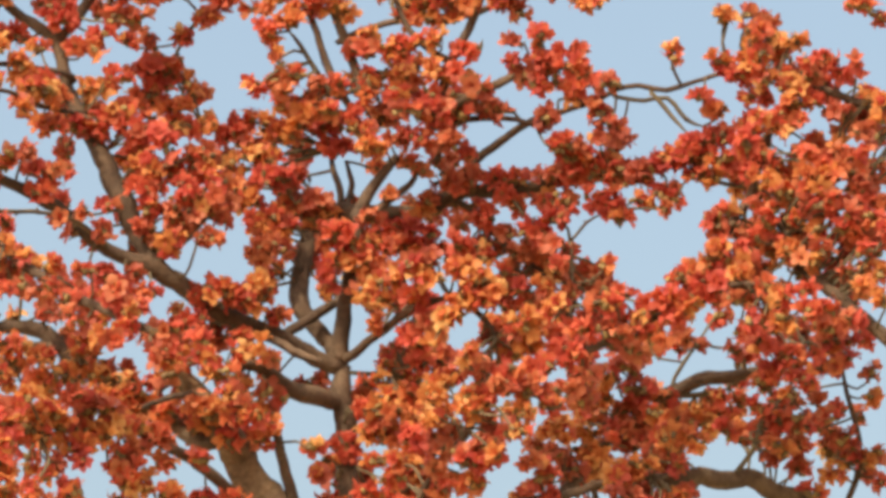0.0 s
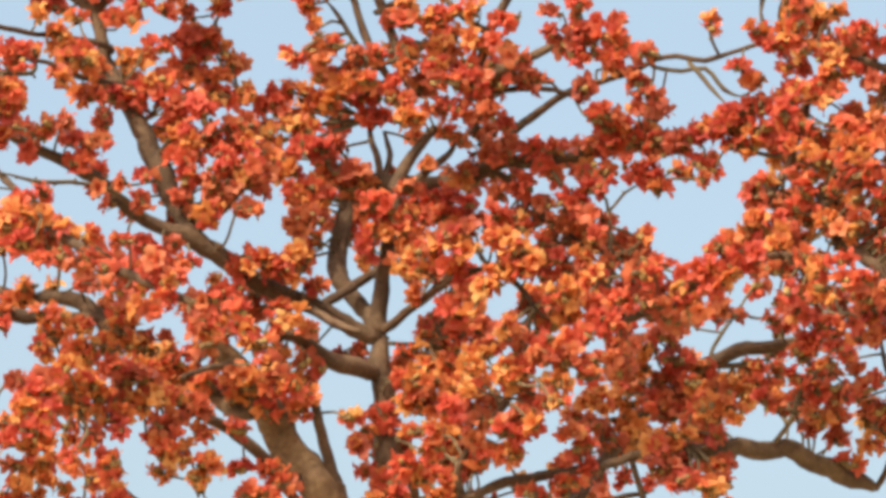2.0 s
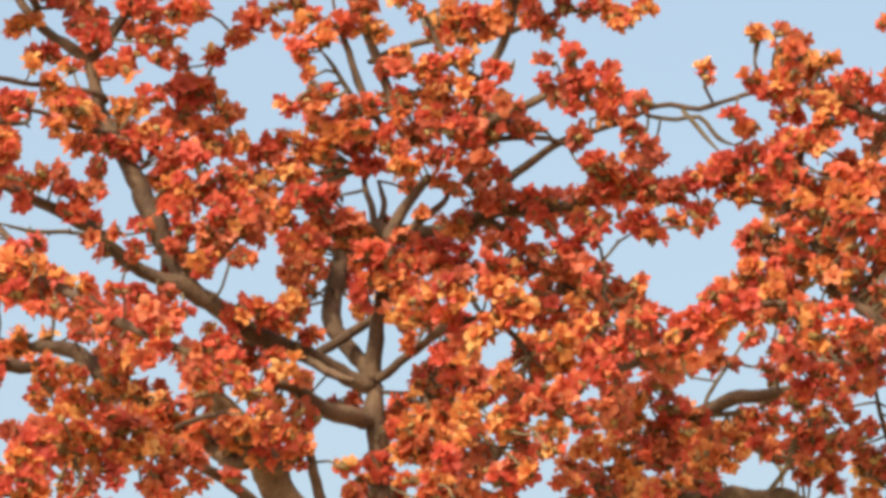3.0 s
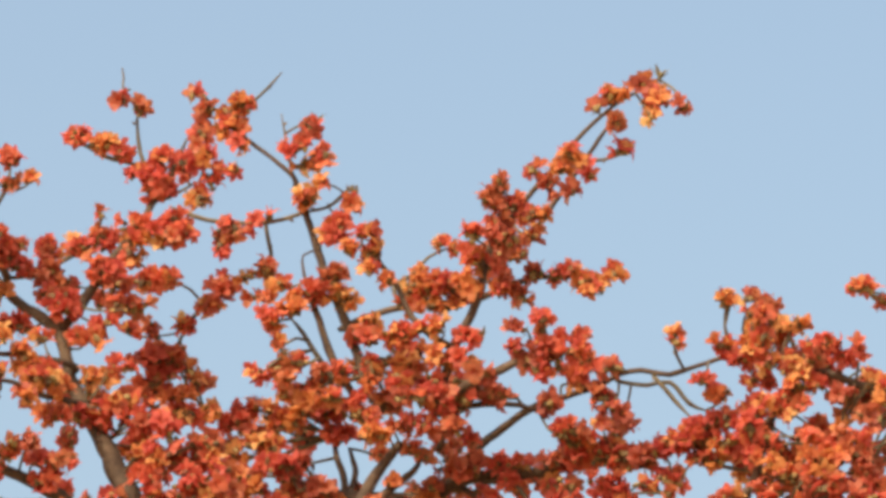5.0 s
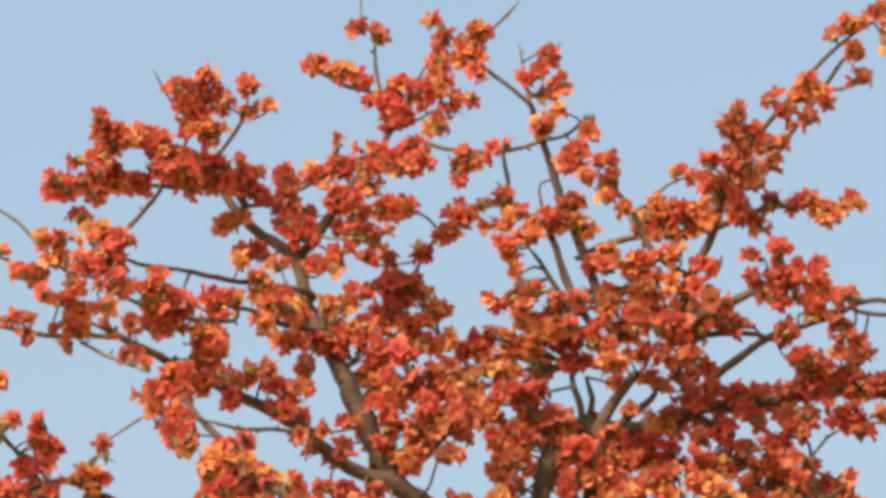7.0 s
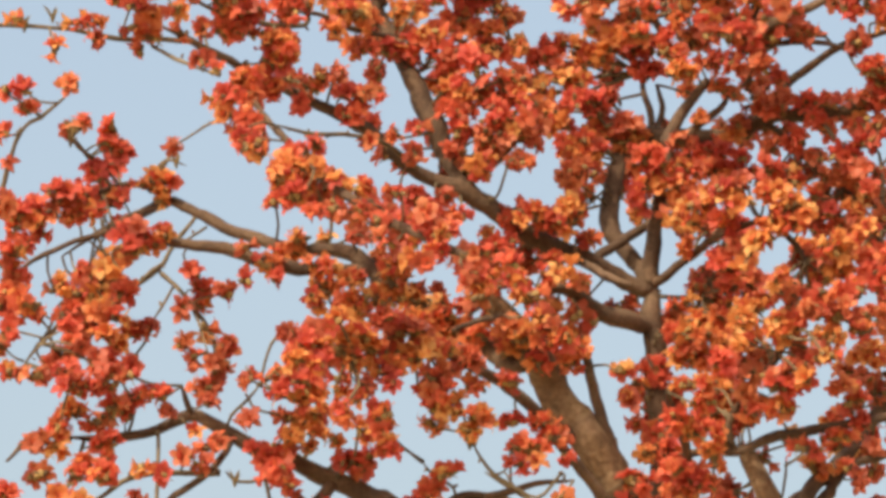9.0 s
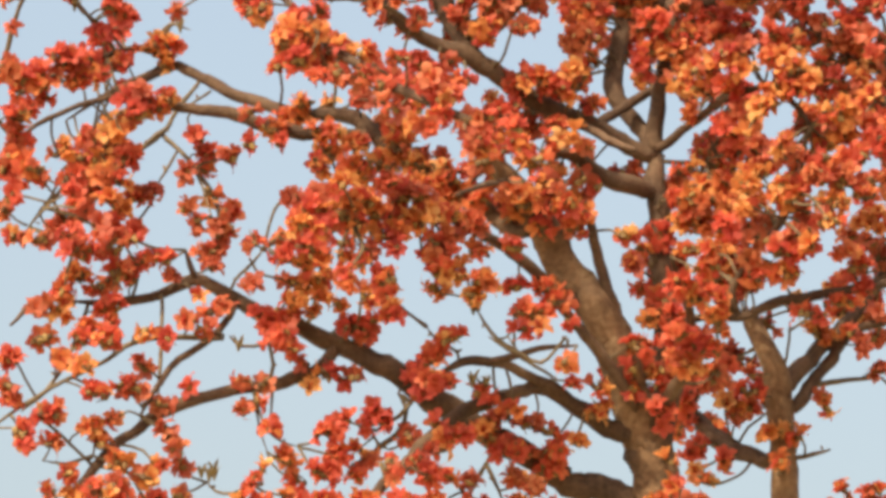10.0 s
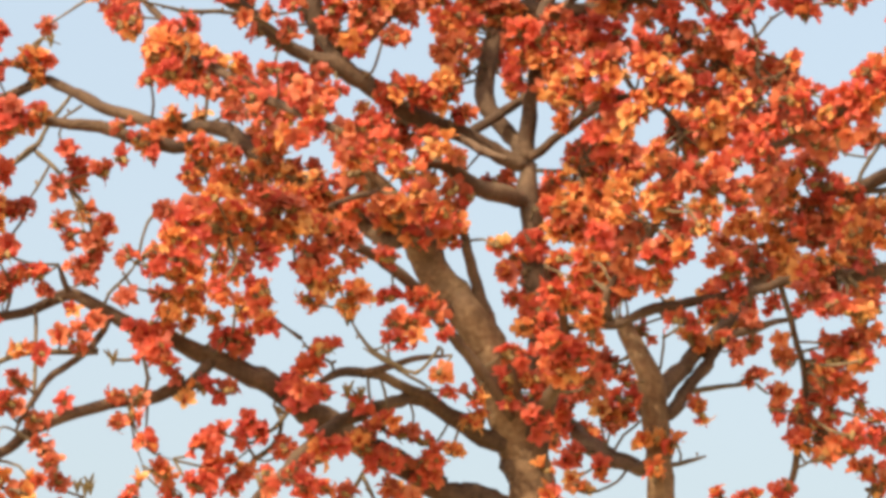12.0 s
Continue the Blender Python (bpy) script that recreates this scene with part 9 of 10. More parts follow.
sprays(part, [(2.71, -0.52, 12.08, 2.64, -0.55, 12.06, 0.046, 2),
             (2.99, -0.35, 11.71, 2.95, -0.35, 11.71, 0.058, 0),
             (2.98, -0.71, 12.21, 2.82, -0.72, 12.21, 0.056, 0),
             (2.97, -0.63, 12.16, 3.01, -0.65, 12.14, 0.049, 0),
             (3.12, -0.70, 12.17, 3.09, -0.71, 12.17, 0.035, 0),
             (2.86, -0.56, 12.14, 2.81, -0.59, 12.12, 0.046, 2),
             (2.83, -0.51, 12.03, 2.72, -0.57, 11.96, 0.089, 1),
             (2.90, -0.56, 11.97, 2.85, -0.60, 11.97, 0.035, 0),
             (3.02, -0.63, 11.88, 2.98, -0.71, 11.89, 0.046, 2),
             (3.15, -0.70, 11.95, 3.20, -0.74, 11.95, 0.042, 0),
             (3.28, -0.71, 11.95, 3.25, -0.79, 11.89, 0.046, 1)])
sprays(part, [(3.21, -0.77, 11.71, 3.10, -0.77, 11.74, 0.049, 2),
             (3.23, -0.76, 11.82, 3.25, -0.77, 11.80, 0.042, 1),
             (3.14, -0.79, 11.60, 3.04, -0.83, 11.58, 0.053, 1),
             (3.11, -0.82, 11.49, 3.00, -0.84, 11.48, 0.070, 2),
             (3.26, -0.82, 11.26, 3.24, -0.88, 11.28, 0.049, 0),
             (2.89, -0.17, 12.31, 2.93, -0.17, 12.30, 0.058, 2),
             (2.88, -0.27, 12.17, 2.89, -0.27, 12.18, 0.058, 2),
             (2.93, -0.22, 12.17, 2.97, -0.22, 12.18, 0.058, 0),
             (2.92, -0.18, 12.14, 2.96, -0.18, 12.12, 0.058, 2),
             (3.17, -0.36, 12.08, 3.17, -0.36, 12.09, 0.058, 0),
             (3.12, -0.37, 11.99, 3.17, -0.37, 12.02, 0.058, 0)])
sprays(part, [(3.17, -0.34, 12.00, 3.20, -0.34, 11.98, 0.058, 2),
             (2.97, -0.26, 11.98, 3.00, -0.26, 11.99, 0.058, 2),
             (3.05, -0.37, 11.94, 3.10, -0.37, 11.94, 0.058, 2),
             (3.16, -0.30, 11.96, 3.18, -0.30, 11.93, 0.058, 2),
             (3.04, -0.35, 11.88, 3.09, -0.35, 11.85, 0.058, 2),
             (3.01, -0.56, 11.71, 3.01, -0.56, 11.71, 0.058, 1),
             (3.29, -0.28, 11.84, 3.27, -0.28, 11.81, 0.058, 2),
             (3.00, -0.60, 11.64, 2.95, -0.60, 11.64, 0.058, 2),
             (3.25, -0.57, 11.57, 3.24, -0.57, 11.57, 0.058, 2),
             (3.16, -0.51, 11.49, 3.12, -0.51, 11.50, 0.058, 2),
             (3.22, -0.62, 11.47, 3.20, -0.62, 11.48, 0.058, 2)])
sprays(part, [(3.14, -0.57, 11.37, 3.14, -0.57, 11.35, 0.058, 2)])
part = limb("branch", [(2.26, -0.62, 11.07, 0.024), (2.33, -0.64, 11.02, 0.023), (2.13, -0.70, 10.83, 0.030), (1.88, -0.78, 10.60, 0.030), (1.61,
    -0.85, 10.45, 0.030), (1.34, -0.92, 10.30, 0.015)])
sprays(part, [(2.12, -0.73, 10.89, 2.26, -0.78, 10.93, 0.078, 0),
             (2.31, -0.75, 10.99, 2.20, -0.82, 10.94, 0.089, 1),
             (2.38, -0.72, 10.96, 2.43, -0.81, 10.94, 0.066, 1),
             (1.65, -1.02, 10.61, 1.51, -1.03, 10.63, 0.053, 0),
             (1.72, -0.87, 10.56, 1.81, -0.97, 10.55, 0.066, 0),
             (1.85, -0.84, 10.65, 1.98, -0.90, 10.68, 0.081, 0),
             (1.95, -0.90, 10.57, 2.08, -0.88, 10.57, 0.074, 0),
             (1.33, -0.97, 10.34, 1.38, -1.04, 10.30, 0.074, 0),
             (1.55, -0.98, 10.48, 1.41, -0.97, 10.47, 0.049, 0),
             (1.58, -0.92, 10.47, 1.71, -0.96, 10.45, 0.056, 2),
             (1.78, -0.89, 10.47, 1.92, -0.88, 10.47, 0.074, 0)])
sprays(part, [(1.27, -1.03, 10.24, 1.14, -1.04, 10.23, 0.066, 0),
             (1.41, -1.05, 10.10, 1.24, -1.06, 10.08, 0.066, 2),
             (1.37, -1.04, 10.19, 1.51, -0.98, 10.21, 0.046, 2),
             (1.30, -1.14, 9.97, 1.20, -1.17, 9.97, 0.066, 0),
             (2.36, -0.75, 11.01, 2.50, -0.74, 11.02, 0.039, 1),
             (1.67, -0.90, 10.68, 1.65, -0.90, 10.70, 0.058, 0),
             (1.71, -0.46, 10.79, 1.71, -0.46, 10.79, 0.058, 0),
             (1.66, -0.63, 10.63, 1.64, -0.63, 10.62, 0.058, 0),
             (1.93, -0.49, 10.65, 1.89, -0.49, 10.64, 0.058, 2),
             (1.32, -0.65, 10.42, 1.28, -0.65, 10.44, 0.058, 0),
             (1.49, -0.60, 10.44, 1.44, -0.60, 10.45, 0.058, 0)])
sprays(part, [(1.66, -0.55, 10.48, 1.62, -0.55, 10.48, 0.058, 2),
             (1.71, -0.65, 10.44, 1.74, -0.65, 10.43, 0.058, 2),
             (1.80, -0.46, 10.48, 1.78, -0.46, 10.47, 0.058, 2),
             (1.48, -0.69, 10.35, 1.47, -0.69, 10.33, 0.058, 2),
             (1.44, -0.88, 10.07, 1.43, -0.88, 10.05, 0.058, 2),
             (1.48, -0.70, 10.15, 1.48, -0.70, 10.12, 0.058, 2),
             (1.99, -0.86, 10.81, 2.09, -0.88, 10.82, 0.078, 0),
             (2.33, -0.39, 10.98, 2.35, -0.39, 10.98, 0.058, 2),
             (2.36, -0.44, 10.90, 2.40, -0.44, 10.90, 0.058, 0),
             (2.46, -0.65, 10.85, 2.45, -0.65, 10.83, 0.058, 2)])
part = limb("branch", [(2.11, -0.71, 10.82, 0.023), (2.16, -0.75, 10.75, 0.023), (2.39, -0.90, 10.77, 0.023), (2.61, -1.04, 10.73, 0.023), (2.81,
    -1.16, 10.65, 0.009)])
sprays(part, [(2.09, -0.78, 10.90, 2.07, -0.75, 10.92, 0.029, 2),
             (2.09, -0.86, 10.72, 2.14, -0.90, 10.67, 0.081, 0),
             (2.32, -0.92, 10.75, 2.15, -0.95, 10.77, 0.066, 0),
             (2.35, -1.01, 10.79, 2.39, -1.07, 10.81, 0.049, 0),
             (2.55, -1.08, 10.73, 2.49, -1.09, 10.72, 0.035, 0),
             (2.37, -0.98, 10.64, 2.31, -1.02, 10.65, 0.046, 2),
             (2.61, -1.18, 10.61, 2.65, -1.25, 10.61, 0.056, 1),
             (2.67, -1.18, 10.50, 2.57, -1.22, 10.51, 0.049, 1),
             (2.81, -1.17, 10.68, 2.74, -1.19, 10.66, 0.049, 0),
             (2.90, -1.30, 10.51, 2.76, -1.37, 10.51, 0.070, 0),
             (2.41, -1.12, 10.53, 2.43, -1.22, 10.45, 0.046, 0)])
sprays(part, [(2.49, -0.70, 10.76, 2.51, -0.70, 10.78, 0.058, 0),
             (2.53, -0.70, 10.77, 2.53, -0.70, 10.74, 0.058, 0),
             (2.42, -0.61, 10.75, 2.46, -0.61, 10.73, 0.058, 2),
             (2.55, -0.69, 10.69, 2.60, -0.69, 10.67, 0.058, 1),
             (2.51, -1.08, 10.51, 2.49, -1.08, 10.51, 0.058, 1),
             (2.37, -0.79, 10.52, 2.40, -0.79, 10.51, 0.058, 0),
             (2.43, -0.97, 10.49, 2.44, -0.97, 10.47, 0.058, 2),
             (2.81, -1.14, 10.46, 2.94, -1.11, 10.45, 0.056, 2)])
part = limb("twig", [(-3.89, -0.07, 10.52, 0.014), (-4.04, -0.20, 10.73, 0.017), (-3.95, -0.31, 10.95, 0.017), (-3.87, -0.43, 11.17, 0.017), (-3.80,
    -0.52, 11.35, 0.006)])
sprays(part, [(-3.88, -0.48, 11.12, -3.86, -0.48, 11.10, 0.046, 2),
             (-3.91, -0.41, 10.91, -3.89, -0.45, 10.89, 0.059, 2),
             (-3.91, -0.25, 10.63, -3.86, -0.22, 10.63, 0.075, 0),
             (-3.87, -0.14, 10.55, -3.85, -0.16, 10.51, 0.075, 0)])
part = limb("twig", [(-3.85, -0.46, 11.23, 0.010), (-3.77, -0.58, 11.34, 0.013), (-3.66, -0.68, 11.37, 0.013), (-3.55, -0.79, 11.43, 0.010), (-3.44,
    -0.91, 11.50, 0.005)])
sprays(part, [(-3.87, -0.65, 11.27, -3.92, -0.62, 11.31, 0.041, 0),
             (-3.86, -0.83, 11.48, -3.87, -0.88, 11.51, 0.038, 0),
             (-3.72, -0.89, 11.47, -3.75, -0.89, 11.50, 0.035, 0),
             (-3.71, -0.74, 11.39, -3.78, -0.73, 11.43, 0.041, 0),
             (-3.42, -0.96, 11.51, -3.50, -0.97, 11.50, 0.029, 0)])
part = limb("bough", [(1.64, 1.95, 10.35, 0.029), (1.75, 1.89, 10.63, 0.032), (2.04, 1.83, 10.71, 0.036), (2.25, 1.79, 10.77, 0.046), (2.46, 1.74,
    10.80, 0.039), (2.68, 1.70, 10.84, 0.032), (2.89, 1.65, 10.98, 0.011)])
sprays(part, [(1.39, 1.97, 10.55, 1.35, 1.97, 10.52, 0.058, 1),
             (1.65, 2.13, 10.41, 1.63, 2.13, 10.43, 0.058, 2),
             (2.83, 2.02, 10.90, 2.88, 2.02, 10.91, 0.058, 2),
             (3.08, 1.94, 10.99, 3.09, 1.94, 10.99, 0.058, 2),
             (2.90, 1.78, 11.18, 2.90, 1.78, 11.18, 0.058, 0),
             (2.75, 1.90, 11.13, 2.72, 1.90, 11.14, 0.058, 2),
             (2.86, 2.00, 11.16, 2.85, 2.00, 11.16, 0.058, 2),
             (1.71, 1.60, 10.74, 1.60, 1.61, 10.77, 0.053, 1),
             (1.84, 1.64, 10.79, 1.73, 1.60, 10.84, 0.042, 2),
             (1.89, 1.68, 10.69, 1.78, 1.68, 10.69, 0.066, 0),
             (1.68, 1.73, 10.66, 1.60, 1.68, 10.63, 0.053, 1)])
sprays(part, [(1.57, 1.83, 10.45, 1.46, 1.84, 10.47, 0.074, 1),
             (1.85, 1.80, 10.57, 1.71, 1.79, 10.57, 0.066, 2),
             (1.78, 1.77, 10.47, 1.67, 1.74, 10.45, 0.066, 0),
             (1.85, 1.79, 10.38, 1.92, 1.75, 10.36, 0.046, 2),
             (2.48, 1.54, 10.91, 2.42, 1.52, 10.91, 0.049, 2),
             (2.67, 1.48, 10.90, 2.60, 1.47, 10.98, 0.056, 0),
             (2.88, 1.55, 10.88, 2.74, 1.52, 10.87, 0.074, 0),
             (2.67, 1.60, 10.81, 2.74, 1.56, 10.77, 0.070, 0),
             (2.60, 1.57, 10.71, 2.71, 1.59, 10.67, 0.078, 0),
             (1.82, 1.77, 10.88, 1.80, 1.77, 10.91, 0.058, 2),
             (1.85, 1.88, 10.92, 1.81, 1.88, 10.94, 0.058, 2)])
sprays(part, [(1.72, 1.83, 10.86, 1.71, 1.83, 10.86, 0.058, 2),
             (1.57, 1.85, 10.76, 1.52, 1.85, 10.77, 0.058, 1),
             (1.91, 2.21, 10.83, 1.95, 2.21, 10.85, 0.058, 2),
             (1.82, 2.20, 10.74, 1.85, 2.20, 10.75, 0.058, 2),
             (1.85, 2.06, 10.68, 1.87, 2.06, 10.71, 0.058, 2),
             (1.51, 2.12, 10.65, 1.47, 2.12, 10.65, 0.058, 1),
             (1.60, 2.14, 10.67, 1.58, 2.14, 10.65, 0.058, 2),
             (1.66, 2.15, 10.67, 1.61, 2.15, 10.66, 0.058, 1),
             (2.04, 2.07, 10.65, 2.04, 2.07, 10.65, 0.058, 2),
             (1.52, 2.05, 10.56, 1.49, 2.05, 10.59, 0.058, 1),
             (1.64, 2.27, 10.60, 1.62, 2.27, 10.61, 0.058, 2)])
sprays(part, [(1.83, 2.07, 10.53, 1.85, 2.07, 10.56, 0.058, 2),
             (1.88, 2.16, 10.57, 1.93, 2.16, 10.59, 0.058, 1),
             (2.02, 2.07, 10.57, 2.04, 2.07, 10.56, 0.058, 1),
             (1.77, 2.16, 10.49, 1.80, 2.16, 10.50, 0.058, 0),
             (1.87, 2.08, 10.48, 1.91, 2.08, 10.50, 0.058, 2),
             (1.78, 2.20, 10.45, 1.81, 2.20, 10.44, 0.058, 2),
             (1.81, 2.16, 10.41, 1.86, 2.16, 10.42, 0.058, 2),
             (2.67, 1.72, 11.08, 2.64, 1.72, 11.10, 0.058, 2),
             (2.75, 2.03, 11.06, 2.77, 2.03, 11.07, 0.058, 0),
             (2.83, 1.89, 11.04, 2.84, 1.89, 11.06, 0.058, 0),
             (2.90, 2.00, 11.05, 2.91, 2.00, 11.05, 0.058, 0)])
sprays(part, [(2.54, 1.98, 10.97, 2.58, 1.98, 10.98, 0.058, 2),
             (2.96, 1.92, 10.97, 2.98, 1.92, 10.98, 0.058, 0),
             (2.92, 1.86, 11.10, 2.92, 1.86, 11.11, 0.058, 2)])
part = limb("twig", [(2.05, 1.83, 10.71, 0.014), (2.05, 1.83, 10.69, 0.014), (2.22, 1.83, 10.69, 0.018), (2.43, 1.83, 10.73, 0.008)])
sprays(part, [(2.38, 2.11, 10.62, 2.42, 2.11, 10.61, 0.058, 2),
             (2.47, 1.96, 10.58, 2.50, 1.96, 10.58, 0.058, 0),
             (2.04, 1.73, 10.64, 1.96, 1.73, 10.66, 0.066, 1),
             (2.03, 1.71, 10.53, 1.92, 1.63, 10.53, 0.049, 1),
             (2.52, 1.98, 10.91, 2.51, 1.98, 10.94, 0.058, 2),
             (2.49, 2.09, 10.81, 2.51, 2.09, 10.83, 0.058, 0),
             (2.10, 1.68, 10.50, 2.20, 1.61, 10.47, 0.066, 2),
             (2.41, 1.73, 10.64, 2.39, 1.71, 10.66, 0.042, 1),
             (2.21, 1.69, 10.51, 2.31, 1.63, 10.42, 0.070, 1),
             (2.18, 2.01, 10.63, 2.16, 2.01, 10.61, 0.058, 1),
             (2.36, 2.09, 10.70, 2.32, 2.09, 10.72, 0.058, 1)])
sprays(part, [(2.49, 2.03, 10.69, 2.51, 2.03, 10.68, 0.058, 2),
             (2.29, 2.04, 10.60, 2.33, 2.04, 10.58, 0.058, 1)])
part = limb("twig", [(2.09, 1.82, 10.72, 0.014), (2.07, 1.82, 10.76, 0.014), (2.15, 1.82, 10.91, 0.014), (2.25, 1.82, 11.05, 0.006)])
sprays(part, [(2.12, 2.03, 11.03, 2.10, 2.03, 11.05, 0.058, 0),
             (2.36, 2.03, 11.24, 2.40, 2.03, 11.26, 0.058, 0),
             (2.56, 2.06, 11.09, 2.59, 2.06, 11.07, 0.058, 2),
             (2.22, 1.74, 10.99, 2.16, 1.69, 11.02, 0.046, 2),
             (2.16, 2.03, 11.11, 2.11, 2.03, 11.11, 0.058, 2),
             (1.94, 1.85, 11.00, 1.92, 1.85, 11.03, 0.058, 1)])
part = limb("branch", [(2.43, -0.56, 11.35, 0.024), (2.64, -0.66, 11.19, 0.023), (2.67, -0.71, 11.04, 0.027), (2.76, -0.78, 10.90, 0.030), (2.92,
    -0.86, 10.74, 0.037), (3.09, -0.95, 10.56, 0.040), (3.24, -1.03, 10.41, 0.040), (3.47, -1.16, 10.18, 0.019)])
sprays(part, [(2.76, -0.89, 11.44, 2.97, -0.84, 11.45, 0.070, 1),
             (3.04, -0.82, 11.37, 3.17, -0.84, 11.36, 0.046, 2),
             (3.14, -0.82, 11.28, 3.19, -0.82, 11.28, 0.058, 0),
             (2.59, -0.46, 11.08, 2.56, -0.46, 11.07, 0.058, 1),
             (2.58, -0.45, 10.98, 2.57, -0.45, 10.97, 0.058, 0),
             (2.54, -0.65, 10.88, 2.52, -0.65, 10.86, 0.058, 2),
             (2.80, -0.47, 10.91, 2.82, -0.47, 10.88, 0.058, 0),
             (2.92, -0.58, 10.86, 2.94, -0.58, 10.87, 0.058, 0),
             (2.66, -0.57, 10.80, 2.62, -0.57, 10.82, 0.058, 1),
             (2.70, -0.76, 11.33, 2.62, -0.77, 11.37, 0.066, 1),
             (2.80, -0.87, 11.36, 2.86, -0.95, 11.35, 0.049, 1)])
sprays(part, [(2.76, -0.85, 11.25, 2.83, -0.90, 11.26, 0.056, 2),
             (2.86, -0.96, 11.25, 2.96, -0.92, 11.27, 0.070, 0),
             (2.60, -0.71, 11.28, 2.52, -0.73, 11.29, 0.070, 2),
             (2.60, -0.74, 11.16, 2.53, -0.78, 11.19, 0.070, 0),
             (2.67, -0.78, 11.20, 2.71, -0.77, 11.19, 0.049, 1),
             (2.50, -0.80, 11.07, 2.49, -0.80, 11.08, 0.046, 2),
             (3.02, -1.02, 11.15, 3.19, -0.97, 11.16, 0.066, 0),
             (2.96, -0.96, 11.10, 3.12, -0.98, 11.07, 0.042, 0),
             (2.83, -0.87, 11.10, 2.90, -0.86, 11.14, 0.046, 1),
             (3.25, -1.06, 11.04, 3.22, -1.13, 11.07, 0.049, 0),
             (2.73, -0.80, 11.02, 2.63, -0.86, 10.99, 0.046, 1)])
sprays(part, [(2.83, -0.89, 10.98, 2.89, -0.98, 10.95, 0.032, 2),
             (3.08, -1.05, 10.92, 3.15, -1.15, 10.92, 0.046, 0),
             (2.63, -0.83, 10.96, 2.69, -0.88, 10.96, 0.042, 1),
             (2.86, -0.92, 10.89, 2.75, -0.97, 10.90, 0.056, 1),
             (3.05, -1.03, 10.71, 3.14, -1.12, 10.72, 0.056, 1),
             (3.03, -0.98, 10.83, 3.02, -0.99, 10.83, 0.039, 2),
             (3.19, -1.07, 10.81, 3.21, -1.11, 10.79, 0.046, 1),
             (3.05, -1.05, 10.51, 3.01, -1.13, 10.52, 0.049, 0),
             (3.23, -1.21, 10.57, 3.20, -1.22, 10.63, 0.046, 1),
             (2.87, -0.76, 11.34, 2.92, -0.76, 11.37, 0.058, 2),
             (3.06, -0.56, 11.33, 3.06, -0.56, 11.35, 0.058, 0)])
sprays(part, [(2.87, -0.60, 11.27, 2.89, -0.60, 11.29, 0.058, 2),
             (2.92, -0.76, 11.22, 2.94, -0.76, 11.23, 0.058, 2),
             (2.67, -0.34, 11.25, 2.70, -0.34, 11.24, 0.058, 1),
             (2.76, -0.33, 11.23, 2.79, -0.33, 11.25, 0.058, 1),
             (3.16, -0.71, 11.16, 3.20, -0.71, 11.16, 0.058, 2),
             (3.16, -0.88, 11.13, 3.20, -0.88, 11.11, 0.058, 2),
             (2.60, -0.48, 11.11, 2.56, -0.48, 11.11, 0.058, 2),
             (2.78, -0.40, 11.15, 2.80, -0.40, 11.14, 0.058, 1),
             (2.84, -0.44, 11.13, 2.87, -0.44, 11.14, 0.058, 2),
             (3.01, -0.76, 11.05, 3.01, -0.76, 11.08, 0.058, 0),
             (3.05, -0.76, 11.06, 3.09, -0.76, 11.04, 0.058, 2)])
sprays(part, [(3.09, -0.76, 11.02, 3.12, -0.76, 11.04, 0.058, 0),
             (3.21, -0.72, 11.09, 3.23, -0.72, 11.08, 0.058, 0),
             (3.00, -0.63, 10.97, 3.00, -0.63, 10.99, 0.058, 2),
             (3.19, -0.86, 10.96, 3.21, -0.86, 10.98, 0.058, 2),
             (2.74, -0.52, 10.93, 2.77, -0.52, 10.94, 0.058, 2),
             (3.11, -0.86, 10.86, 3.12, -0.86, 10.88, 0.058, 1),
             (2.97, -0.64, 10.86, 3.01, -0.64, 10.87, 0.058, 2),
             (3.03, -0.68, 10.86, 3.06, -0.68, 10.85, 0.058, 2),
             (3.09, -0.59, 10.80, 3.14, -0.59, 10.77, 0.058, 2),
             (2.99, -0.53, 10.63, 3.04, -0.53, 10.63, 0.058, 2)])
part = limb("twig", [(-0.49, 0.33, 13.29, 0.014), (-0.46, 0.42, 13.03, 0.014), (-0.60, 0.46, 13.00, 0.014), (-0.78, 0.53, 12.91, 0.014), (-0.92, 0.58,
    12.80, 0.014), (-1.00, 0.63, 12.69, 0.006)])
sprays(part, [(-0.45, 0.32, 12.94, -0.50, 0.28, 12.99, 0.066, 2),
             (-0.64, 0.36, 12.94, -0.57, 0.32, 12.94, 0.038, 1),
             (-0.79, 0.48, 12.94, -0.73, 0.47, 12.88, 0.074, 0),
             (-0.80, 0.51, 12.82, -0.87, 0.49, 12.81, 0.056, 1),
             (-1.05, 0.32, 12.91, -1.11, 0.26, 12.91, 0.046, 2),
             (-0.89, 0.47, 12.79, -0.80, 0.44, 12.79, 0.046, 1),
             (-1.17, 0.49, 12.61, -1.22, 0.46, 12.69, 0.029, 2)])
part = limb("twig", [(-0.98, 0.62, 12.71, 0.014), (-1.01, 0.67, 12.68, 0.014), (-1.07, 0.77, 12.60, 0.006)])
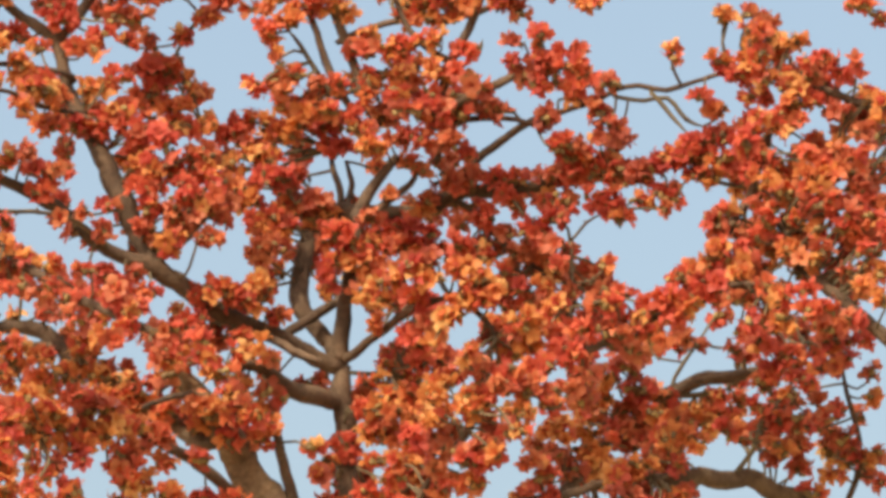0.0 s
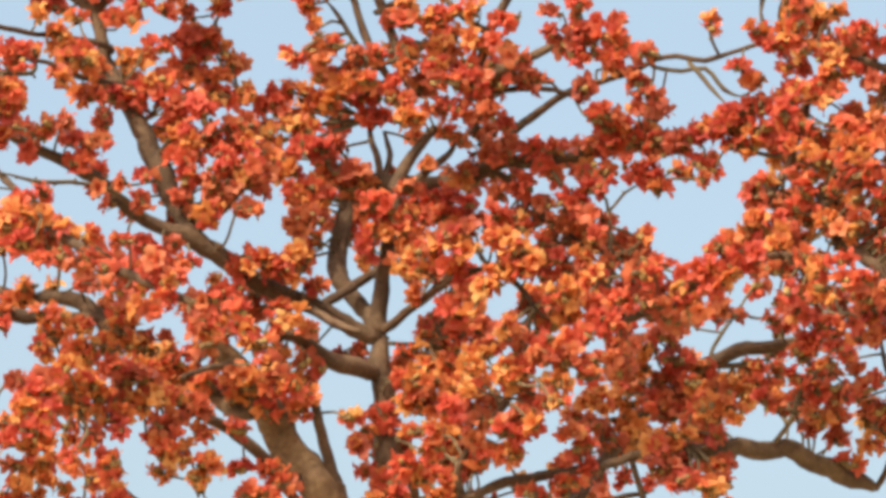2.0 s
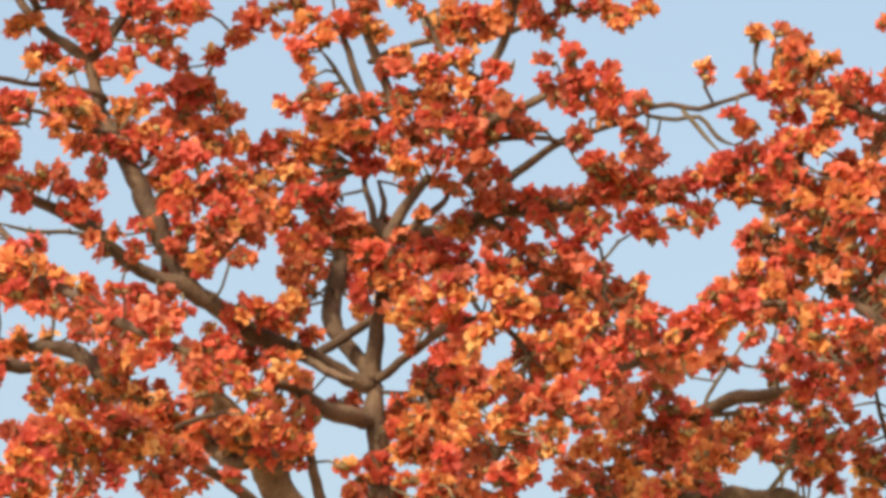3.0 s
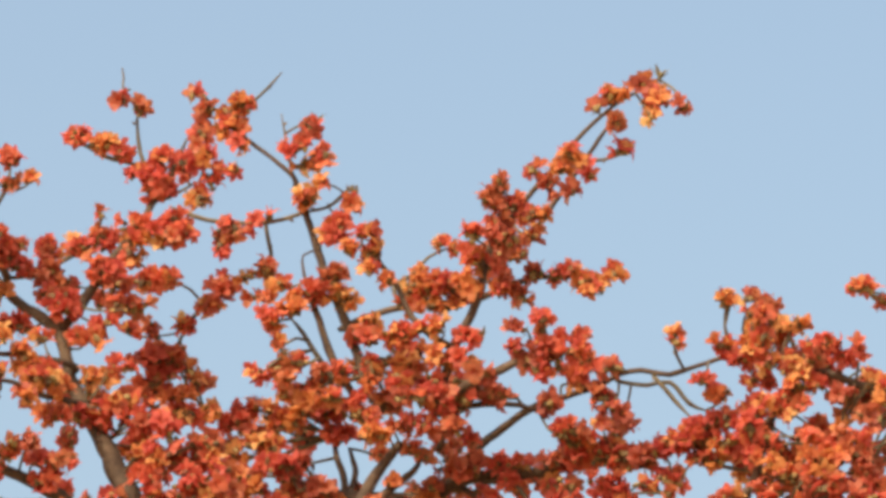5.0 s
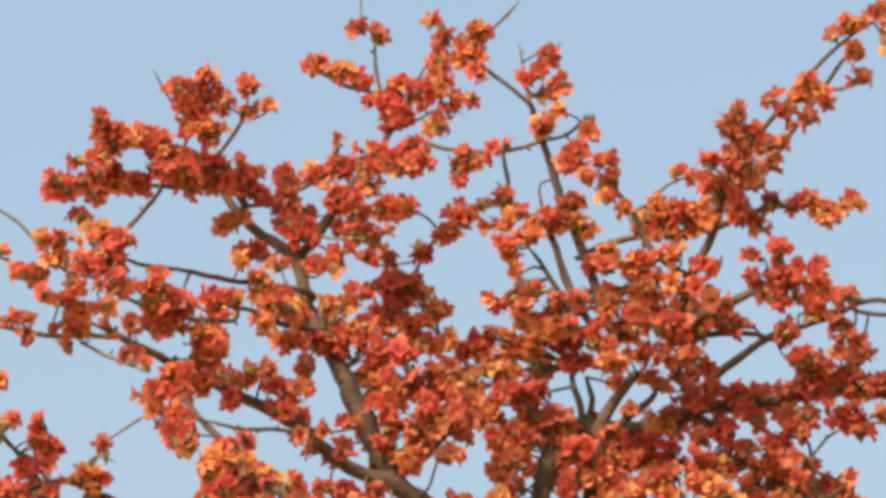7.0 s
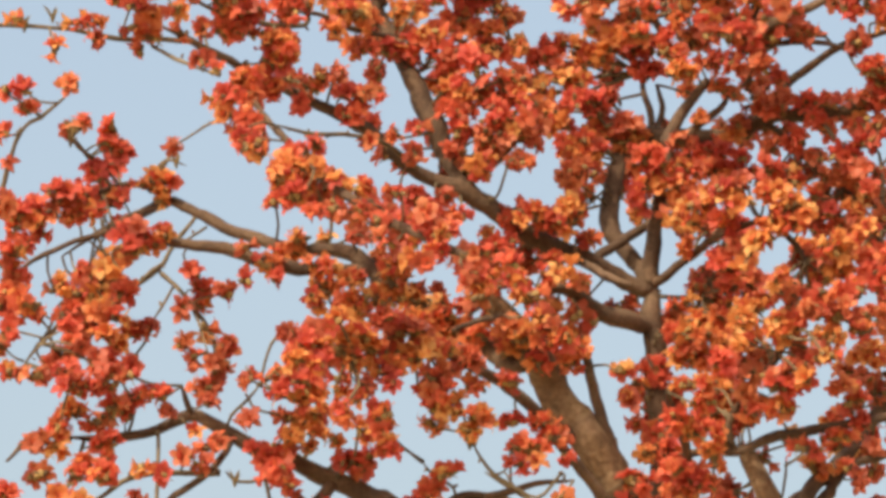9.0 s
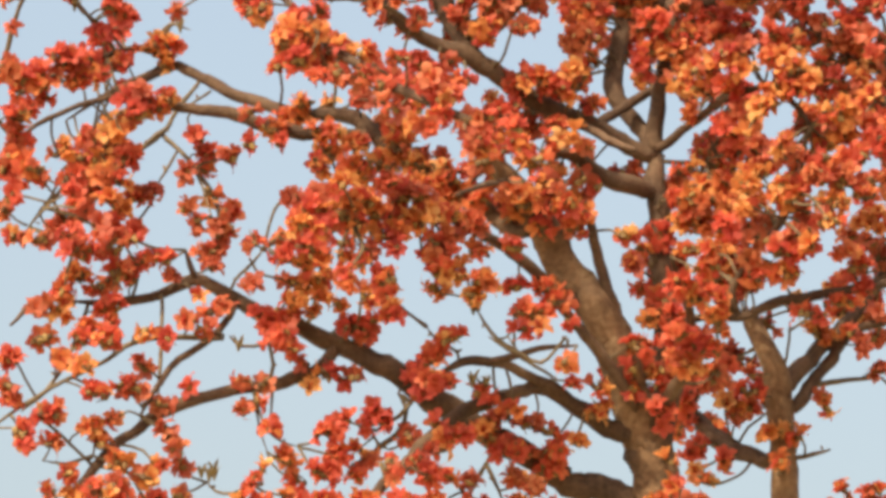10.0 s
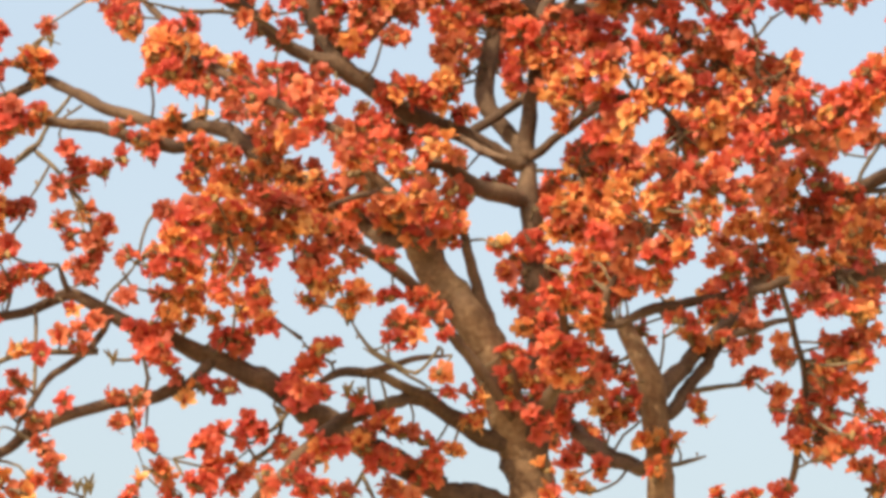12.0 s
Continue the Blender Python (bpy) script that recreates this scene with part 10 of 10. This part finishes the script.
sprays(part, [(-1.35, 0.66, 12.66, -1.35, 0.61, 12.69, 0.022, 0),
             (-1.16, 0.59, 12.48, -1.30, 0.58, 12.46, 0.066, 0),
             (-1.14, 0.64, 12.36, -1.30, 0.60, 12.32, 0.066, 0),
             (-0.99, 0.60, 12.70, -1.03, 0.55, 12.67, 0.046, 1),
             (-1.07, 0.64, 12.51, -1.16, 0.66, 12.51, 0.066, 0),
             (-1.07, 0.62, 12.39, -1.11, 0.63, 12.38, 0.038, 0),
             (-0.97, 0.60, 12.41, -0.91, 0.55, 12.32, 0.029, 1),
             (-1.12, 0.58, 12.24, -0.98, 0.58, 12.24, 0.046, 1),
             (-0.88, 0.62, 12.18, -0.81, 0.58, 12.13, 0.046, 1),
             (-1.05, 0.61, 12.14, -0.94, 0.53, 12.12, 0.070, 0),
             (-1.07, 0.60, 12.48, -1.24, 0.68, 12.53, 0.074, 0)])
sprays(part, [(-1.09, 0.63, 12.54, -1.06, 0.67, 12.44, 0.049, 0),
             (-1.15, 0.92, 12.49, -1.20, 0.92, 12.50, 0.058, 2),
             (-0.94, 0.91, 12.41, -0.90, 0.91, 12.43, 0.058, 2),
             (-1.20, 0.71, 12.32, -1.24, 0.71, 12.30, 0.058, 2),
             (-1.13, 0.94, 12.36, -1.17, 0.94, 12.36, 0.058, 2),
             (-0.88, 0.82, 12.18, -0.85, 0.82, 12.16, 0.058, 1)])
part = limb("branch", [(3.46, -0.70, 11.74, 0.023), (3.79, -0.75, 11.86, 0.023), (3.59, -0.80, 12.17, 0.017), (3.39, -0.83, 12.39, 0.013), (3.25,
    -0.85, 12.47, 0.005)])
sprays(part, [(3.17, -1.08, 12.43, 3.04, -1.07, 12.44, 0.042, 0),
             (3.27, -0.94, 12.39, 3.19, -0.97, 12.42, 0.039, 2)])
part = limb("branch", [(0.79, 0.90, 8.12, 0.047), (1.01, 0.90, 8.31, 0.043), (1.32, 0.90, 8.41, 0.037), (1.67, 0.90, 8.46, 0.030), (2.01, 0.90, 8.41,
    0.023), (2.25, 0.90, 8.32, 0.010)])
sprays(part, [(2.11, 0.64, 8.71, 2.00, 0.56, 8.69, 0.053, 0),
             (2.16, 0.66, 8.59, 2.07, 0.62, 8.57, 0.066, 1),
             (1.15, 0.61, 8.55, 1.16, 0.59, 8.52, 0.042, 1),
             (1.28, 0.72, 8.53, 1.39, 0.70, 8.53, 0.032, 0),
             (1.07, 0.78, 8.46, 1.17, 0.70, 8.44, 0.042, 1),
             (1.27, 0.77, 8.46, 1.41, 0.75, 8.45, 0.042, 0)])
part = limb("branch", [(-0.66, -0.62, 9.59, 0.023), (-0.55, -0.60, 9.44, 0.030), (-0.42, -0.50, 9.30, 0.033), (-0.28, -0.38, 9.13, 0.037), (-0.15,
    -0.25, 8.97, 0.037), (-0.08, -0.10, 8.82, 0.033)])
sprays(part, [(-0.10, -0.20, 8.97, -0.12, -0.32, 8.97, 0.032, 1),
             (-0.14, -0.45, 9.20, -0.01, -0.48, 9.20, 0.066, 0),
             (-0.10, -0.32, 9.06, -0.11, -0.43, 9.08, 0.042, 0),
             (-0.57, -0.71, 9.52, -0.69, -0.74, 9.49, 0.056, 0),
             (-0.51, -0.67, 9.40, -0.60, -0.75, 9.42, 0.056, 0),
             (-0.49, -0.69, 9.30, -0.50, -0.71, 9.30, 0.032, 0),
             (-0.32, -0.49, 8.96, -0.29, -0.47, 8.93, 0.049, 1)])
part = limb("twig", [(-2.33, -0.98, 8.26, 0.012), (-2.45, -0.92, 8.22, 0.010), (-2.55, -0.86, 8.24, 0.009), (-2.61, -0.82, 8.30, 0.006)])
sprays(part, [(-2.73, -1.01, 8.36, -2.77, -0.98, 8.37, 0.025, 2),
             (-2.25, -1.07, 8.33, -2.27, -1.10, 8.33, 0.042, 1),
             (-2.28, -1.07, 8.25, -2.34, -1.12, 8.26, 0.034, 0),
             (-2.78, -0.94, 8.20, -2.74, -1.00, 8.17, 0.035, 1),
             (-2.25, -1.09, 8.15, -2.37, -1.15, 8.14, 0.049, 0),
             (-2.15, -1.15, 8.17, -2.05, -1.15, 8.14, 0.049, 1)])
for place in [(0.45, 1.09, 8.71), (-0.31, -0.29, 8.81), (-2.64, -0.84, 8.32), (-2.57, -0.84, 8.33), (-1.05, -0.78, 8.89), (-0.97, -0.80, 8.88),
              (-1.54, -1.24, 8.26), (-2.75, -1.06, 8.37), (-3.57, 0.00, 11.44), (-2.35, -0.97, 9.68), (1.69, -0.26, 11.27), (-0.93, 0.61, 12.32),
              (0.84, -0.39, 12.31), (-3.56, 0.08, 11.37), (-3.53, -0.06, 11.39), (-3.51, -0.05, 11.42), (-3.50, -1.69, 11.69), (-3.66, -1.74, 11.62),
              (-3.26, -1.58, 11.57), (3.16, -0.95, 12.46), (1.95, -0.31, 13.98), (-0.20, 0.29, 13.87), (-0.17, 0.28, 13.89), (1.43, -0.78, 12.17),
              (0.07, 0.12, 13.37), (-2.93, 0.34, 11.30), (-1.03, -1.30, 9.22), (-1.05, -0.85, 8.87), (-1.00, -0.75, 8.87), (-1.44, -0.42, 8.64),
              (-0.27, -0.19, 8.80), (-2.44, -0.80, 9.09), (0.00, 0.07, 9.75), (1.26, -0.29, 10.61), (-0.38, 0.16, 12.35), (-2.59, -0.88, 8.29),
              (-2.56, -0.88, 8.30)]:
    leaf_tuft(place)

blossoms()
